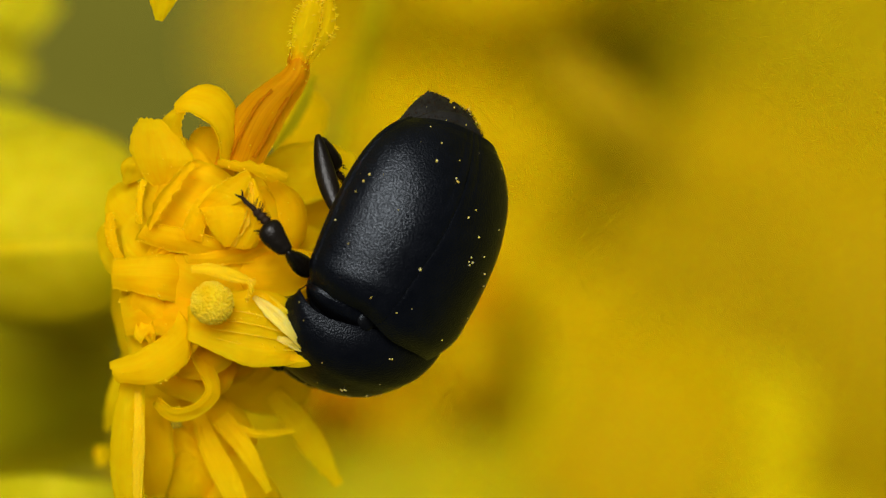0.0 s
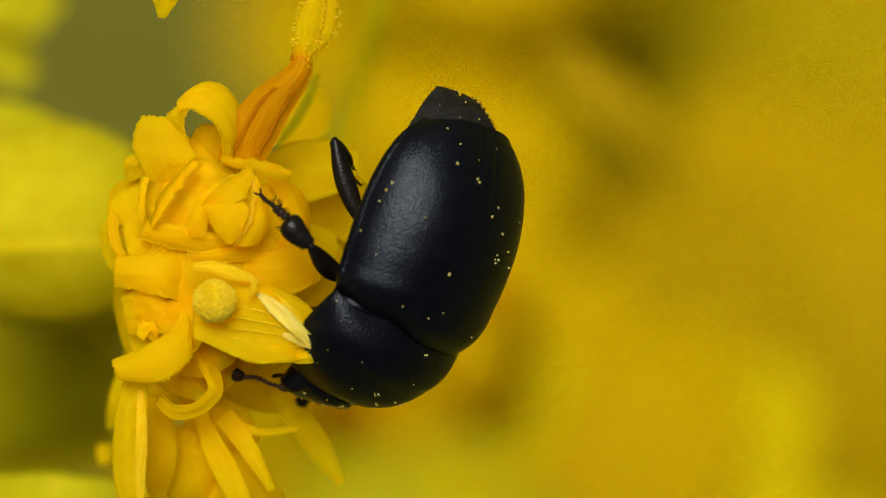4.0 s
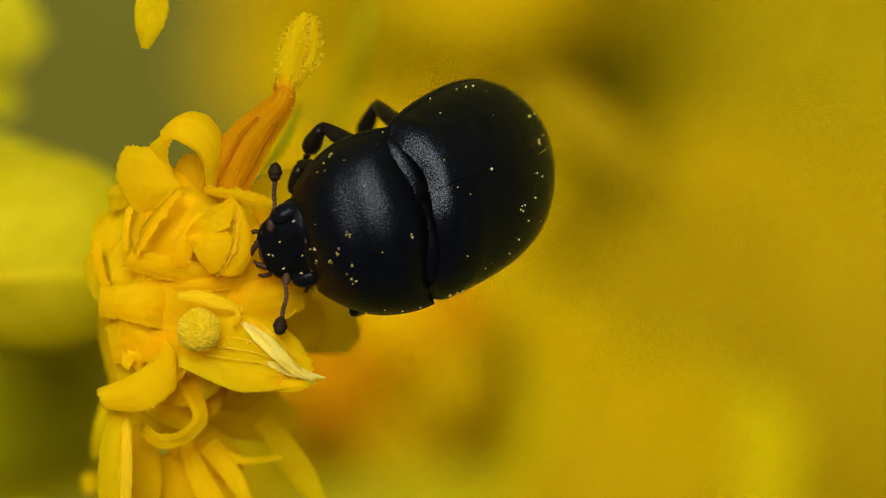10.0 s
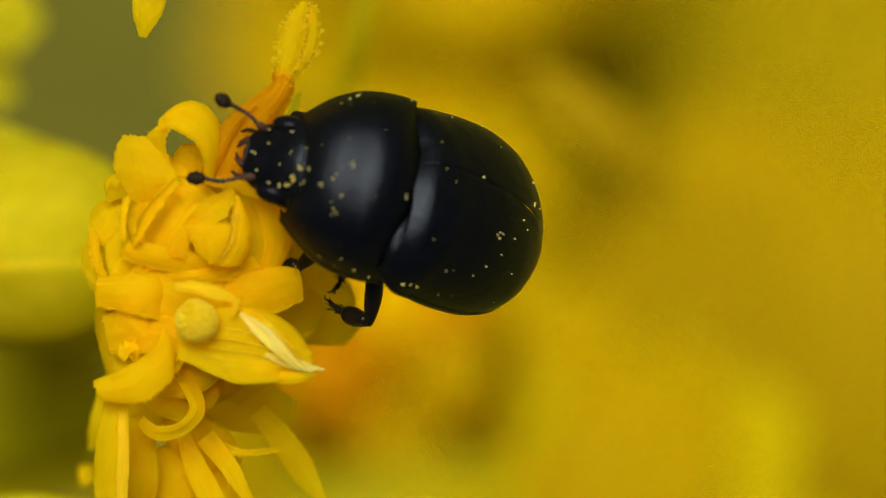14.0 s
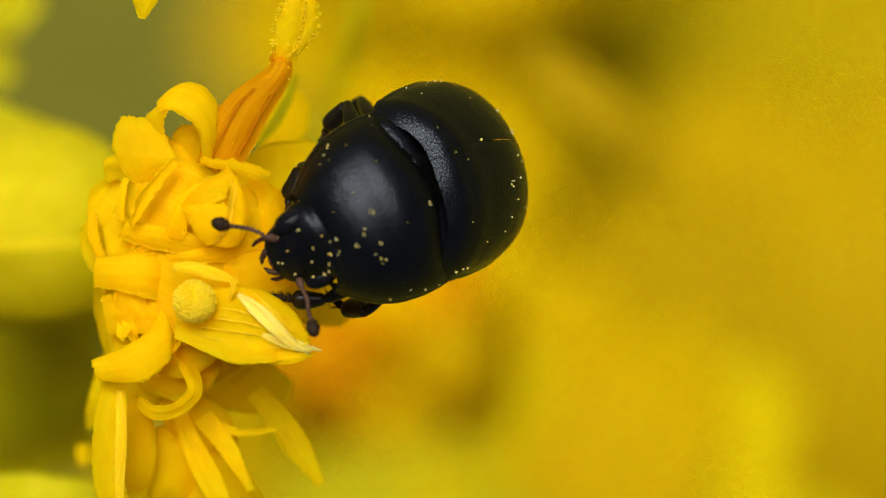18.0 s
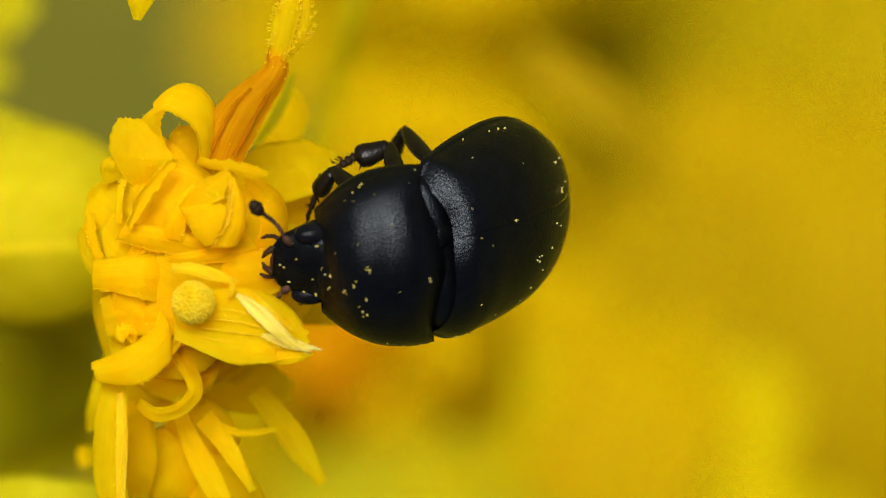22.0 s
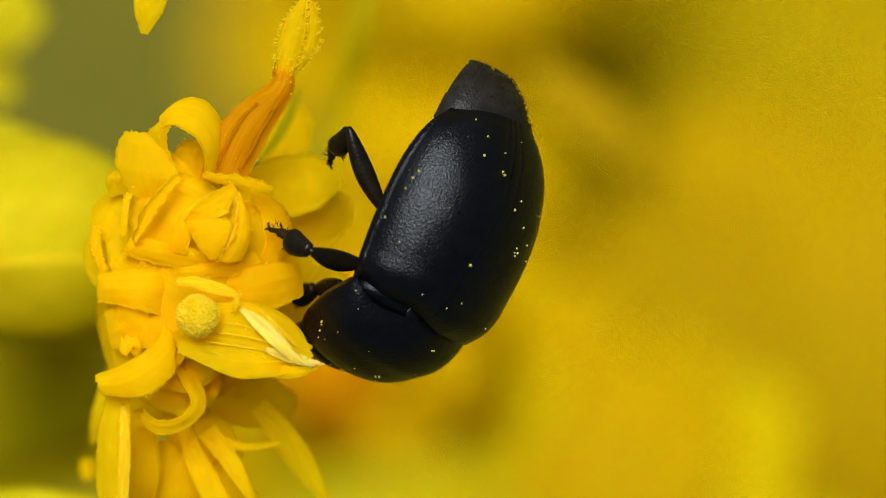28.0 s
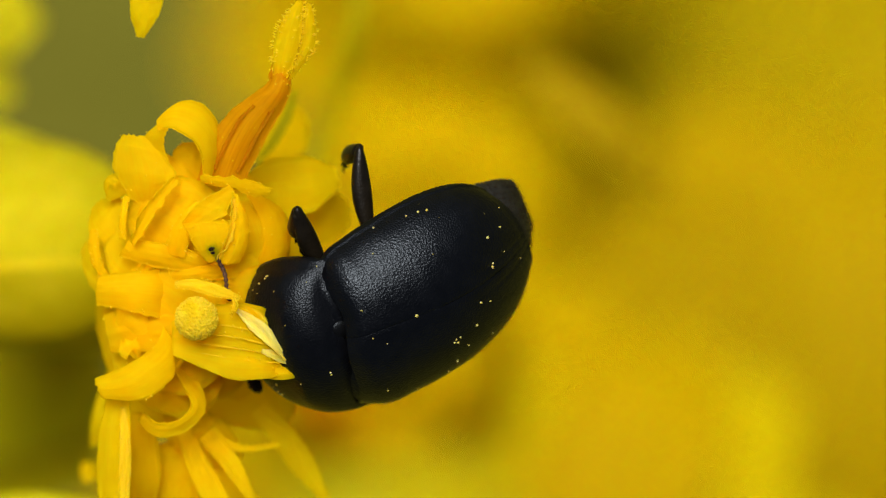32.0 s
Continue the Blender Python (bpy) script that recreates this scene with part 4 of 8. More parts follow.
def motions():
    walk(beetle, [
        (0, P(-0.6291, -0.4771, -0.2, -35.3098, -3.362, -113.9835)), (0.5, P(-0.629, -0.4114, -0.1975, -29.4363, 0.6473, -109.4792)), (1, P(-0.6311, -0.4485, -0.195, -31.975, 4.9312, -109.7742)), (1.5, P(-0.6418, -0.4526, -0.1925, -37.3767, 5.1742, -113.4401)),
        (2, P(-0.5645, -0.4832, -0.19, -35.3358, 12.0506, -106.9905)), (2.5, P(-0.5146, -0.5206, -0.1875, -39.7447, 6.8991, -108.0996)), (3, P(-0.4849, -0.5548, -0.185, -40.4225, 4.5498, -106.0897)), (3.5, P(-0.4657, -0.49, -0.1825, -40.5017, 0.8192, -108.0852)),
        (5.5, P(-0.4545, -0.5483, -0.1725, -45.7455, 1.2343, -112.4996)), (6, P(-0.4359, -0.4879, -0.17, -47.4709, -2.3935, -114.3822)), (6.5, P(-0.4353, -0.4708, -0.1675, -46.6898, -2.2127, -116.1457)), (7, P(-0.4087, -0.4012, -0.165, -49.4561, -8.593, -115.7686)),
        (7.5, P(-0.3236, -0.0835, -0.1625, -48.8466, -23.6401, -117.1079)), (8, P(-0.3077, -0.0508, -0.16, -46.7538, -26.5972, -117.6604)), (8.5, P(-0.2906, -0.0085, -0.08, -44.882, -24.5705, -118.1855)), (9, P(-0.363, 0.0866, 0, -39.3253, -31.7525, -127.6072)),
        (9.5, P(-0.2742, 0.3243, 0.08, -31.8174, -45.2951, -136.6607)), (10, P(-0.2902, 0.4364, 0.16, -20.0817, -46.8786, -148.5414)), (10.5, P(-0.3063, 0.3948, 0.1567, -17.6285, -41.8425, -150.4342)), (11, P(-0.2803, 0.4535, 0.1533, -17.4558, -45.3984, -146.7354)),
        (11.5, P(-0.2676, 0.415, 0.15, -20.5473, -45.2075, -145.9397)), (12, P(-0.3039, 0.4554, 0.1467, -13.6193, -47.7809, -155.0247)), (12.5, P(-0.3538, 0.4311, 0.1433, -12.0377, -46.8602, -158.6815)), (13, P(-0.312, 0.5021, 0.14, 1.9036, -54.3126, -173.3618)),
        (13.5, P(-0.3449, 0.5177, 0.1367, 16.3582, -52.8478, -187.9929)), (15.5, P(-0.6189, 0.5744, 0.1233, 20.3351, -34.6204, -212.7157)), (16, P(-0.4043, 0.6076, 0.12, 29.215, -44.6542, -211.3664)), (16.5, P(-0.3614, 0.4612, 0.14, 7.7113, -58.4363, -174.1155)),
        (17, P(-0.266, 0.4378, 0.16, 10.3857, -65.9393, -175.1528)), (17.5, P(-0.2488, 0.4545, 0.16, 9.7111, -67.3581, -174.5815)), (18, P(-0.2815, 0.3815, 0.16, -3.5416, -63.1151, -154.2238)), (18.5, P(-0.3642, 0.2797, 0.12, -17.8969, -49.4424, -136.5343)),
        (19, P(-0.3738, 0.1978, 0.08, -18.7728, -40.134, -133.9669)), (19.5, P(-0.2614, 0.1243, 0.06, -27.5737, -39.3827, -132.0312)), (20, P(-0.1166, 0.0946, 0.04, -31.8437, -43.8331, -130.6611)), (20.5, P(-0.181, 0.0238, 0.035, -30.3568, -40.4275, -133.2333)),
        (21, P(-0.108, 0.0127, 0.03, -34.8757, -43.6284, -134.1852)), (21.5, P(-0.0934, -0.0945, 0.025, -38.9662, -46.3556, -140.132)), (22, P(-0.1234, -0.0477, 0.02, -30.8601, -46.9611, -148.5997)), (22.5, P(-0.1333, -0.0529, 0.015, -29.8913, -45.8117, -149.0309)),
        (23, P(-0.0463, -0.0275, 0.01, -28.2346, -45.8939, -149.7366)), (23.5, P(-0.0322, -0.0775, 0.005, -32.4695, -44.4216, -146.6089)), (24, P(-0.0533, -0.0894, 0, -33.358, -37.7281, -142.6767)), (24.5, P(-0.1737, -0.2633, -0.0667, -35.6245, -20.6357, -129.1372)),
        (25, P(-0.1834, -0.3446, -0.1333, -39.245, -18.697, -125.5938)), (25.5, P(-0.2545, -0.4677, -0.2, -43.2724, -5.1106, -122.514)), (27.5, P(-0.2306, -0.4063, -0.2, -48.2721, -9.2431, -121.6626)), (28, P(-0.2305, -0.3006, -0.2, -44.8, 0.0758, -113.0)),
        (28.5, P(-0.2148, -0.2867, -0.2, -40.6, 2.4969, -112.3)), (29, P(-0.240, -0.3382, -0.2, -32.9, -0.3973, -93.0)), (29.5, P(-0.2619, -0.373, -0.2, -38.5, 6.5, -94.5)), (30, P(-0.2546, -0.273, -0.2, -43.4, -1.9, -102.3)),
        (30.5, P(-0.2782, -0.1081, -0.2, -44.5132, -22.4436, -125.048)), (31, P(-0.3821, -0.213, -0.2, -45.2672, -18.8736, -130.6481)), (31.5, P(-0.5698, -0.4015, -0.2, -39.4489, -18.4411, -141.1289)), (32, P(-0.7449, -0.489, -0.2, -35.2944, -13.4003, -148.8269)),
    ])
    walk(pygidium, [
        (0, P(0.032, 0, 0, 0, 0, 0)), (0.5, P(0.032, 0, 0, 0, 0, 0)), (1, P(0.032, 0, 0, 0, 0, 0)), (1.5, P(0.032, 0, 0, 0, 0, 0)),
        (2, P(0.032, 0, 0, 0, 0, 0)), (2.5, P(0.032, 0, 0, 0, 0, 0)), (3, P(0.032, 0, 0, 0, 0, 0)), (3.5, P(0.032, 0, 0, 0, 0, 0)),
        (5.5, P(0.0328, 0, 0, 0, 0, 0)), (6, P(0.0336, 0, 0, 0, 0, 0)), (6.5, P(0.0344, 0, 0, 0, 0, 0)), (7, P(0.0352, 0, 0, 0, 0, 0)),
        (7.5, P(0.036, 0, 0, 0, 0, 0)), (8, P(0.0368, 0, 0, 0, 0, 0)), (8.5, P(0.0376, 0, 0, 0, 0, 0)), (9, P(0.0384, 0, 0, 0, 0, 0)),
        (9.5, P(0.0392, 0, 0, 0, 0, 0)), (10, P(0.04, 0, 0, 0, 0, 0)), (10.5, P(0.04, 0, 0, 0, 0, 0)), (11, P(0.04, 0, 0, 0, 0, 0)),
        (11.5, P(0.04, 0, 0, 0, 0, 0)), (12, P(0.04, 0, 0, 0, 0, 0)), (12.5, P(0.04, 0, 0, 0, 0, 0)), (13, P(0.04, 0, 0, 0, 0, 0)),
        (13.5, P(0.04, 0, 0, 0, 0, 0)), (15.5, P(0.04, 0, 0, 0, 0, 0)), (16, P(0.04, 0, 0, 0, 0, 0)), (16.5, P(0.04, 0, 0, 0, 0, 0)),
        (17, P(0.04, 0, 0, 0, 0, 0)), (17.5, P(0.04, 0, 0, 0, 0, 0)), (18, P(0.04, 0, 0, 0, 0, 0)), (18.5, P(0.04, 0, 0, 0, 0, 0)),
        (19, P(0.04, 0, 0, 0, 0, 0)), (19.5, P(0.04, 0, 0, 0, 0, 0)), (20, P(0.04, 0, 0, 0, 0, 0)), (20.5, P(0.04, 0, 0, 0, 0, 0)),
        (21, P(0.04, 0, 0, 0, 0, 0)), (21.5, P(0.04, 0, 0, 0, 0, 0)), (22, P(0.04, 0, 0, 0, 0, 0)), (22.5, P(0.04, 0, 0, 0, 0, 0)),
        (23, P(0.04, 0, 0, 0, 0, 0)), (23.5, P(0.04, 0, 0, 0, 0, 0)), (24, P(0.04, 0, 0, 0, 0, 0)), (24.5, P(0.04, 0, 0, 0, 0, 0)),
        (25, P(0.04, 0, 0, 0, 0, 0)), (25.5, P(0.04, 0, 0, 0, 0, 0)), (27.5, P(-0.096, 0, 0, 0, 0, 0)), (28, P(-0.096, 0, 0, 0, 0, 0)),
        (28.5, P(-0.096, 0, 0, 0, 0, 0)), (29, P(-0.096, 0, 0, 0, 0, 0)), (29.5, P(-0.096, 0, 0, 0, 0, 0)), (30, P(-0.096, 0, 0, 0, 0, 0)),
        (30.5, P(-0.048, 0, 0, 0, 0, 0)), (31, P(0, 0, 0, 0, 0, 0)), (31.5, P(-0.008, 0, 0, 0, 0, 0)), (32, P(-0.016, 0, 0, 0, 0, 0)),
    ])
    walk(pronotum, [
        (0, P(-0.0557, 0.0067, -0.0118, 4.613, 51.5833, 13.78)), (0.5, P(-0.0229, -0.0029, -0.019, 4.5728, 46.4717, 7.2446)), (1, P(-0.0443, 0.0057, -0.0153, 3.0035, 44.6304, 3.8594)), (1.5, P(-0.0378, 0.0096, -0.0109, 0.7448, 39.9825, 4.3419)),
        (2, P(-0.0353, 0.013, -0.0059, 3.4382, 45.5821, 5.1029)), (2.5, P(-0.0807, 0.0252, -0.0049, 0.6011, 46.977, 1.5925)), (3, P(-0.0903, 0.0241, -0.0081, -2.4137, 41.5944, -4.8126)), (3.5, P(-0.0278, -0.0011, -0.0254, -3.6406, 36.2271, -3.0767)),
        (5.5, P(-0.0643, 0.0018, -0.0197, 0.5405, 37.5946, 0.3306)), (6, P(-0.0751, 0.0108, -0.0083, -3.1394, 43.7802, -5.3931)), (6.5, P(-0.0833, -0.0036, -0.0216, -7.7214, 46.0575, -6.9431)), (7, P(-0.08, 0.0017, -0.0125, -5.8983, 46.8469, -6.4157)),
        (7.5, P(-0.0702, 0.0059, -0.0055, -0.6897, 50.6921, -3.3346)), (8, P(-0.0536, -0.0019, -0.021, 0.0161, 54.6633, 1.3853)), (8.5, P(-0.0525, -0.0045, -0.0217, 0.6707, 52.4932, 1.7533)), (9, P(-0.0564, -0.0027, -0.0153, 1.8103, 51.1616, 0.0296)),
        (9.5, P(-0.0428, -0.0122, -0.0338, 2.5227, 55.3365, 1.3675)), (10, P(-0.0358, 0.0169, -0.0242, -0.2266, 55.2383, -3.3627)), (10.5, P(-0.0282, 0.0194, -0.0278, 1.904, 53.3278, -3.2714)), (11, P(-0.0304, 0.0355, -0.0196, 1.1899, 52.2522, -2.2147)),
        (11.5, P(-0.0263, 0.016, -0.0291, -4.0717, 47.1564, -6.1675)), (12, P(-0.0426, 0.0137, -0.0099, -7.0341, 48.9964, -11.0502)), (12.5, P(-0.0442, -0.001, -0.0078, -12.9839, 41.6622, -12.5084)), (13, P(-0.0561, -0.009, 0.012, -15.1209, 43.2403, -14.1532)),
        (13.5, P(-0.0515, -0.0403, 0.0148, -16.107, 41.3374, -12.7079)), (15.5, P(-0.0181, -0.0262, -0.0258, -6.8643, 34.4653, -4.1148)), (16, P(0.014, -0.0297, -0.0541, -3.3468, 35.1615, 3.208)), (16.5, P(-0.0236, -0.0027, -0.0178, -4.2753, 35.875, 1.3443)),
        (17, P(-0.0489, 0.0176, 0.0169, -5.8544, 34.5252, -0.2019)), (17.5, P(-0.0451, 0.0208, 0.0018, -3.2993, 46.7595, -0.3162)), (18, P(-0.0364, 0.0284, -0.018, -0.1212, 47.7521, 4.0049)), (18.5, P(-0.0392, 0.0432, -0.0089, 2.8702, 55.7524, 0.6956)),
        (19, P(-0.0409, 0.0273, -0.0116, -4.223, 52.0311, -3.2916)), (19.5, P(-0.0451, 0.0227, -0.009, 0.037, 55.2153, -2.2484)), (20, P(-0.0381, -0.0031, -0.0301, -1.6889, 56.6577, -2.1938)), (20.5, P(-0.0402, 0.0127, -0.0172, -3.4313, 53.2291, -5.9005)),
        (21, P(-0.0364, 0.0063, -0.0246, -1.5022, 55.4266, -4.7909)), (21.5, P(-0.0324, 0.0104, -0.0255, -2.1984, 54.3631, -8.5087)), (22, P(-0.0275, 0.0022, -0.0365, -3.1564, 52.9704, -6.4529)), (22.5, P(-0.0214, 0.0109, -0.0382, -1.5762, 50.8578, -2.6616)),
        (23, P(-0.0501, 0.0116, -0.0028, 2.5822, 49.0737, 6.1047)), (23.5, P(-0.025, 0.016, -0.0273, 0.3839, 52.3404, 1.9074)), (24, P(-0.0302, 0.0303, -0.0082, 1.6212, 47.067, 4.0649)), (24.5, P(-0.015, 0.0347, -0.0121, 0.2863, 48.9214, 4.9048)),
        (25, P(-0.0315, 0.0223, -0.0155, -3.8563, 50.5797, 4.1507)), (25.5, P(-0.0659, 0.0167, -0.0102, -3.0581, 44.1446, 3.17)), (27.5, P(-0.0531, 0.012, -0.0069, -10.7558, 45.751, -6.5366)), (28, P(-0.0431, 0.0007, -0.0184, -4.8745, 50.8041, -1.0238)),
        (28.5, P(-0.0308, -0.0073, -0.0252, -0.835, 53.7849, 0.9476)), (29, P(-0.03, 0.0064, -0.0161, -4.134, 54.0004, -1.6855)), (29.5, P(-0.0403, 0.0106, -0.013, 4.2272, 55.0627, 6.4518)), (30, P(-0.0489, 0.0165, -0.0084, 5.0, 48.0, 8.0)),
        (30.5, P(-0.0428, 0.0142, -0.0116, 2.6328, 54.0404, -1.3365)), (31, P(-0.0511, 0.0134, -0.0069, 3.082, 51.8055, -0.6175)), (31.5, P(-0.0514, 0.0059, -0.0138, 1.4093, 54.2272, -3.6836)), (32, P(-0.0564, 0.0112, -0.0087, -2.9895, 53.7114, -5.3808)),
    ])
    walk(head, [
        (0, P(0.3797, 0.0957, -0.5438, 9.0672, 71.5117, 18.7691)), (0.5, P(0.4651, 0.0417, -0.5093, 7.8885, 66.4173, 11.1628)), (1, P(0.4613, 0.023, -0.4893, 4.9944, 64.639, 6.2635)), (1.5, P(0.5045, 0.0347, -0.4419, 1.1425, 60.0334, 4.8532)),
        (2, P(0.4617, 0.0404, -0.4884, 5.826, 65.5756, 7.9535)), (2.5, P(0.4058, 0.0227, -0.4987, 1.0509, 67.0284, 2.1206)), (3, P(0.4375, -0.0354, -0.4535, -3.7994, 61.6202, -6.5537)), (3.5, P(0.5411, -0.0463, -0.419, -5.2864, 56.2227, -5.3213)),
        (5.5, P(0.496, -0.011, -0.4277, 0.7985, 57.646, 0.6747)), (6, P(0.4349, -0.0522, -0.4736, -5.1424, 63.7855, -7.8377)), (6.5, P(0.407, -0.0766, -0.5061, -13.1792, 65.8105, -13.4304)), (7, P(0.404, -0.0666, -0.5041, -10.3487, 66.7338, -11.6479)),
        (7.5, P(0.3816, -0.036, -0.5296, -1.7584, 70.799, -4.5145)), (8, P(0.3626, -0.0077, -0.5754, -1.9327, 74.8423, -0.6211)), (8.5, P(0.3843, -0.0072, -0.5601, -4.7811, 72.7339, -3.7568)), (9, P(0.3922, -0.0189, -0.5436, -16.7047, 70.7855, -18.3201)),
        (9.5, P(0.3663, -0.0191, -0.5934, 0.9203, 63.4701, 1.2446)), (10, P(0.373, -0.0229, -0.5827, 1.0464, 41.8098, 4.3973)), (10.5, P(0.3985, -0.0215, -0.5727, 3.3412, 49.249, 2.8952)), (11, P(0.4073, 0.0024, -0.5561, 0.4141, 40.4659, 12.1481)),
        (11.5, P(0.4549, -0.0505, -0.5237, -5.4857, 50.0828, -4.2715)), (12, P(0.4161, -0.0896, -0.5193, -16.2471, 53.7057, -19.8256)), (12.5, P(0.4727, -0.1272, -0.4521, -17.7704, 52.2933, -20.5874)), (13, P(0.4455, -0.1462, -0.4465, -17.6651, 53.5382, -26.572)),
        (13.5, P(0.4681, -0.1678, -0.426, -23.27, 47.3294, -25.9492)), (15.5, P(0.5622, -0.0814, -0.4011, 3.5857, 41.2701, 14.6402)), (16, P(0.5915, -0.0121, -0.4371, 8.9001, 21.8109, 11.2661)), (16.5, P(0.5495, -0.0036, -0.4077, 0.1465, 46.6167, -0.2855)),
        (17, P(0.5333, 0.0017, -0.3591, -2.8571, 63.3883, -19.8851)), (17.5, P(0.4437, 0.0034, -0.4895, -15.1859, 50.2426, -24.9344)), (18, P(0.4432, 0.0461, -0.5182, -10.063, 63.0182, 14.6051)), (18.5, P(0.3656, 0.0314, -0.5715, 0.6782, 69.6278, 5.3349)),
        (19, P(0.3994, -0.0125, -0.5456, -20.1724, 60.5256, -8.5752)), (19.5, P(0.3645, -0.0093, -0.5673, -7.701, 66.0138, -9.7591)), (20, P(0.3578, -0.0335, -0.5984, -13.0661, 59.3422, -22.5081)), (20.5, P(0.3864, -0.0462, -0.5605, -20.255, 81.2326, -26.7202)),
        (21, P(0.3698, -0.0431, -0.5843, 175.8644, 67.735, 165.0483)), (21.5, P(0.3801, -0.0666, -0.5774, -10.4628, 76.1567, -16.5001)), (22, P(0.4009, -0.0611, -0.5778, -18.395, 40.9446, -10.6533)), (22.5, P(0.4295, -0.0254, -0.5635, -4.2755, 46.1121, -4.2437)),
        (23, P(0.4164, 0.0447, -0.5145, 6.6145, 34.4335, 4.8055)), (23.5, P(0.4132, 0.0147, -0.5644, 0.7127, 50.7281, 4.2296)), (24, P(0.455, 0.0484, -0.5031, -4.8761, 44.0286, 11.7704)), (24.5, P(0.4539, 0.059, -0.5221, -2.9935, 48.4706, 4.1317)),
        (25, P(0.4235, 0.0407, -0.5382, -10.3926, 38.462, -3.8766)), (25.5, P(0.4449, 0.0302, -0.4788, -6.0062, 47.0968, -0.6368)), (27.5, P(0.441, -0.0568, -0.4883, -16.6903, 62.2981, -13.7717)), (28, P(0.4098, -0.0215, -0.5427, -8.8945, 69.2767, -5.5988)),
        (28.5, P(0.394, -0.0158, -0.573, -1.7574, 72.9899, -0.066)), (29, P(0.3926, -0.0204, -0.565, -8.4895, 73.1758, -6.4668)), (29.5, P(0.3701, 0.0397, -0.5709, 8.487, 73.8169, 11.1706)), (30, P(0.3362, 0.1088, -0.5774, 26.5298, 73.1043, 30.3224)),
        (30.5, P(0.3781, -0.0122, -0.5619, 1.4639, 68.8758, -1.3515)), (31, P(0.391, -0.0081, -0.5404, -5.4327, 60.2049, -4.4613)), (31.5, P(0.3665, -0.0373, -0.5653, -11.2653, 60.3858, -15.0331)), (32, P(0.366, -0.0435, -0.5556, -32.3367, 43.6451, -31.2514)),
    ])
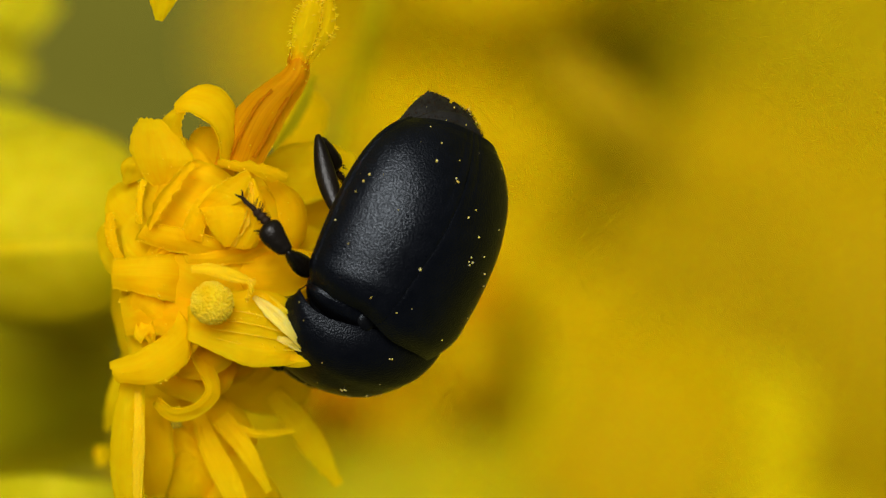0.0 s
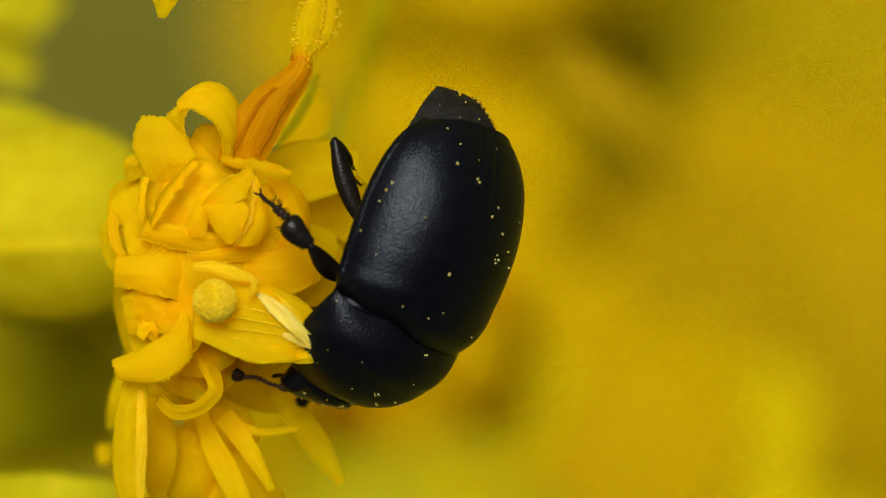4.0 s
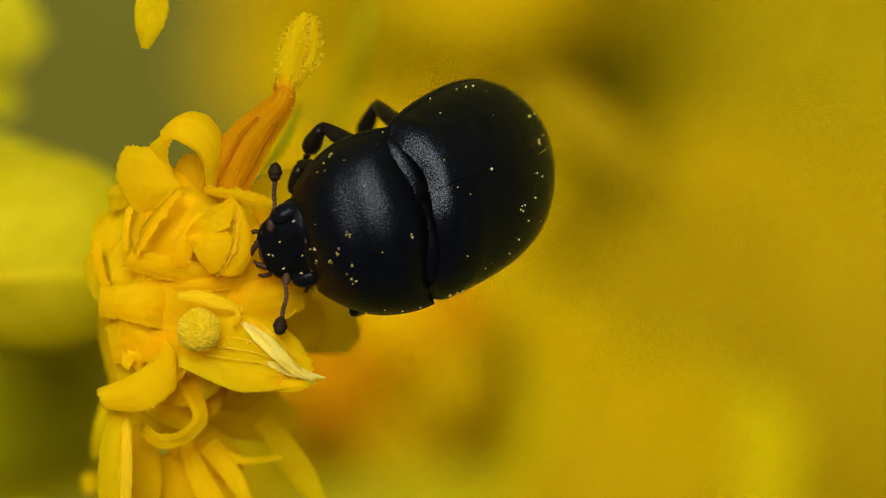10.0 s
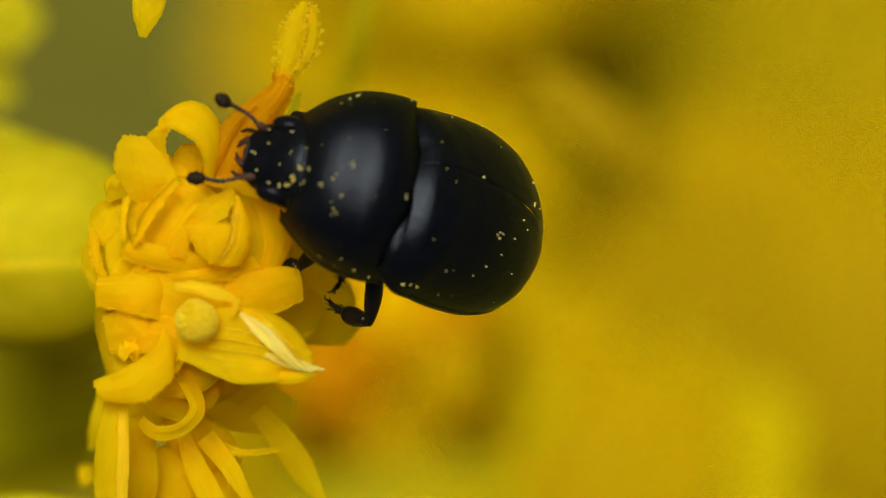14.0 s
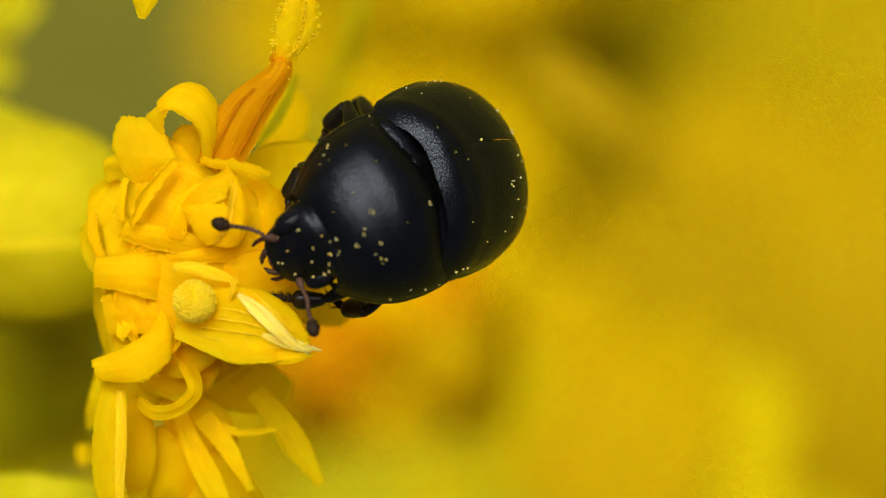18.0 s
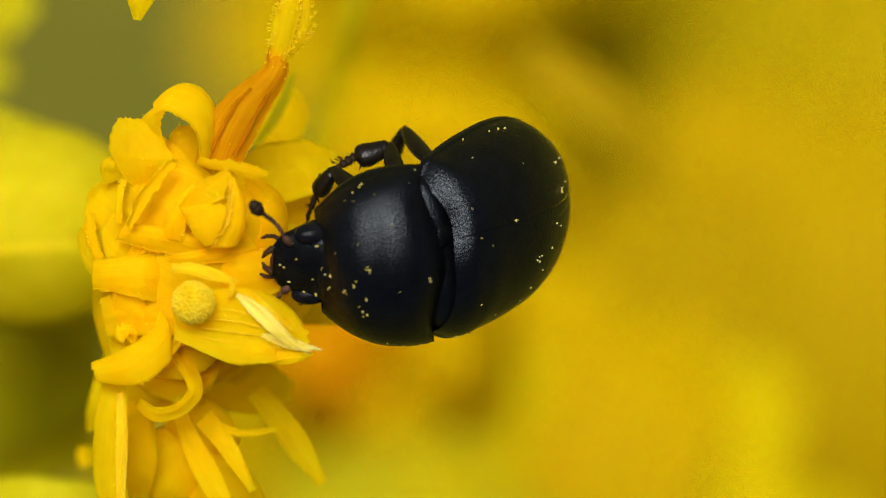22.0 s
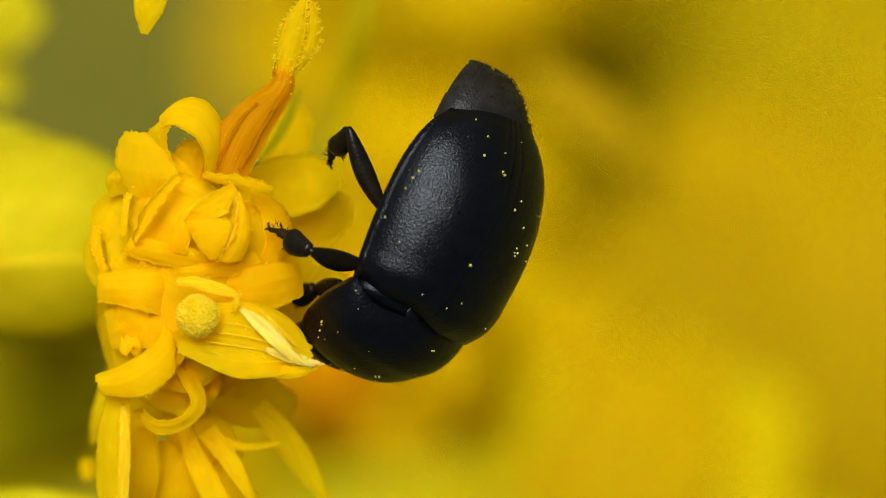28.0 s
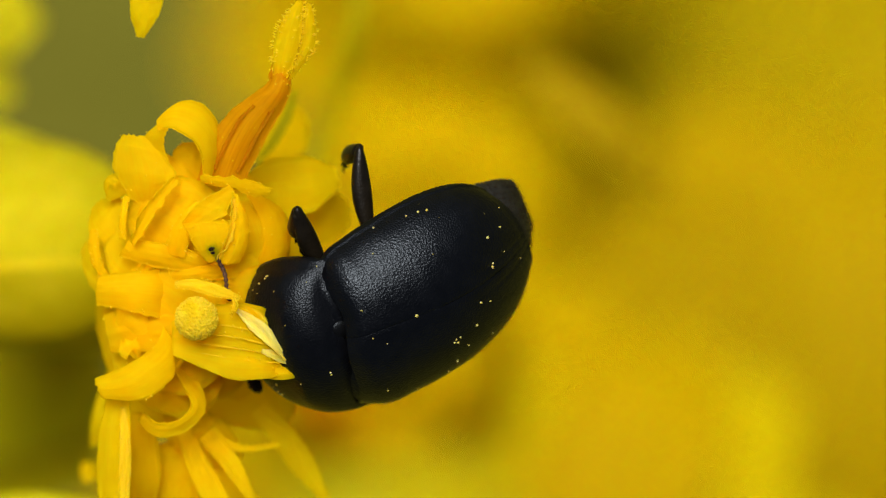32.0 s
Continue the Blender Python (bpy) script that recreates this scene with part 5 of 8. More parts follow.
    walk(antennae["RA"], [
        (0, P(0.5476, -0.0414, -0.7754, -48.4479, 55.9467, -80.5377)), (0.5, P(0.6363, -0.1112, -0.7282, -48.4479, 55.9467, -80.5377)), (1, P(0.6335, -0.1401, -0.6999, -48.4479, 55.9467, -80.5377)), (1.5, P(0.6992, -0.1266, -0.6335, -48.4479, 55.9467, -80.5377)),
        (2, P(0.633, -0.119, -0.7025, -48.4479, 55.9467, -80.5377)), (2.5, P(0.5681, -0.1486, -0.7107, -48.4479, 55.9467, -80.5377)), (3, P(0.6049, -0.2271, -0.6429, -48.4479, 55.9467, -80.5377)), (3.5, P(0.7333, -0.2342, -0.5874, -48.4479, 55.9467, -80.5377)),
        (5.5, P(0.687, -0.1856, -0.611, -48.4479, 55.9467, -80.5377)), (6, P(0.5945, -0.2453, -0.6681, -48.4479, 55.9467, -80.5377)), (6.5, P(0.5636, -0.2751, -0.6977, -48.4479, 55.9467, -80.5377)), (7, P(0.5555, -0.2629, -0.7019, -59.9644, 41.7166, -113.1155)),
        (7.5, P(0.5172, -0.2212, -0.7486, -47.1854, 21.9634, -132.0875)), (8, P(0.4951, -0.1829, -0.8042, -36.9845, 17.4081, -130.8077)), (8.5, P(0.5237, -0.1867, -0.7812, -26.8323, 12.8138, -129.5822)), (9, P(0.5253, -0.2211, -0.7485, -16.9639, 8.2453, -128.4087)),
        (9.5, P(0.5392, -0.1924, -0.7951, -0.9674, 0.5459, -121.1275)), (10, P(0.6172, -0.1817, -0.708, 10.981, -7.1622, -113.8649)), (10.5, P(0.615, -0.1902, -0.7316, 1.0945, -0.9985, -95.2498)), (11, P(0.6746, -0.1206, -0.6746, -4.1703, 5.2692, -76.704)),
        (11.5, P(0.6677, -0.2359, -0.6684, -10.1846, 11.9407, -80.8676)), (12, P(0.5913, -0.3133, -0.6601, -17.0907, 18.5478, -85.2412)), (12.5, P(0.6522, -0.3527, -0.5845, -12.8242, 14.4418, -83.1456)), (13, P(0.5975, -0.388, -0.5844, -8.8384, 10.3179, -81.1261)),
        (13.5, P(0.6493, -0.4076, -0.5272, -2.4718, 7.8521, -34.9014)), (15.5, P(0.8275, -0.1978, -0.5302, -2.7844, 33.7364, -9.1652)), (16, P(0.8737, -0.1433, -0.4987, -8.5529, 32.7319, -28.5713)), (16.5, P(0.7707, -0.1809, -0.5501, -13.4592, 38.2491, -37.585)),
        (17, P(0.6435, -0.2217, -0.5554, -20.0562, 43.0834, -48.2609)), (17.5, P(0.6028, -0.2394, -0.6173, -28.0855, 46.6918, -60.1841)), (18, P(0.6773, -0.0604, -0.7038, -22.4382, 41.8521, -54.8338)), (18.5, P(0.5285, -0.1309, -0.7899, -17.6837, 36.7387, -50.2019)),
        (19, P(0.6066, -0.1885, -0.709, -13.7338, 31.5309, -46.2025)), (19.5, P(0.5173, -0.2038, -0.7659, -14.016, 20.8966, -67.3755)), (20, P(0.4994, -0.2621, -0.7665, -7.4295, 8.0367, -85.4897)), (20.5, P(0.4638, -0.2452, -0.7951, -1.1511, 1.5543, -73.0442)),
        (21, P(0.3004, -0.2015, -0.8502, 2.9277, -5.0006, -60.675)), (21.5, P(0.4813, -0.265, -0.8032, -2.2388, 3.8778, -59.9875)), (22, P(0.6387, -0.2552, -0.6578, -7.5466, 13.2319, -59.2466)), (22.5, P(0.6492, -0.2129, -0.6946, -12.7468, 22.5837, -58.446)),
        (23, P(0.6665, -0.1171, -0.6235, -17.593, 31.455, -57.5785)), (23.5, P(0.6356, -0.1462, -0.7234, -20.2133, 21.8793, -85.3638)), (24, P(0.7234, -0.0692, -0.6244, -11.687, 8.3411, -109.0613)), (24.5, P(0.6902, -0.0968, -0.6653, -42.7451, 39.3125, -95.2248)),
        (25, P(0.6713, -0.138, -0.6233, -48.4479, 55.9467, -80.5377)), (25.5, P(0.6774, -0.1408, -0.6104, -48.4479, 55.9467, -80.5377)), (27.5, P(0.617, -0.2546, -0.663, -48.4479, 55.9467, -80.5377)), (28, P(0.5682, -0.2018, -0.7501, -48.4479, 55.9467, -80.5377)),
        (28.5, P(0.535, -0.1899, -0.7975, -48.4479, 55.9467, -80.5377)), (29, P(0.5326, -0.202, -0.7842, -48.4479, 55.9467, -80.5377)), (29.5, P(0.5108, -0.1195, -0.8064, -48.4479, 55.9467, -80.5377)), (30, P(0.4767, -0.0246, -0.8286, -50.9705, 43.7201, -99.8278)),
        (30.5, P(0.5216, -0.1932, -0.7792, -30.9311, 18.5821, -118.8093)), (31, P(0.4746, -0.3656, -0.4494, 0, 29.485, -62.394)), (31.5, P(0.6122, -0.5206, -0.4197, 0, 0.966, -129.256)), (32, P(0.5621, -0.5541, -0.2792, 0, 17.596, -98.954)),
    ])
    walk(antennae["LA"], [
        (0, P(0.4855, 0.3046, -0.7578, 48.4479, 55.9467, 80.5377)), (0.5, P(0.6122, 0.2395, -0.7089, 48.4479, 55.9467, 80.5377)), (1, P(0.6228, 0.2115, -0.6868, 48.4479, 55.9467, 80.5377)), (1.5, P(0.6754, 0.2245, -0.63, 48.4479, 55.9467, 80.5377)),
        (2, P(0.6167, 0.2323, -0.6877, 48.4479, 55.9467, 80.5377)), (2.5, P(0.561, 0.2033, -0.7082, -21.0797, 73.8701, -27.8017)), (3, P(0.6246, 0.1241, -0.6539, -26.5095, 37.3428, -69.7581)), (3.5, P(0.7389, 0.1173, -0.6054, 17.6872, 76.8937, 22.1758)),
        (5.5, P(0.687, 0.1664, -0.6084, 48.4479, 55.9467, 80.5377)), (6, P(0.6142, 0.1059, -0.6821, 48.4479, 55.9467, 80.5377)), (6.5, P(0.572, 0.0752, -0.7306, 48.4479, 55.9467, 80.5377)), (7, P(0.5685, 0.088, -0.7269, 48.4479, 55.9467, 80.5377)),
        (7.5, P(0.5347, 0.1303, -0.7521, 48.4479, 55.9467, 80.5377)), (8, P(0.4875, 0.169, -0.8073, 48.4479, 55.9467, 80.5377)), (8.5, P(0.5187, 0.1651, -0.7899, 48.4479, 55.9467, 80.5377)), (9, P(0.5406, 0.129, -0.7818, 48.4479, 55.9467, 80.5377)),
        (9.5, P(0.5366, 0.1596, -0.7926, 20.7261, 33.9296, 61.8812)), (10, P(0.5945, 0.1695, -0.7032, -3.5693, -8.754, 44.2995)), (10.5, P(0.6128, 0.1616, -0.7182, -2.4748, -4.3837, 58.8774)), (11, P(0.6021, 0.2239, -0.6726, 0.1966, 0.2644, 73.2819)),
        (11.5, P(0.6681, 0.1154, -0.6899, 8.3101, 18.8304, 47.3166)), (12, P(0.6313, 0.0315, -0.7184, 4.7238, 33.0693, 15.8197)), (12.5, P(0.6905, -0.009, -0.6502, 11.4382, 30.7343, 40.0441)), (13, P(0.6707, -0.0496, -0.6479, 14.7713, 24.2542, 62.2004)),
        (13.5, P(0.6988, -0.0721, -0.6215, -4.1928, 52.8006, -8.4348)), (15.5, P(0.7527, 0.1458, -0.5136, 21.4922, 32.4667, 66.1951)), (16, P(0.8256, 0.2017, -0.4482, 8.5068, 51.2984, 17.6087)), (16.5, P(0.7731, 0.1711, -0.5495, 14.4384, 54.7408, 27.4981)),
        (17, P(0.7483, 0.1143, -0.5633, 21.9616, 57.2724, 39.125)), (17.5, P(0.6817, 0.0985, -0.6763, 30.5005, 58.5885, 51.8344)), (18, P(0.5369, 0.2612, -0.7317, -4.9298, -8.5128, 60.0897)), (18.5, P(0.4997, 0.2199, -0.7885, -12.6601, -15.9818, 76.6336)),
        (19, P(0.5513, 0.154, -0.7688, -23.7926, -22.104, 94.3286)), (19.5, P(0.534, 0.1473, -0.785, 27.3355, 28.5503, 87.4079)), (20, P(0.5675, 0.0809, -0.8071, 48.4479, 55.9467, 80.5377)), (20.5, P(0.5047, 0.104, -0.8136, 48.4479, 55.9467, 80.5377)),
        (21, P(0.3683, 0.1437, -0.8406, 48.4479, 55.9467, 80.5377)), (21.5, P(0.5201, 0.0846, -0.8185, 48.4479, 55.9467, 80.5377)), (22, P(0.6289, 0.0865, -0.7417, 48.4479, 55.9467, 80.5377)), (22.5, P(0.6563, 0.1385, -0.7128, 48.4479, 55.9467, 80.5377)),
        (23, P(0.66, 0.2333, -0.5901, 48.4479, 55.9467, 80.5377)), (23.5, P(0.613, 0.2051, -0.7207, 48.4479, 55.9467, 80.5377)), (24, P(0.6315, 0.2699, -0.6459, 48.4479, 55.9467, 80.5377)), (24.5, P(0.6511, 0.2528, -0.6775, 48.4479, 55.9467, 80.5377)),
        (25, P(0.6553, 0.2101, -0.673, 48.4479, 55.9467, 80.5377)), (25.5, P(0.6543, 0.2096, -0.6355, 48.4479, 55.9467, 80.5377)), (27.5, P(0.6103, 0.0942, -0.71, 48.4479, 55.9467, 80.5377)), (28, P(0.5515, 0.1493, -0.7694, 48.4479, 55.9467, 80.5377)),
        (28.5, P(0.5251, 0.1619, -0.8007, 48.4479, 55.9467, 80.5377)), (29, P(0.5224, 0.1496, -0.7992, 48.4479, 55.9467, 80.5377)), (29.5, P(0.4923, 0.2317, -0.7919, 48.4479, 55.9467, 80.5377)), (30, P(0.4475, 0.3232, -0.7829, 48.4479, 55.9467, 80.5377)),
        (30.5, P(0.5383, 0.1584, -0.776, 15.2917, 25.1229, 62.1355)), (31, P(0.5726, 0.1595, -0.7392, -14.6008, -38.8838, 39.8957)), (31.5, P(0.5605, 0.1022, -0.7738, -27.5046, -40.5112, 67.1046)), (32, P(0.5957, 0.0311, -0.7613, -37.7543, -35.8628, 93.1561)),
    ])
    walk(femora["RF"], [
        (0, P(0.0765, -0.336, -0.4087, 94.6251, 68.1681, 33.6901)), (0.5, P(0.1045, -0.3541, -0.4099, 94.6251, 68.1681, 33.6901)), (1, P(0.0821, -0.3567, -0.3963, 94.6251, 68.1681, 33.6901)), (1.5, P(0.1321, -0.3562, -0.371, 94.6251, 68.1681, 33.6901)),
        (2, P(0.0904, -0.3458, -0.3905, 94.6251, 68.1681, 33.6901)), (2.5, P(0.0272, -0.3501, -0.3789, 94.6251, 68.1681, 33.6901)), (3, P(0.0222, -0.374, -0.3563, 94.6251, 68.1681, 33.6901)), (3.5, P(0.1334, -0.401, -0.3518, 94.6251, 68.1681, 33.6901)),
        (5.5, P(0.0952, -0.3756, -0.3726, 133.501, 56.6069, 72.2133)), (6, P(0.0232, -0.3895, -0.3583, 133.7341, 56.4649, 72.4351)), (6.5, P(0.0114, -0.4188, -0.3548, 159.4977, 57.4819, 88.6599)), (7, P(0.0053, -0.4069, -0.3563, -173.4749, 56.3212, 105.2354)),
        (7.5, P(-0.0129, -0.3802, -0.3797, -148.2964, 53.2418, 119.7153)), (8, P(0.0053, -0.3806, -0.4025, -148.5545, 65.1497, 123.3893)), (8.5, P(0.0197, -0.3803, -0.4037, -141.246, 77.3629, 133.967)), (9, P(0.0075, -0.3768, -0.4005, -71.4293, 85.5683, -153.6126)),
        (9.5, P(-0.0022, -0.3831, -0.4252, -18.9086, 82.481, -99.7147)), (10, P(-0.011, -0.3659, -0.4053, -3.9922, 77.079, -83.5019)), (10.5, P(-0.0009, -0.3566, -0.4155, -7.0549, 73.3488, -87.6698)), (11, P(0.0146, -0.3427, -0.4034, -8.6521, 69.5653, -90.3378)),
        (11.5, P(0.0502, -0.3864, -0.3822, -7.8945, 73.5226, -88.7106)), (12, P(0.0019, -0.4018, -0.3532, -6.1784, 77.4598, -86.0937)), (12.5, P(0.0564, -0.444, -0.3011, 21.2481, 67.4519, -49.4127)), (13, P(0.0333, -0.4583, -0.2753, 25.242, 54.3322, -36.5602)),
        (13.5, P(0.0627, -0.4915, -0.2604, 25.7386, 54.7135, -36.0327)), (15.5, P(0.1576, -0.4386, -0.3282, 94.6251, 68.1681, 33.6901)), (16, P(0.2227, -0.4085, -0.3786, 94.6251, 68.1681, 33.6901)), (16.5, P(0.1725, -0.3906, -0.3395, -17.3276, 13.6949, -149.4147)),
        (17, P(0.1503, -0.3795, -0.2914, -16.7273, 12.8221, -149.3964)), (17.5, P(0.0707, -0.3696, -0.354, -18.8469, 35.8965, -122.9412)), (18, P(0.0859, -0.3444, -0.3901, -46.724, 54.7083, -151.5663)), (18.5, P(-0.0077, -0.327, -0.4018, -36.727, 57.499, -135.5569)),
        (19, P(0.0262, -0.3695, -0.3729, -24.9406, 58.0201, -118.0482)), (19.5, P(-0.0141, -0.3587, -0.3911, -13.91, 59.4266, -100.5141)), (20, P(-0.007, -0.3897, -0.4069, -2.5511, 58.3918, -82.7895)), (20.5, P(-0.0029, -0.3834, -0.3835, -5.9231, 60.2869, -87.9096)),
        (21, P(-0.0157, -0.3814, -0.4011, -9.8721, 61.9617, -93.6203)), (21.5, P(-0.0265, -0.3814, -0.3982, -23.1059, 65.0241, -111.6185)), (22, P(0.0062, -0.3934, -0.4036, -38.6808, 65.5248, -132.1411)), (22.5, P(0.0438, -0.3774, -0.4089, -48.612, 68.7501, -142.0019)),
        (23, P(0.0629, -0.35, -0.3887, -61.476, 71.2247, -154.737)), (23.5, P(0.0508, -0.3605, -0.4079, -87.6199, 72.2825, 179.0073)), (24, P(0.0882, -0.337, -0.3871, -112.0709, 69.8463, 154.5979)), (24.5, P(0.1034, -0.3356, -0.3879, -147.1686, 75.0682, 128.0039)),
        (25, P(0.0935, -0.3609, -0.376, 166.5343, 75.3579, 90.402)), (25.5, P(0.0884, -0.3644, -0.3615, 165.2235, 75.3878, 89.3311)), (27.5, P(0.0609, -0.4107, -0.3244, 118.2195, 61.3912, 58.6252)), (28, P(0.0507, -0.3949, -0.3748, 118.4878, 61.26, 58.9127)),
        (28.5, P(0.0357, -0.3888, -0.4026, 139.4111, 70.8482, 70.0639)), (29, P(0.0352, -0.3876, -0.3806, 176.439, 78.6592, 98.2866)), (29.5, P(0.0253, -0.3501, -0.4105, 141.3695, 79.885, 67.6061)), (30, P(0.0103, -0.305, -0.4391, 108.12, 78.0894, 38.517)),
        (30.5, P(-0.0115, -0.3579, -0.4027, 171.7438, 73.5098, 94.8088)), (31, P(-0.0022, -0.3569, -0.3979, -166.3623, 69.3898, 111.4192)), (31.5, P(-0.0305, -0.3717, -0.4003, 154.1169, 76.084, 80.032)), (32, P(-0.0209, -0.3828, -0.3774, 100.1961, 75.4703, 33.0824)),
    ])
    walk(tibiae["RF"], [
        (0, P(0.2064, -0.2493, -0.7985, 7.0802, 41.8103, -63.4349)), (0.5, P(0.2345, -0.2675, -0.7998, 7.0802, 41.8103, -63.4349)), (1, P(0.2121, -0.2701, -0.7861, 7.0802, 41.8103, -63.4349)), (1.5, P(0.262, -0.2695, -0.7609, 7.0802, 41.8103, -63.4349)),
        (2, P(0.2204, -0.2592, -0.7803, 7.0802, 41.8103, -63.4349)), (2.5, P(0.1572, -0.2634, -0.7688, 7.0802, 41.8103, -63.4349)), (3, P(0.1522, -0.2874, -0.7462, 7.0802, 41.8103, -63.4349)), (3.5, P(0.2633, -0.3143, -0.7417, 7.0802, 41.8103, -63.4349)),
        (5.5, P(0.1659, -0.1555, -0.7233, 74.7813, 64.917, 17.116)), (6, P(0.0932, -0.1683, -0.7084, 76.0097, 64.7721, 18.506)), (6.5, P(0.0167, -0.1931, -0.7089, 57.7514, 57.3648, 5.3812)), (7, P(-0.0559, -0.1821, -0.7058, 44.341, 48.8053, -3.3244)),
        (7.5, P(-0.1375, -0.1619, -0.7162, 34.3275, 40.0546, -9.2671)), (8, P(-0.0918, -0.2332, -0.7836, 54.6019, 46.0863, 12.9302)), (8.5, P(-0.0441, -0.3142, -0.8136, 82.2361, 46.8802, 40.7914)), (9, P(-0.0216, -0.3912, -0.8193, 108.0001, 42.0229, 64.0566)),
        (9.5, P(-0.0115, -0.4372, -0.8416, 137.4681, 37.5186, 82.6201)), (10, P(-0.0004, -0.4592, -0.8146, 172.35, 30.4981, 98.5508)), (10.5, P(0.004, -0.4769, -0.8179, 166.5224, 33.7953, 96.0409)), (11, P(0.0138, -0.4893, -0.797, 161.0774, 37.0376, 93.3314)),
        (11.5, P(0.0529, -0.5055, -0.7849, -171.7073, 38.2919, 104.8794)), (12, P(0.0082, -0.4928, -0.7632, -145.2876, 38.388, 116.6427)), (12.5, P(0.1612, -0.5663, -0.689, -106.3768, 29.7163, 130.9337)), (13, P(0.23, -0.6042, -0.6166, -70.3349, 19.768, 142.7982)),
        (13.5, P(0.2589, -0.6343, -0.6033, -71.6421, 20.9242, 143.2763)), (15.5, P(0.2876, -0.352, -0.718, 7.0802, 41.8103, -63.4349)), (16, P(0.3527, -0.3219, -0.7685, 7.0802, 41.8103, -63.4349)), (16.5, P(-0.1788, -0.5982, -0.4389, -135.4128, 45.3148, 124.2329)),
        (17, P(-0.2022, -0.588, -0.3846, -134.7169, 43.9797, 124.0473)), (17.5, P(-0.1143, -0.6551, -0.6002, 120.3201, 44.9898, 69.821)), (18, P(-0.1275, -0.4599, -0.7329, 105.3784, 35.7489, 66.8542)), (18.5, P(-0.1688, -0.485, -0.756, 123.4939, 45.8566, 71.253)),
        (19, P(-0.0784, -0.5658, -0.7291, 141.1419, 55.7205, 77.5982)), (19.5, P(-0.0531, -0.5688, -0.7527, 125.6227, 42.0697, 74.4781)), (20, P(0.0207, -0.6081, -0.7646, 106.0622, 28.3648, 72.4816)), (20.5, P(0.0047, -0.5914, -0.7483, 84.011, 24.6583, 63.4186)),
        (21, P(-0.0282, -0.5784, -0.7718, 64.929, 20.4417, 54.9121)), (21.5, P(-0.0919, -0.5463, -0.7789, 104.9162, 32.5073, 68.9162)), (22, P(-0.1105, -0.5224, -0.7858, 149.7318, 42.5764, 86.8509)), (22.5, P(-0.0761, -0.4711, -0.8003, 99.2253, 35.3347, 63.4487)),
        (23, P(-0.0593, -0.4076, -0.7863, 59.419, 24.4403, 44.7094)), (23.5, P(-0.077, -0.3583, -0.808, 120.3191, 39.7421, 72.7928)), (24, P(-0.0426, -0.2749, -0.7813, -161.531, 45.5781, 110.549)), (24.5, P(0.0368, -0.2503, -0.7938, 132.8589, 63.339, 68.5542)),
        (25, P(0.0927, -0.2548, -0.7824, 59.9628, 57.5444, 7.7867)), (25.5, P(0.0896, -0.2585, -0.7679, 58.6136, 57.7376, 6.0397)), (27.5, P(0.1656, -0.239, -0.6931, 58.2614, 62.5994, 1.1694)), (28, P(0.155, -0.222, -0.7431, 59.9319, 62.5547, 3.1316)),
        (28.5, P(0.0826, -0.2593, -0.7993, -157.8947, 82.0058, 121.0613)), (29, P(0.0233, -0.3059, -0.7924, -86.5931, 52.5289, 163.0795)), (29.5, P(0.0534, -0.2819, -0.824, -129.9937, 77.6445, 143.93)), (30, P(0.0781, -0.2511, -0.8501, 75.8121, 73.9936, 10.293)),
        (30.5, P(-0.0214, -0.2391, -0.8054, 103.5467, 46.0116, 58.2341)), (31, P(-0.0562, -0.2193, -0.791, 89.1199, 40.9834, 51.7734)), (31.5, P(-0.013, -0.2722, -0.808, 98.6557, 39.7786, 59.6008)), (32, P(0.0674, -0.3252, -0.784, 108.5484, 38.0686, 67.1043)),
    ])
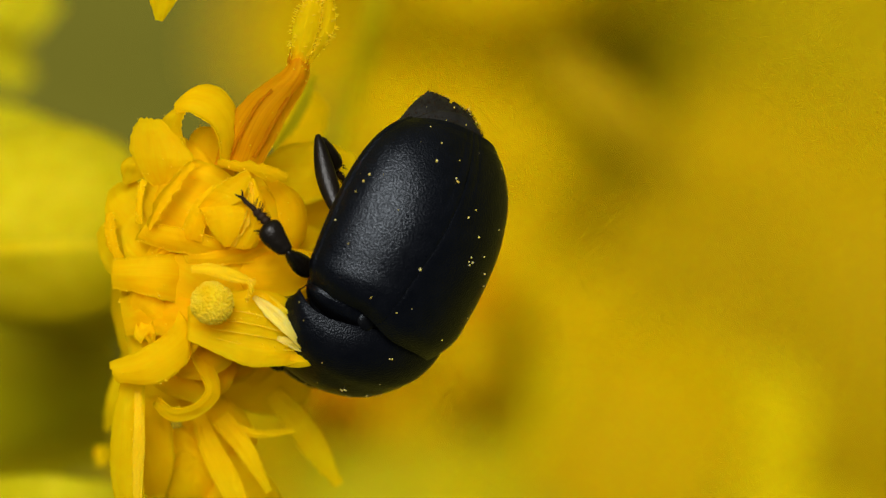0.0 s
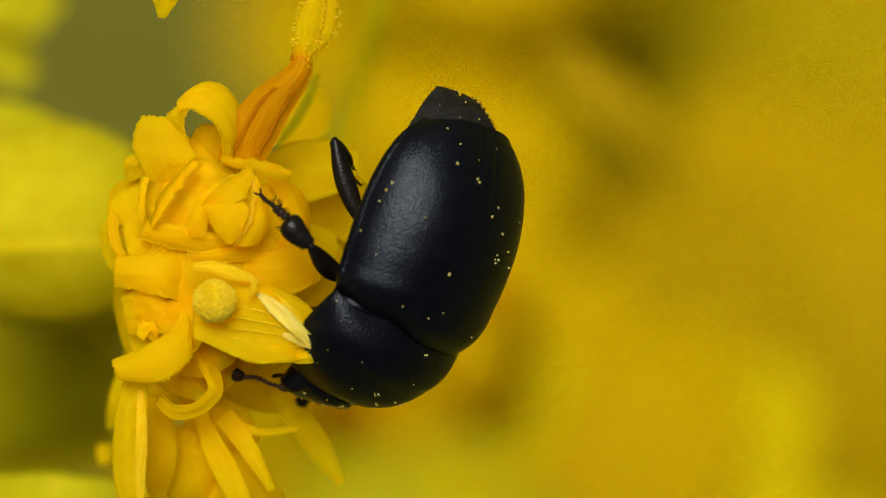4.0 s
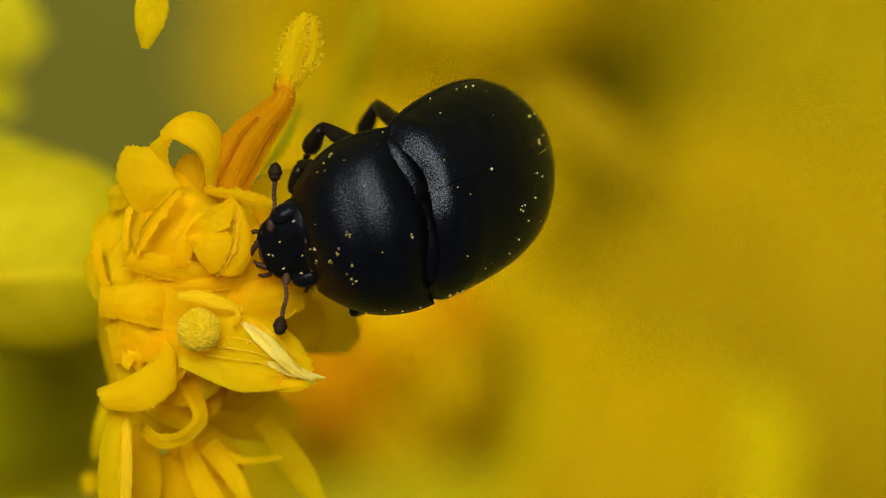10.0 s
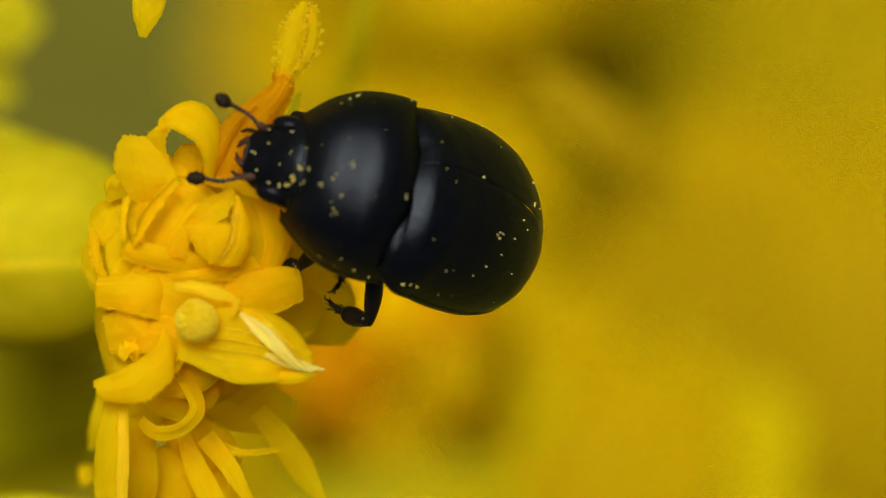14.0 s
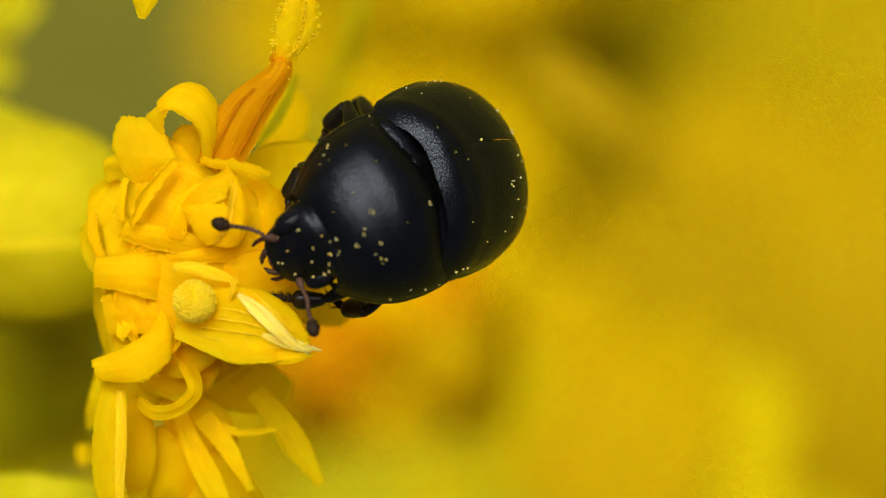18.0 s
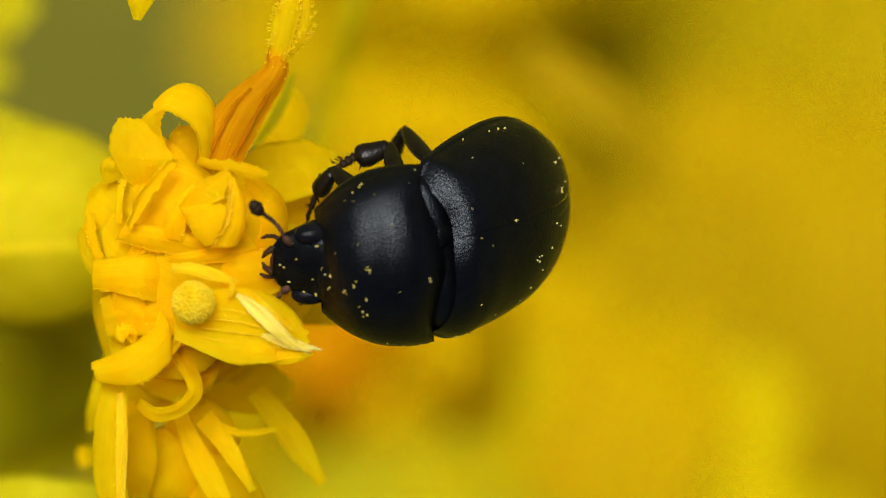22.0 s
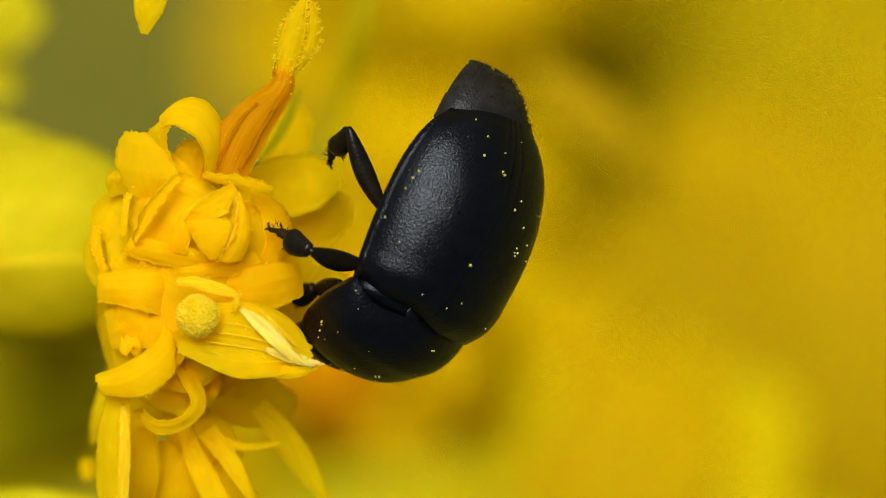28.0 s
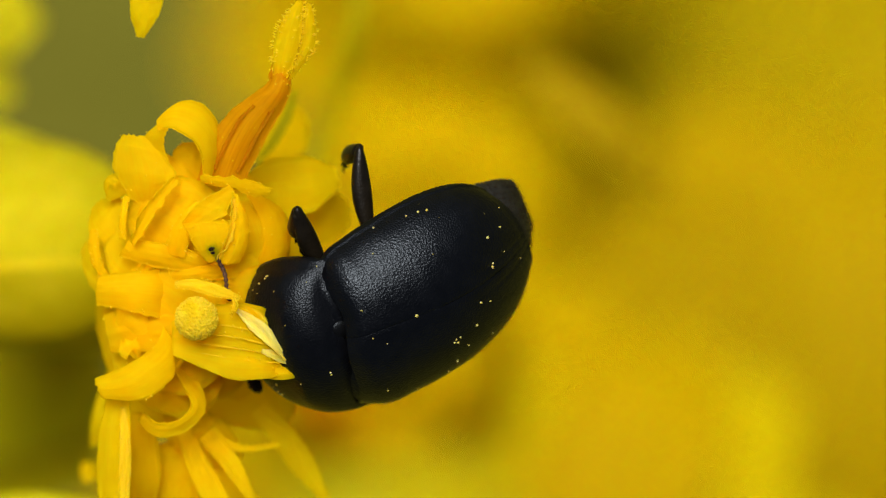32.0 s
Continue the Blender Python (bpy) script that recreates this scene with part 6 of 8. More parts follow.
    walk(femora["RM"], [
        (0, P(-0.14, -0.42, -0.2, 1.6927, -24.9657, -91.9623)), (0.5, P(-0.14, -0.42, -0.2, 2.3846, -26.6312, -95.2717)), (1, P(-0.14, -0.42, -0.2, 3.191, -28.2178, -98.6766)), (1.5, P(-0.14, -0.42, -0.2, 3.558, -24.8412, -106.4277)),
        (2, P(-0.14, -0.42, -0.2, 3.2792, -21.0871, -113.7454)), (2.5, P(-0.14, -0.42, -0.2, 2.0401, -17.8669, -111.2374)), (3, P(-0.14, -0.42, -0.2, 0.9716, -14.6158, -108.8191)), (3.5, P(-0.14, -0.42, -0.2, 0.8093, -14.0308, -108.8207)),
        (5.5, P(-0.14, -0.42, -0.2, -1.4483, 0.417, -92.9932)), (6, P(-0.14, -0.42, -0.2, -1.3719, -0.2457, -93.0551)), (6.5, P(-0.14, -0.42, -0.2, -0.5091, -5.3118, -88.6515)), (7, P(-0.14, -0.42, -0.2, -0.0366, -10.3461, -84.1751)),
        (7.5, P(-0.14, -0.42, -0.2, -106.2926, 62.3266, 154.1564)), (8, P(-0.14, -0.42, -0.2, -66.4006, 54.3411, -175.4478)), (8.5, P(-0.14, -0.42, -0.2, -47.6599, 58.1046, -149.6887)), (9, P(-0.14, -0.42, -0.2, -27.1972, 56.0877, -122.6824)),
        (9.5, P(-0.14, -0.42, -0.2, -19.792, 58.8804, -109.7804)), (10, P(-0.14, -0.42, -0.2, -10.6625, 60.2028, -95.262)), (10.5, P(-0.14, -0.42, -0.2, -19.3457, 55.3878, -110.8222)), (11, P(-0.14, -0.42, -0.2, -24.0965, 49.0606, -122.5601)),
        (11.5, P(-0.14, -0.42, -0.2, -24.5872, 49.2694, -123.2397)), (12, P(-0.14, -0.42, -0.2, -25.0837, 49.4742, -123.925)), (12.5, P(-0.14, -0.42, -0.2, -22.3797, 44.8365, -122.6565)), (13, P(-0.14, -0.42, -0.2, -19.9188, 40.1868, -121.5775)),
        (13.5, P(-0.14, -0.42, -0.2, -20.213, 40.8349, -121.647)), (15.5, P(-0.14, -0.42, -0.2, 141.1861, 70.6404, 71.5651)), (16, P(-0.14, -0.42, -0.2, 141.1861, 70.6404, 71.5651)), (16.5, P(-0.14, -0.42, -0.2, 141.1861, 70.6404, 71.5651)),
        (17, P(-0.14, -0.42, -0.2, -16.7445, 20.2703, -135.6678)), (17.5, P(-0.14, -0.42, -0.2, -16.3437, 19.5785, -135.555)), (18, P(-0.14, -0.42, -0.2, -17.6271, 20.7475, -137.4671)), (18.5, P(-0.14, -0.42, -0.2, -18.97, 21.8966, -139.4115)),
        (19, P(-0.14, -0.42, -0.2, -20.3702, 23.021, -141.3843)), (19.5, P(-0.14, -0.42, -0.2, -19.0174, 27.8354, -131.5707)), (20, P(-0.14, -0.42, -0.2, -16.3752, 31.8961, -120.9231)), (20.5, P(-0.14, -0.42, -0.2, -18.8368, 37.16, -121.8322)),
        (21, P(-0.14, -0.42, -0.2, -21.4928, 42.4159, -122.8776)), (21.5, P(-0.14, -0.42, -0.2, -30.3408, 43.172, -138.1748)), (22, P(-0.14, -0.42, -0.2, -38.8635, 41.8861, -153.3414)), (22.5, P(-0.14, -0.42, -0.2, -38.2493, 43.9824, -150.1465)),
        (23, P(-0.14, -0.42, -0.2, -37.3508, 45.9832, -146.7234)), (23.5, P(-0.14, -0.42, -0.2, -33.0041, 50.0311, -136.2501)), (24, P(-0.14, -0.42, -0.2, -26.7631, 52.9803, -124.1402)), (24.5, P(-0.14, -0.42, -0.2, -38.2897, 51.2377, -143.1167)),
        (25, P(-0.14, -0.42, -0.2, -46.9362, 46.7525, -159.7208)), (25.5, P(-0.14, -0.42, -0.2, -18.0535, 19.036, -141.432)), (27.5, P(-0.14, -0.42, -0.2, 0.8587, 9.2719, -73.837)), (28, P(-0.14, -0.42, -0.2, -0.5141, 0.624, -83.7013)),
        (28.5, P(-0.14, -0.42, -0.2, -2.1802, -0.9249, -102.7918)), (29, P(-0.14, -0.42, -0.2, -3.4743, -2.372, -121.8981)), (29.5, P(-0.14, -0.42, -0.2, -3.0003, -0.3821, -109.8794)), (30, P(-0.14, -0.42, -0.2, -2.1515, 1.6246, -97.8662)),
        (30.5, P(-0.14, -0.42, -0.2, 8.8666, 43.0297, -60.0814)), (31, P(-0.14, -0.42, -0.2, 5.5294, 42.472, -66.9093)), (31.5, P(-0.14, -0.42, -0.2, -0.3877, 23.9669, -79.969)), (32, P(-0.14, -0.42, -0.2, -1.5003, 4.6471, -89.5956)),
    ])
    walk(tibiae["RM"], [
        (0, P(-0.1561, -0.8911, 0.0195, -16.6987, 28.1701, -125.4155)), (0.5, P(-0.1827, -0.8829, 0.0331, -18.6927, 27.5166, -131.1506)), (1, P(-0.2091, -0.873, 0.0459, -20.553, 26.6311, -136.8061)), (1.5, P(-0.2735, -0.8726, 0.0185, -22.8941, 30.0818, -137.877)),
        (2, P(-0.3354, -0.8641, -0.0129, -25.3549, 33.5233, -139.0254)), (2.5, P(-0.3193, -0.8813, -0.0405, -24.2205, 34.2223, -135.929)), (3, P(-0.3023, -0.8963, -0.0688, -23.0154, 34.8423, -132.7838)), (3.5, P(-0.3028, -0.8975, -0.0739, -22.5561, 35.0476, -131.6188)),
        (5.5, P(-0.1672, -0.9393, -0.2038, -19.1371, 42.5745, -118.2292)), (6, P(-0.1677, -0.9393, -0.1978, -19.7057, 42.6323, -119.2879)), (6.5, P(-0.1278, -0.9376, -0.1519, -16.9906, 44.9584, -112.519)), (7, P(-0.0881, -0.9289, -0.1066, -13.6925, 46.8531, -105.2344)),
        (7.5, P(-0.3574, -0.3147, -0.6605, 72.0899, 54.865, 23.566)), (8, P(-0.4422, -0.4441, -0.6225, 144.1044, 73.1251, 72.8672)), (8.5, P(-0.3772, -0.5587, -0.6415, 131.2209, 57.7291, 70.129)), (9, P(-0.2967, -0.6642, -0.6315, 116.4222, 42.31, 69.0545)),
        (9.5, P(-0.2309, -0.6729, -0.6452, 141.4828, 46.5997, 81.2352)), (10, P(-0.1637, -0.6773, -0.6513, 168.4003, 49.4031, 95.1088)), (10.5, P(-0.245, -0.6961, -0.628, 169.1386, 54.3518, 94.9812)), (11, P(-0.3234, -0.7072, -0.5928, 169.7364, 59.3004, 94.8185)),
        (11.5, P(-0.326, -0.7038, -0.594, 168.4333, 56.7654, 94.2894)), (12, P(-0.3286, -0.7004, -0.5953, 167.1418, 54.2285, 93.8274)), (12.5, P(-0.339, -0.7305, -0.5666, -167.5759, 56.8622, 108.8655)), (13, P(-0.348, -0.7584, -0.5355, -141.8317, 57.4865, 125.2557)),
        (13.5, P(-0.3464, -0.7549, -0.54, -141.3659, 58.7713, 126.0637)), (15.5, P(-0.0855, -0.2565, -0.6906, 0.9998, 31.2301, -75.9638)), (16, P(-0.0855, -0.2565, -0.6906, 0.9998, 31.2301, -75.9638)), (16.5, P(-0.0855, -0.2565, -0.6906, 0.9998, 31.2301, -75.9638)),
        (17, P(-0.4889, -0.7609, -0.3802, -107.7681, 63.823, 154.0063)), (17.5, P(-0.4898, -0.7631, -0.3743, -109.2647, 62.8313, 152.064)), (18, P(-0.4983, -0.7487, -0.3842, -152.7953, 62.1577, 119.4883)), (18.5, P(-0.5064, -0.7339, -0.3939, 164.9989, 54.2904, 92.5624)),
        (19, P(-0.5139, -0.7187, -0.4034, 131.1273, 43.4766, 76.8332)), (19.5, P(-0.4451, -0.764, -0.4428, 144.9748, 57.7825, 79.3125)), (20, P(-0.3669, -0.7987, -0.4748, 159.064, 71.9746, 85.135)), (20.5, P(-0.3586, -0.7721, -0.5141, 177.2839, 74.0484, 99.1553)),
        (21, P(-0.3484, -0.7424, -0.5507, -161.8009, 75.0026, 115.9951)), (21.5, P(-0.4226, -0.6729, -0.5558, 97.2053, 68.0346, 36.1738)), (22, P(-0.486, -0.5937, -0.5472, 56.3147, 46.6668, 14.3869)), (22.5, P(-0.4645, -0.6063, -0.5611, 58.3774, 42.9502, 20.8604)),
        (23, P(-0.4421, -0.6183, -0.574, 59.3768, 38.9115, 26.5669)), (23.5, P(-0.3813, -0.651, -0.5985, 69.1499, 45.4649, 29.8356)), (24, P(-0.3157, -0.6791, -0.6152, 79.8333, 51.9005, 33.9591)), (24.5, P(-0.4004, -0.6154, -0.6055, 150.463, 76.4293, 76.8668)),
        (25, P(-0.4742, -0.5435, -0.5788, -87.7835, 65.0202, 172.7364)), (25.5, P(-0.5243, -0.7265, -0.3696, -22.2659, 24.5252, -143.8444)), (27.5, P(0.0029, -0.9129, -0.2838, -58.5107, 71.4553, -151.2493)), (28, P(-0.083, -0.9368, -0.2057, -67.279, 82.1892, -152.0333)),
        (28.5, P(-0.2551, -0.927, -0.1916, -120.3051, 60.9947, 142.1598)), (29, P(-0.4145, -0.8611, -0.1785, -108.3465, 34.8956, 133.4667)), (29.5, P(-0.3168, -0.909, -0.1965, -120.8526, 49.4495, 135.0108)), (30, P(-0.2111, -0.9349, -0.2147, -128.1657, 63.9649, 137.8971)),
        (30.5, P(0.0496, -0.7495, -0.5548, 108.4472, 29.6185, 72.808)), (31, P(0.0104, -0.7728, -0.5511, 109.5034, 18.6537, 80.7015)), (31.5, P(-0.0572, -0.8879, -0.4112, 119.9863, 22.347, 82.3521)), (32, P(-0.1363, -0.9383, -0.2421, 129.5009, 26.0226, 84.0925)),
    ])
    walk(femora["RH"], [
        (0, P(-0.54, -0.44, -0.192, -30.3371, 31.0519, -151.8826)), (0.5, P(-0.54, -0.44, -0.192, -28.6088, 28.7375, -151.6669)), (1, P(-0.54, -0.44, -0.192, -26.8947, 26.4228, -151.4606)), (1.5, P(-0.54, -0.44, -0.192, -36.7163, 34.3917, -158.7954)),
        (2, P(-0.54, -0.44, -0.192, -48.8012, 41.8331, -167.6219)), (2.5, P(-0.54, -0.44, -0.192, -33.9404, 31.3561, -158.0578)), (3, P(-0.54, -0.44, -0.192, -22.2365, 20.3157, -150.4721)), (3.5, P(-0.54, -0.44, -0.192, -22.6325, 20.8487, -150.5445)),
        (5.5, P(-0.54, -0.44, -0.192, -21.6343, 28.5484, -136.9204)), (6, P(-0.54, -0.44, -0.192, -21.3386, 28.008, -136.9108)), (6.5, P(-0.54, -0.44, -0.192, -25.4522, 34.0536, -138.6193)), (7, P(-0.54, -0.44, -0.192, -29.9483, 40.0719, -140.5905)),
        (7.5, P(-0.54, -0.44, -0.192, -43.9024, 54.8478, -147.6869)), (8, P(-0.54, -0.44, -0.192, -60.2678, 57.232, -165.8138)), (8.5, P(-0.54, -0.44, -0.192, -54.6638, 57.492, -158.9611)), (9, P(-0.54, -0.44, -0.192, -49.0238, 57.3776, -152.0811)),
        (9.5, P(-0.54, -0.44, -0.192, -49.5058, 56.5374, -153.462)), (10, P(-0.54, -0.44, -0.192, -49.9208, 55.6826, -154.7824)), (10.5, P(-0.54, -0.44, -0.192, -47.1874, 55.7625, -151.1976)), (11, P(-0.54, -0.44, -0.192, -44.4431, 55.7379, -147.6076)),
        (11.5, P(-0.54, -0.44, -0.192, -43.0009, 55.9053, -145.5253)), (12, P(-0.54, -0.44, -0.192, -41.5386, 56.0374, -143.4268)), (12.5, P(-0.54, -0.44, -0.192, -34.8951, 50.6285, -138.6245)), (13, P(-0.54, -0.44, -0.192, -29.4109, 45.0633, -134.8279)),
        (13.5, P(-0.54, -0.44, -0.192, -29.6861, 45.5783, -134.8268)), (15.5, P(-0.54, -0.44, -0.192, 101.9367, 62.0616, 45)), (16, P(-0.54, -0.44, -0.192, 101.9367, 62.0616, 45)), (16.5, P(-0.54, -0.44, -0.192, 101.9367, 62.0616, 45)),
        (17, P(-0.54, -0.44, -0.192, -24.6896, 28.9285, -143.2583)), (17.5, P(-0.54, -0.44, -0.192, -24.3439, 28.3894, -143.2169)), (18, P(-0.54, -0.44, -0.192, -28.0519, 31.5396, -146.8272)), (18.5, P(-0.54, -0.44, -0.192, -32.2133, 34.6374, -150.7603)),
        (19, P(-0.54, -0.44, -0.192, -36.8361, 37.6174, -155.0194)), (19.5, P(-0.54, -0.44, -0.192, -41.9095, 40.4148, -159.5938)), (20, P(-0.54, -0.44, -0.192, -47.4003, 42.9708, -164.4554)), (20.5, P(-0.54, -0.44, -0.192, -47.5437, 44.7136, -162.7246)),
        (21, P(-0.54, -0.44, -0.192, -47.5479, 46.4287, -160.8871)), (21.5, P(-0.54, -0.44, -0.192, -51.7366, 50.9511, -161.675)), (22, P(-0.54, -0.44, -0.192, -56.1214, 55.4671, -162.633)), (22.5, P(-0.54, -0.44, -0.192, -59.6521, 52.9977, -169.2055)),
        (23, P(-0.54, -0.44, -0.192, -62.2971, 50.2066, -175.0242)), (23.5, P(-0.54, -0.44, -0.192, -65.5822, 51.4254, -177.4246)), (24, P(-0.54, -0.44, -0.192, -69.0286, 52.5925, -179.9537)), (24.5, P(-0.54, -0.44, -0.192, -49.2583, 42.3382, -167.6527)),
        (25, P(-0.54, -0.44, -0.192, -34.2918, 31.1496, -158.9548)), (25.5, P(-0.54, -0.44, -0.192, -17.6334, 16.0622, -145.5405)), (27.5, P(-0.54, -0.44, -0.192, -16.5162, 33.9247, -119.4602)), (28, P(-0.54, -0.44, -0.192, -19.5173, 23.4937, -138.4999)),
        (28.5, P(-0.54, -0.44, -0.192, -17.9353, 13.7348, -151.2325)), (29, P(-0.54, -0.44, -0.192, -13.0229, 3.3787, -162.9147)), (29.5, P(-0.54, -0.44, -0.192, -14.4696, 5.8442, -160.1449)), (30, P(-0.54, -0.44, -0.192, -15.7188, 8.296, -157.3506)),
        (30.5, P(-0.54, -0.44, -0.192, -23.9931, 37.2495, -132.3204)), (31, P(-0.54, -0.44, -0.192, -28.1772, 42.023, -135.5152)), (31.5, P(-0.54, -0.44, -0.192, -17.6343, 32.0921, -123.7105)), (32, P(-0.54, -0.44, -0.192, -10.283, 21.2889, -114.3234)),
    ])
    walk(tibiae["RH"], [
        (0, P(-1.0236, -0.6984, -0.5221, 62.7813, 13.3742, 62.9976)), (0.5, P(-1.0339, -0.7063, -0.4997, 54.0201, 12.1886, 58.1127)), (1, P(-1.0435, -0.7138, -0.4768, 46.3858, 10.9179, 53.2727)), (1.5, P(-1.0324, -0.631, -0.5535, 40.3518, 8.6323, 51.3086)),
        (2, P(-1.0058, -0.5422, -0.6189, 34.5907, 6.3367, 49.3682)), (2.5, P(-1.0469, -0.6442, -0.525, 51.7339, 13.4422, 53.9681)), (3, P(-1.0622, -0.7358, -0.4142, 70.1553, 20.459, 58.8483)), (3.5, P(-1.0608, -0.7341, -0.4198, 70.9813, 21.1892, 58.556)),
        (5.5, P(-0.9506, -0.824, -0.4979, 84.7803, 24.9829, 63.5736)), (6, P(-0.9526, -0.826, -0.4925, 83.8791, 24.2024, 63.789)), (6.5, P(-0.9379, -0.7905, -0.5504, 85.1126, 26.8879, 61.9313)), (7, P(-0.9184, -0.7509, -0.604, 86.0262, 29.5479, 59.9835)),
        (7.5, P(-0.8514, -0.637, -0.7153, 28.9277, 8.7975, 33.6832)), (8, P(-0.8758, -0.5249, -0.7302, 51.8379, 28.9419, 30.3295)), (8.5, P(-0.861, -0.5635, -0.7317, 63.1731, 30.9332, 40.0538)), (9, P(-0.8449, -0.6015, -0.731, 76.0989, 32.1709, 50.1107)),
        (9.5, P(-0.8557, -0.5977, -0.7259, 121.8648, 41.8714, 72.4736)), (10, P(-0.8664, -0.5937, -0.7206, 177.6454, 46.0633, 100.1289)), (10.5, P(-0.8555, -0.6135, -0.7211, 179.7467, 46.4556, 101.182)), (11, P(-0.8442, -0.633, -0.7209, -178.1524, 46.8381, 102.2502)),
        (11.5, P(-0.8358, -0.6431, -0.722, -169.0097, 48.9466, 107.1357)), (12, P(-0.8271, -0.653, -0.7228, -159.8233, 50.8312, 112.4281)), (12.5, P(-0.8446, -0.7084, -0.6868, -142.5535, 48.9316, 121.631)), (13, P(-0.8587, -0.7606, -0.645, -126.1437, 46.3593, 130.0476)),
        (13.5, P(-0.8558, -0.7577, -0.6491, -124.9308, 47.0499, 131.1367)), (15.5, P(-0.328, -0.228, -0.7574, -8.2247, 25.8767, -104.0362)), (16, P(-0.328, -0.228, -0.7574, -8.2247, 25.8767, -104.0362)), (16.5, P(-0.328, -0.228, -0.7574, -8.2247, 25.8767, -104.0362)),
        (17, P(-0.9889, -0.7751, -0.5016, -81.2358, 40.5526, 156.7243)), (17.5, P(-0.9909, -0.7771, -0.4963, -82.1588, 40.1135, 155.5425)), (18, P(-0.9966, -0.7385, -0.5268, -100.7376, 44.8458, 145.4961)), (18.5, P(-0.9995, -0.6972, -0.5558, -123.7471, 48.8101, 132.8099)),
        (19, P(-0.9995, -0.6541, -0.5826, -150.1907, 51.22, 117.9914)), (19.5, P(-0.9967, -0.6099, -0.6069, -177.4963, 51.6292, 102.6991)), (20, P(-0.9912, -0.5655, -0.6282, 157.3135, 50.2599, 88.91)), (20.5, P(-0.9743, -0.5751, -0.6423, 160.6659, 49.1796, 90.9703)),
        (21, P(-0.9568, -0.5844, -0.6557, 163.9977, 48.0642, 92.9412)), (21.5, P(-0.9227, -0.5668, -0.689, 169.7484, 42.1732, 96.5298)), (22, P(-0.8863, -0.5483, -0.7192, 175.5983, 36.1895, 99.5008)), (22.5, P(-0.9184, -0.5121, -0.7031, 175.299, 39.0366, 99.2566)),
        (23, P(-0.9481, -0.4755, -0.6837, 174.9921, 41.8831, 98.992)), (23.5, P(-0.9387, -0.4579, -0.6923, 172.5664, 41.9987, 97.8592)), (24, P(-0.9288, -0.4403, -0.7004, 170.1464, 42.1031, 96.7225)), (24.5, P(-1.0021, -0.5412, -0.623, 73.542, 21.9112, 59.5132)),
        (25, P(-1.0512, -0.6367, -0.5231, 10.067, -4.2769, 32.7743)), (25.5, P(-1.0471, -0.788, -0.3691, 40.5807, 9.7972, 49.0588)), (27.5, P(-0.8012, -0.9024, -0.5492, 143.6772, 40.8251, 84.4087)), (28, P(-0.9796, -0.8289, -0.4471, 81.904, 44.6935, 42.5387)),
        (28.5, P(-1.085, -0.7392, -0.344, 95.2568, 47.7326, 50.7826)), (29, P(-1.1507, -0.6277, -0.2297, 110.0735, 50.1139, 59.9286)), (29.5, P(-1.1388, -0.6562, -0.2572, 100.731, 50.8061, 52.577)), (30, P(-1.1245, -0.6839, -0.2843, 91.5507, 51.0255, 45.0809)),
        (30.5, P(-0.883, -0.8167, -0.5794, 14.1381, -1.2437, 31.596)), (31, P(-0.8792, -0.7732, -0.6204, 49.9163, 15.029, 49.4799)), (31.5, P(-0.8409, -0.891, -0.532, 101.7291, 37.0511, 63.6905)), (32, P(-0.7856, -0.9834, -0.4244, 159.2434, 56.0373, 88.8028)),
    ])
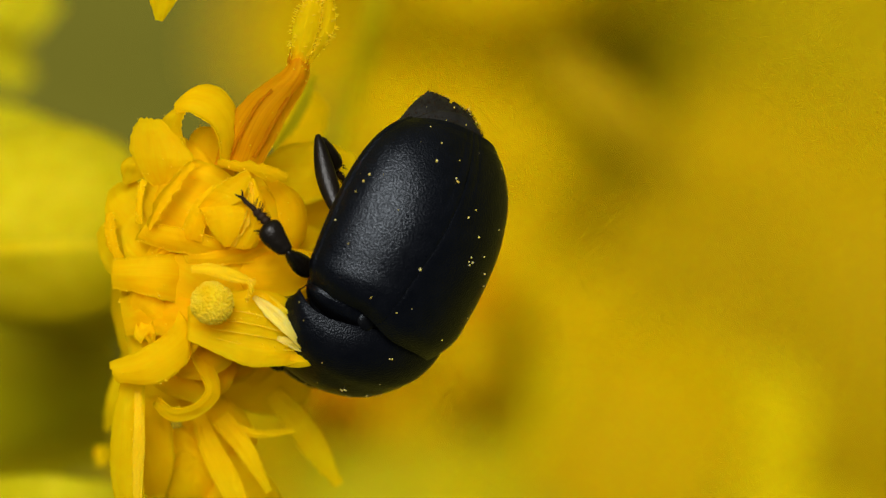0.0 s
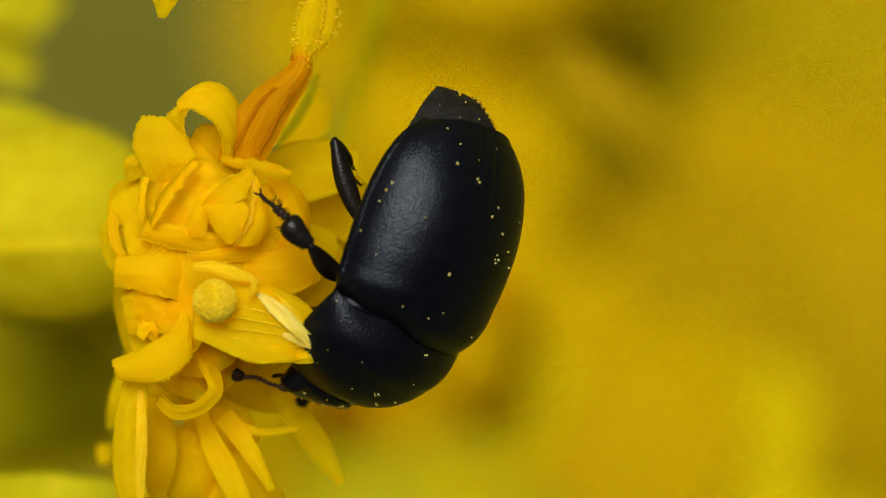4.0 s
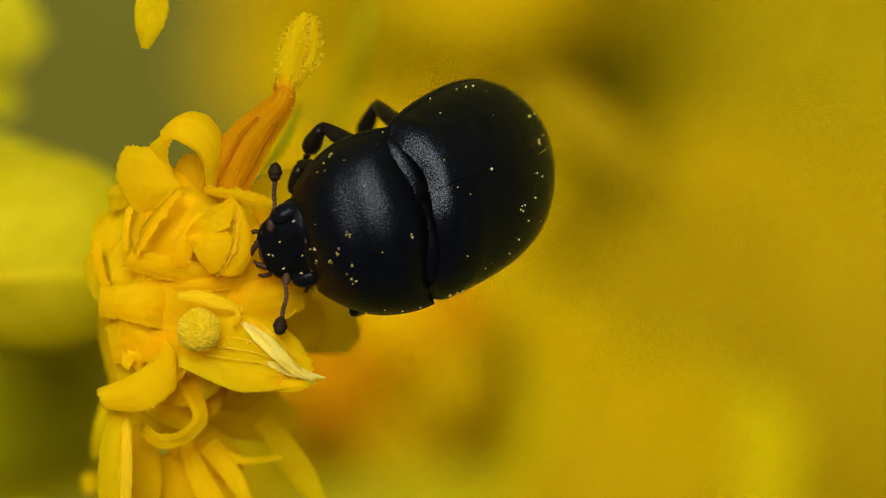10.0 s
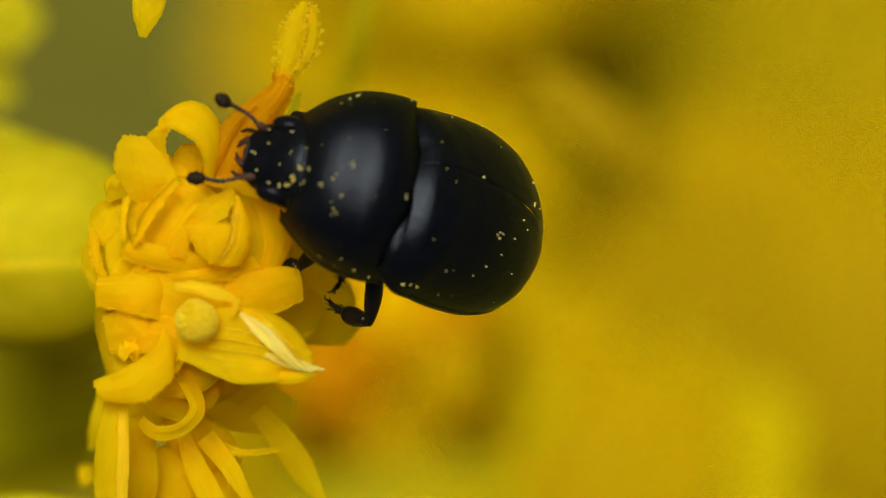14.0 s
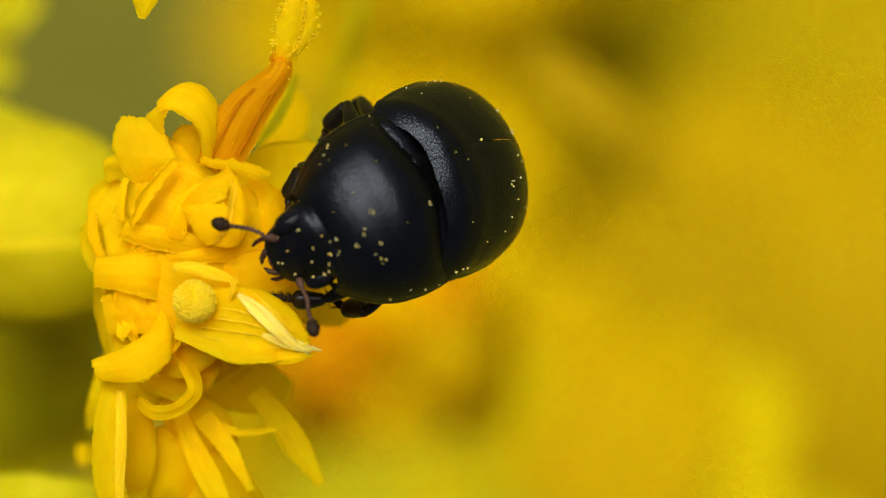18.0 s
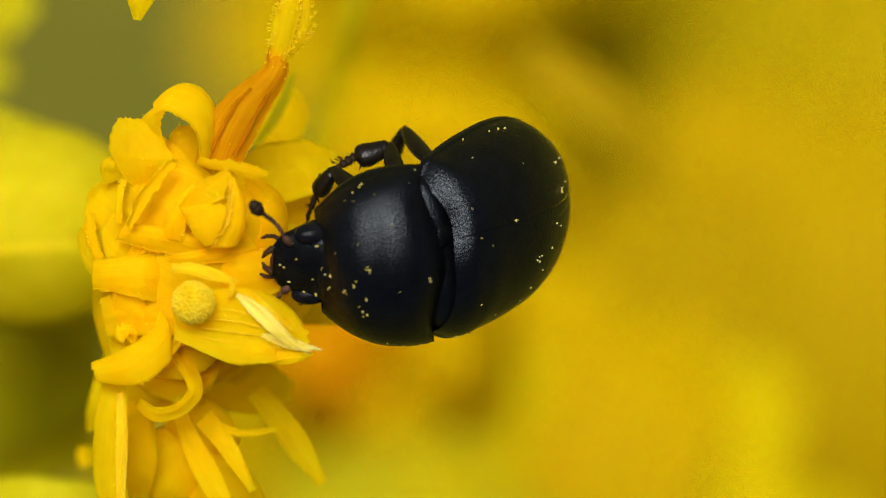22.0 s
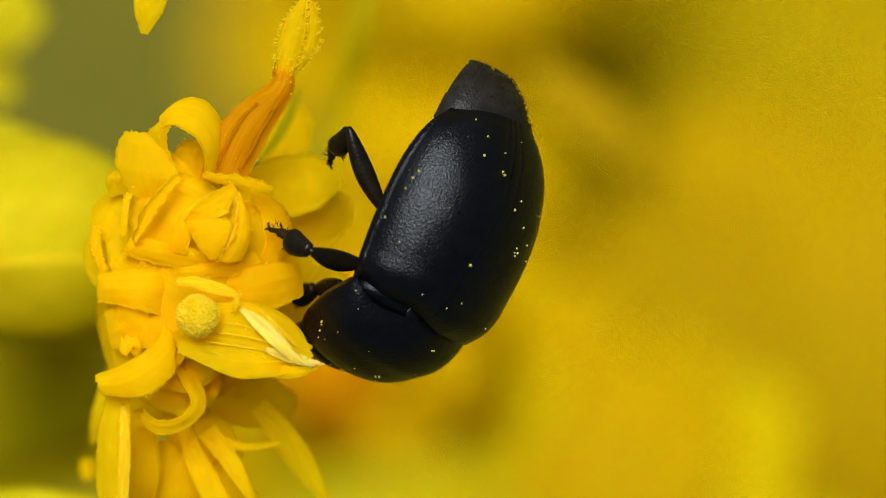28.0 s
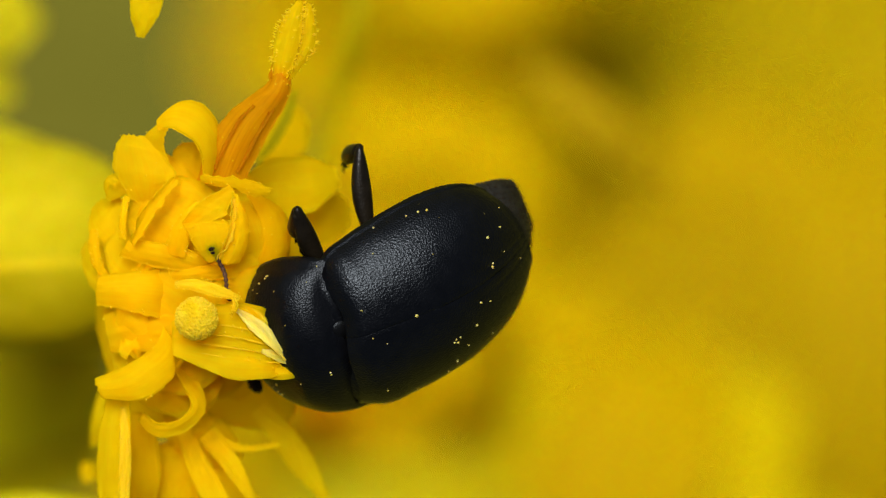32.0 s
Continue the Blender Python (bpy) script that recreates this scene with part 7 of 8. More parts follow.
    walk(femora["LF"], [
        (0, P(-0.0575, 0.4112, -0.3707, -122.4553, 36.0399, -75.9638)), (0.5, P(0.0526, 0.403, -0.3682, -122.4553, 36.0399, -75.9638)), (1, P(0.0589, 0.4024, -0.3679, -122.4553, 36.0399, -75.9638)), (1.5, P(0.0809, 0.402, -0.3635, -122.4553, 36.0399, -75.9638)),
        (2, P(0.0554, 0.4127, -0.3586, -122.4553, 36.0399, -75.9638)), (2.5, P(0.0119, 0.4097, -0.3735, -122.4553, 36.0399, -75.9638)), (3, P(0.0648, 0.3844, -0.3802, -122.4553, 36.0399, -75.9638)), (3.5, P(0.1456, 0.3579, -0.3908, -122.4553, 36.0399, -75.9638)),
        (5.5, P(0.0952, 0.3844, -0.3669, -122.4553, 36.0399, -75.9638)), (6, P(0.0659, 0.3687, -0.3884, -122.4553, 36.0399, -75.9638)), (6.5, P(0.0295, 0.3376, -0.4256, -122.4553, 36.0399, -75.9638)), (7, P(0.0331, 0.3507, -0.4097, -122.4553, 36.0399, -75.9638)),
        (7.5, P(0.0243, 0.3788, -0.3855, -122.4553, 36.0399, -75.9638)), (8, P(-0.0129, 0.3792, -0.4024, -122.4553, 36.0399, -75.9638)), (8.5, P(0.0035, 0.3795, -0.3983, -122.4553, 36.0399, -75.9638)), (9, P(0.0258, 0.3828, -0.3855, -122.4553, 36.0399, -75.9638)),
        (9.5, P(0.0072, 0.3766, -0.4062, -122.4553, 36.0399, -75.9638)), (10, P(0.0311, 0.3929, -0.407, -122.4553, 36.0399, -75.9638)), (10.5, P(0.0626, 0.4006, -0.4004, -122.4553, 36.0399, -75.9638)), (11, P(0.0565, 0.4161, -0.3937, -122.4553, 36.0399, -75.9638)),
        (11.5, P(0.0923, 0.3716, -0.4189, -9.0396, 66.2414, 65.8924)), (12, P(0.0776, 0.352, -0.4142, -8.499, 65.7841, 66.57)), (12.5, P(0.106, 0.3036, -0.4286, 12.0266, 69.1748, 94.9522)), (13, P(0.081, 0.2863, -0.4198, 34.0151, 67.1158, 125.0447)),
        (13.5, P(0.0875, 0.2514, -0.4187, 33.6502, 64.4155, 126.3203)), (15.5, P(0.1605, 0.3177, -0.403, 30.5454, 53.4797, 129.6559)), (16, P(0.1548, 0.3476, -0.4149, 50.2973, 57.2671, 153.7899)), (16.5, P(0.1215, 0.3663, -0.3854, 41.7459, 63.6841, 137.4481)),
        (17, P(0.109, 0.3767, -0.3552, 25.8405, 67.3588, 114.1687)), (17.5, P(0.043, 0.3893, -0.3839, -12.4913, 62.6955, 60.0493)), (18, P(0.0316, 0.4137, -0.3912, -42.3232, 67.2387, 21.8805)), (18.5, P(0.0145, 0.4324, -0.3804, -44.0589, 67.5303, 19.9521)),
        (19, P(0.0256, 0.3898, -0.4073, -122.4553, 36.0399, -75.9638)), (19.5, P(0.0161, 0.4007, -0.3908, -122.4553, 36.0399, -75.9638)), (20, P(0.0034, 0.3702, -0.4192, -122.4553, 36.0399, -75.9638)), (20.5, P(0.0389, 0.375, -0.4108, -122.4553, 36.0399, -75.9638)),
        (21, P(0.0314, 0.377, -0.4124, -122.4553, 36.0399, -75.9638)), (21.5, P(0.0624, 0.3731, -0.4151, -122.4553, 36.0399, -75.9638)), (22, P(0.0583, 0.3644, -0.4288, -122.4553, 36.0399, -75.9638)), (22.5, P(0.0629, 0.3823, -0.4221, -122.4553, 36.0399, -75.9638)),
        (23, P(0.0079, 0.4077, -0.3662, -122.4553, 36.0399, -75.9638)), (23.5, P(0.0295, 0.3992, -0.4048, -122.4553, 36.0399, -75.9638)), (24, P(0.05, 0.4219, -0.3724, -122.4553, 36.0399, -75.9638)), (24.5, P(0.0413, 0.4218, -0.3854, -122.4553, 36.0399, -75.9638)),
        (25, P(-0.0008, 0.3925, -0.4085, -122.4553, 36.0399, -75.9638)), (25.5, P(0.0182, 0.3918, -0.3906, -122.4553, 36.0399, -75.9638)), (27.5, P(0.045, 0.3427, -0.4234, -122.4553, 36.0399, -75.9638)), (28, P(0.0142, 0.3631, -0.4156, -122.4553, 36.0399, -75.9638)),
        (28.5, P(0.0142, 0.3708, -0.4091, -122.4553, 36.0399, -75.9638)), (29, P(0.0132, 0.3714, -0.4128, -122.4553, 36.0399, -75.9638)), (29.5, P(-0.0143, 0.4082, -0.3784, -122.4553, 36.0399, -75.9638)), (30, P(-0.0504, 0.4457, -0.3374, -122.4553, 36.0399, -75.9638)),
        (30.5, P(0.0345, 0.4004, -0.3822, -122.4553, 36.0399, -75.9638)), (31, P(0.0381, 0.4016, -0.3726, -122.4553, 36.0399, -75.9638)), (31.5, P(0.0335, 0.3855, -0.3894, -122.4553, 36.0399, -75.9638)), (32, P(0.0185, 0.3759, -0.4009, -122.4553, 36.0399, -75.9638)),
    ])
    walk(tibiae["LF"], [
        (0, P(0.0249, 0.0817, -0.6178, 1.2803, 35.2644, 81.8699)), (0.5, P(0.1349, 0.0735, -0.6153, 1.2803, 35.2644, 81.8699)), (1, P(0.1413, 0.0729, -0.615, 1.2803, 35.2644, 81.8699)), (1.5, P(0.1632, 0.0726, -0.6106, 1.2803, 35.2644, 81.8699)),
        (2, P(0.1377, 0.0832, -0.6057, 1.2803, 35.2644, 81.8699)), (2.5, P(0.0943, 0.0803, -0.6206, 1.2803, 35.2644, 81.8699)), (3, P(0.1471, 0.055, -0.6273, 1.2803, 35.2644, 81.8699)), (3.5, P(0.228, 0.0285, -0.6379, 1.2803, 35.2644, 81.8699)),
        (5.5, P(0.1776, 0.0549, -0.614, 1.2803, 35.2644, 81.8699)), (6, P(0.1482, 0.0392, -0.6355, 1.2803, 35.2644, 81.8699)), (6.5, P(0.1119, 0.0082, -0.6727, 1.2803, 35.2644, 81.8699)), (7, P(0.1155, 0.0213, -0.6568, 1.2803, 35.2644, 81.8699)),
        (7.5, P(0.1066, 0.0494, -0.6326, 1.2803, 35.2644, 81.8699)), (8, P(0.0695, 0.0498, -0.6495, 1.2803, 35.2644, 81.8699)), (8.5, P(0.0859, 0.05, -0.6454, 1.2803, 35.2644, 81.8699)), (9, P(0.1082, 0.0533, -0.6326, 1.2803, 35.2644, 81.8699)),
        (9.5, P(0.0896, 0.0472, -0.6533, 1.2803, 35.2644, 81.8699)), (10, P(0.1135, 0.0634, -0.6541, 1.2803, 35.2644, 81.8699)), (10.5, P(0.145, 0.0711, -0.6476, 1.2803, 35.2644, 81.8699)), (11, P(0.1388, 0.0866, -0.6408, 1.2803, 35.2644, 81.8699)),
        (11.5, P(0.1614, 0.526, -0.8033, -136.4624, 60.4178, -72.5082)), (12, P(0.1461, 0.5101, -0.7973, -136.7853, 59.6993, -73.0508)), (12.5, P(0.0931, 0.4523, -0.8212, -168.2156, 72.3118, -92.188)), (13, P(-0.0128, 0.4201, -0.8067, 125.6922, 78.5033, -148.2734)),
        (13.5, P(-0.0199, 0.3975, -0.7976, 134.5126, 78.3076, -140.303)), (15.5, P(0.001, 0.5101, -0.7406, 164.5962, 75.6339, -113.8444)), (16, P(-0.049, 0.4479, -0.7682, -57.9792, 36.5227, -27.7975)), (16.5, P(-0.0157, 0.4922, -0.7619, -68.7123, 50.7789, -24.0237)),
        (17, P(0.0428, 0.5242, -0.7429, -74.4619, 64.8044, -16.8866)), (17.5, P(0.1392, 0.5563, -0.7571, -66.1955, 67.4005, -5.8134)), (18, P(0.1824, 0.4742, -0.7785, -124.8605, 65.7482, -61.1831)), (18.5, P(0.1654, 0.4872, -0.7685, -123.6167, 66.8089, -59.5822)),
        (19, P(0.108, 0.0603, -0.6544, 1.2803, 35.2644, 81.8699)), (19.5, P(0.0985, 0.0712, -0.6379, 1.2803, 35.2644, 81.8699)), (20, P(0.0858, 0.0407, -0.6663, 1.2803, 35.2644, 81.8699)), (20.5, P(0.1212, 0.0455, -0.6579, 1.2803, 35.2644, 81.8699)),
        (21, P(0.1138, 0.0476, -0.6595, 1.2803, 35.2644, 81.8699)), (21.5, P(0.1448, 0.0437, -0.6623, 1.2803, 35.2644, 81.8699)), (22, P(0.1407, 0.0349, -0.6759, 1.2803, 35.2644, 81.8699)), (22.5, P(0.1453, 0.0528, -0.6692, 1.2803, 35.2644, 81.8699)),
        (23, P(0.0903, 0.0782, -0.6133, 1.2803, 35.2644, 81.8699)), (23.5, P(0.1119, 0.0698, -0.6519, 1.2803, 35.2644, 81.8699)), (24, P(0.1324, 0.0925, -0.6195, 1.2803, 35.2644, 81.8699)), (24.5, P(0.1236, 0.0924, -0.6326, 1.2803, 35.2644, 81.8699)),
        (25, P(0.0816, 0.063, -0.6556, 1.2803, 35.2644, 81.8699)), (25.5, P(0.1006, 0.0623, -0.6377, 1.2803, 35.2644, 81.8699)), (27.5, P(0.1273, 0.0132, -0.6705, 1.2803, 35.2644, 81.8699)), (28, P(0.0966, 0.0336, -0.6627, 1.2803, 35.2644, 81.8699)),
        (28.5, P(0.0965, 0.0414, -0.6562, 1.2803, 35.2644, 81.8699)), (29, P(0.0956, 0.0419, -0.6599, 1.2803, 35.2644, 81.8699)), (29.5, P(0.0681, 0.0788, -0.6256, 1.2803, 35.2644, 81.8699)), (30, P(0.032, 0.1162, -0.5845, 1.2803, 35.2644, 81.8699)),
        (30.5, P(0.1169, 0.0709, -0.6293, 1.2803, 35.2644, 81.8699)), (31, P(0.1205, 0.0721, -0.6197, 1.2803, 35.2644, 81.8699)), (31.5, P(0.1158, 0.056, -0.6365, 1.2803, 35.2644, 81.8699)), (32, P(0.1008, 0.0464, -0.648, 1.2803, 35.2644, 81.8699)),
    ])
    walk(femora["LM"], [
        (0, P(-0.14, 0.42, -0.2, -137.2904, 36.6569, -82.875)), (0.5, P(-0.14, 0.42, -0.2, -137.2904, 36.6569, -82.875)), (1, P(-0.14, 0.42, -0.2, -137.2904, 36.6569, -82.875)), (1.5, P(-0.14, 0.42, -0.2, -137.2904, 36.6569, -82.875)),
        (2, P(-0.14, 0.42, -0.2, -137.2904, 36.6569, -82.875)), (2.5, P(-0.14, 0.42, -0.2, -137.2904, 36.6569, -82.875)), (3, P(-0.14, 0.42, -0.2, -137.2904, 36.6569, -82.875)), (3.5, P(-0.14, 0.42, -0.2, -137.2904, 36.6569, -82.875)),
        (5.5, P(-0.14, 0.42, -0.2, -137.2904, 36.6569, -82.875)), (6, P(-0.14, 0.42, -0.2, -137.2904, 36.6569, -82.875)), (6.5, P(-0.14, 0.42, -0.2, -137.2904, 36.6569, -82.875)), (7, P(-0.14, 0.42, -0.2, -137.2904, 36.6569, -82.875)),
        (7.5, P(-0.14, 0.42, -0.2, -137.2904, 36.6569, -82.875)), (8, P(-0.14, 0.42, -0.2, -137.2904, 36.6569, -82.875)), (8.5, P(-0.14, 0.42, -0.2, -137.2904, 36.6569, -82.875)), (9, P(-0.14, 0.42, -0.2, -137.2904, 36.6569, -82.875)),
        (9.5, P(-0.14, 0.42, -0.2, -24.4344, 45.1381, 31.2567)), (10, P(-0.14, 0.42, -0.2, -24.0484, 44.8477, 31.7141)), (10.5, P(-0.14, 0.42, -0.2, -19.4369, 47.2018, 41.7199)), (11, P(-0.14, 0.42, -0.2, -13.7646, 48.6464, 52.8446)),
        (11.5, P(-0.14, 0.42, -0.2, -7.6092, 48.9731, 64.3644)), (12, P(-0.14, 0.42, -0.2, -1.7209, 48.2008, 75.3927)), (12.5, P(-0.14, 0.42, -0.2, 12.1841, 47.9809, 101.9008)), (13, P(-0.14, 0.42, -0.2, 22.7736, 42.1177, 125.5445)),
        (13.5, P(-0.14, 0.42, -0.2, 20.5337, 36.1616, 126.2995)), (15.5, P(-0.14, 0.42, -0.2, 10.4602, 11.5995, 128.5869)), (16, P(-0.14, 0.42, -0.2, 10.8212, 29.7994, 108.6434)), (16.5, P(-0.14, 0.42, -0.2, 17.7389, 38.3496, 118.5532)),
        (17, P(-0.14, 0.42, -0.2, 27.5303, 45.8534, 130.9345)), (17.5, P(-0.14, 0.42, -0.2, 0.13, 50.1136, 78.9307)), (18, P(-0.14, 0.42, -0.2, -0.1184, 60.391, 78.5059)), (18.5, P(-0.14, 0.42, -0.2, -0.3735, 61.0948, 78.1155)),
        (19, P(-0.14, 0.42, -0.2, -137.2904, 36.6569, -82.875)), (19.5, P(-0.14, 0.42, -0.2, -137.2904, 36.6569, -82.875)), (20, P(-0.14, 0.42, -0.2, -137.2904, 36.6569, -82.875)), (20.5, P(-0.14, 0.42, -0.2, -137.2904, 36.6569, -82.875)),
        (21, P(-0.14, 0.42, -0.2, -137.2904, 36.6569, -82.875)), (21.5, P(-0.14, 0.42, -0.2, -137.2904, 36.6569, -82.875)), (22, P(-0.14, 0.42, -0.2, -137.2904, 36.6569, -82.875)), (22.5, P(-0.14, 0.42, -0.2, -137.2904, 36.6569, -82.875)),
        (23, P(-0.14, 0.42, -0.2, -137.2904, 36.6569, -82.875)), (23.5, P(-0.14, 0.42, -0.2, -137.2904, 36.6569, -82.875)), (24, P(-0.14, 0.42, -0.2, -137.2904, 36.6569, -82.875)), (24.5, P(-0.14, 0.42, -0.2, -137.2904, 36.6569, -82.875)),
        (25, P(-0.14, 0.42, -0.2, -137.2904, 36.6569, -82.875)), (25.5, P(-0.14, 0.42, -0.2, -137.2904, 36.6569, -82.875)), (27.5, P(-0.14, 0.42, -0.2, -137.2904, 36.6569, -82.875)), (28, P(-0.14, 0.42, -0.2, -137.2904, 36.6569, -82.875)),
        (28.5, P(-0.14, 0.42, -0.2, -137.2904, 36.6569, -82.875)), (29, P(-0.14, 0.42, -0.2, -137.2904, 36.6569, -82.875)), (29.5, P(-0.14, 0.42, -0.2, -137.2904, 36.6569, -82.875)), (30, P(-0.14, 0.42, -0.2, -137.2904, 36.6569, -82.875)),
        (30.5, P(-0.14, 0.42, -0.2, -137.2904, 36.6569, -82.875)), (31, P(-0.14, 0.42, -0.2, -137.2904, 36.6569, -82.875)), (31.5, P(-0.14, 0.42, -0.2, -137.2904, 36.6569, -82.875)), (32, P(-0.14, 0.42, -0.2, -137.2904, 36.6569, -82.875)),
    ])
    walk(tibiae["LM"], [
        (0, P(-0.0883, 0.0061, -0.5105, -1.8344, 34.4814, 74.0546)), (0.5, P(-0.0883, 0.0061, -0.5105, -1.8344, 34.4814, 74.0546)), (1, P(-0.0883, 0.0061, -0.5105, -1.8344, 34.4814, 74.0546)), (1.5, P(-0.0883, 0.0061, -0.5105, -1.8344, 34.4814, 74.0546)),
        (2, P(-0.0883, 0.0061, -0.5105, -1.8344, 34.4814, 74.0546)), (2.5, P(-0.0883, 0.0061, -0.5105, -1.8344, 34.4814, 74.0546)), (3, P(-0.0883, 0.0061, -0.5105, -1.8344, 34.4814, 74.0546)), (3.5, P(-0.0883, 0.0061, -0.5105, -1.8344, 34.4814, 74.0546)),
        (5.5, P(-0.0883, 0.0061, -0.5105, -1.8344, 34.4814, 74.0546)), (6, P(-0.0883, 0.0061, -0.5105, -1.8344, 34.4814, 74.0546)), (6.5, P(-0.0883, 0.0061, -0.5105, -1.8344, 34.4814, 74.0546)), (7, P(-0.0883, 0.0061, -0.5105, -1.8344, 34.4814, 74.0546)),
        (7.5, P(-0.0883, 0.0061, -0.5105, -1.8344, 34.4814, 74.0546)), (8, P(-0.0883, 0.0061, -0.5105, -1.8344, 34.4814, 74.0546)), (8.5, P(-0.0883, 0.0061, -0.5105, -1.8344, 34.4814, 74.0546)), (9, P(-0.0883, 0.0061, -0.5105, -1.8344, 34.4814, 74.0546)),
        (9.5, P(0.1736, 0.6103, -0.5686, 38.1761, 27.1243, 171.3035)), (10, P(0.1736, 0.6138, -0.5667, 38.2105, 26.7124, 171.9847)), (10.5, P(0.1237, 0.6551, -0.5816, 38.6694, 25.2001, 175.0669)), (11, P(0.0675, 0.6938, -0.5903, 38.9736, 23.6158, 178.0902)),
        (11.5, P(0.0077, 0.7277, -0.5923, 39.1158, 21.9743, -178.96)), (12, P(-0.0526, 0.7554, -0.5877, 39.0924, 20.2918, -176.096)), (12.5, P(-0.2118, 0.7606, -0.5863, 69.3073, 49.5745, -176.781)), (13, P(-0.3642, 0.7338, -0.5487, 92.0453, 78.8376, 179.8986)),
        (13.5, P(-0.3885, 0.7584, -0.5068, 138.3958, 76.9373, -136.2248)), (15.5, P(-0.4577, 0.8182, -0.3046, -155.3828, 42.3206, -89.682)), (16, P(-0.2843, 0.8476, -0.4584, 170.1953, 50.1703, -106.6202)), (16.5, P(-0.3349, 0.7782, -0.5226, -179.3834, 60.8349, -100.9108)),
        (17, P(-0.3773, 0.6936, -0.5731, -164.6118, 71.0172, -89.6141)), (17.5, P(-0.076, 0.7473, -0.599, 112.3753, 50.0136, -141.0195)), (18, P(-0.0888, 0.6718, -0.6521, 105.7196, 54.7806, -149.1612)), (18.5, P(-0.0882, 0.666, -0.6552, 105.0575, 55.7853, -150.4028)),
        (19, P(-0.0883, 0.0061, -0.5105, -1.8344, 34.4814, 74.0546)), (19.5, P(-0.0883, 0.0061, -0.5105, -1.8344, 34.4814, 74.0546)), (20, P(-0.0883, 0.0061, -0.5105, -1.8344, 34.4814, 74.0546)), (20.5, P(-0.0883, 0.0061, -0.5105, -1.8344, 34.4814, 74.0546)),
        (21, P(-0.0883, 0.0061, -0.5105, -1.8344, 34.4814, 74.0546)), (21.5, P(-0.0883, 0.0061, -0.5105, -1.8344, 34.4814, 74.0546)), (22, P(-0.0883, 0.0061, -0.5105, -1.8344, 34.4814, 74.0546)), (22.5, P(-0.0883, 0.0061, -0.5105, -1.8344, 34.4814, 74.0546)),
        (23, P(-0.0883, 0.0061, -0.5105, -1.8344, 34.4814, 74.0546)), (23.5, P(-0.0883, 0.0061, -0.5105, -1.8344, 34.4814, 74.0546)), (24, P(-0.0883, 0.0061, -0.5105, -1.8344, 34.4814, 74.0546)), (24.5, P(-0.0883, 0.0061, -0.5105, -1.8344, 34.4814, 74.0546)),
        (25, P(-0.0883, 0.0061, -0.5105, -1.8344, 34.4814, 74.0546)), (25.5, P(-0.0883, 0.0061, -0.5105, -1.8344, 34.4814, 74.0546)), (27.5, P(-0.0883, 0.0061, -0.5105, -1.8344, 34.4814, 74.0546)), (28, P(-0.0883, 0.0061, -0.5105, -1.8344, 34.4814, 74.0546)),
        (28.5, P(-0.0883, 0.0061, -0.5105, -1.8344, 34.4814, 74.0546)), (29, P(-0.0883, 0.0061, -0.5105, -1.8344, 34.4814, 74.0546)), (29.5, P(-0.0883, 0.0061, -0.5105, -1.8344, 34.4814, 74.0546)), (30, P(-0.0883, 0.0061, -0.5105, -1.8344, 34.4814, 74.0546)),
        (30.5, P(-0.0883, 0.0061, -0.5105, -1.8344, 34.4814, 74.0546)), (31, P(-0.0883, 0.0061, -0.5105, -1.8344, 34.4814, 74.0546)), (31.5, P(-0.0883, 0.0061, -0.5105, -1.8344, 34.4814, 74.0546)), (32, P(-0.0883, 0.0061, -0.5105, -1.8344, 34.4814, 74.0546)),
    ])
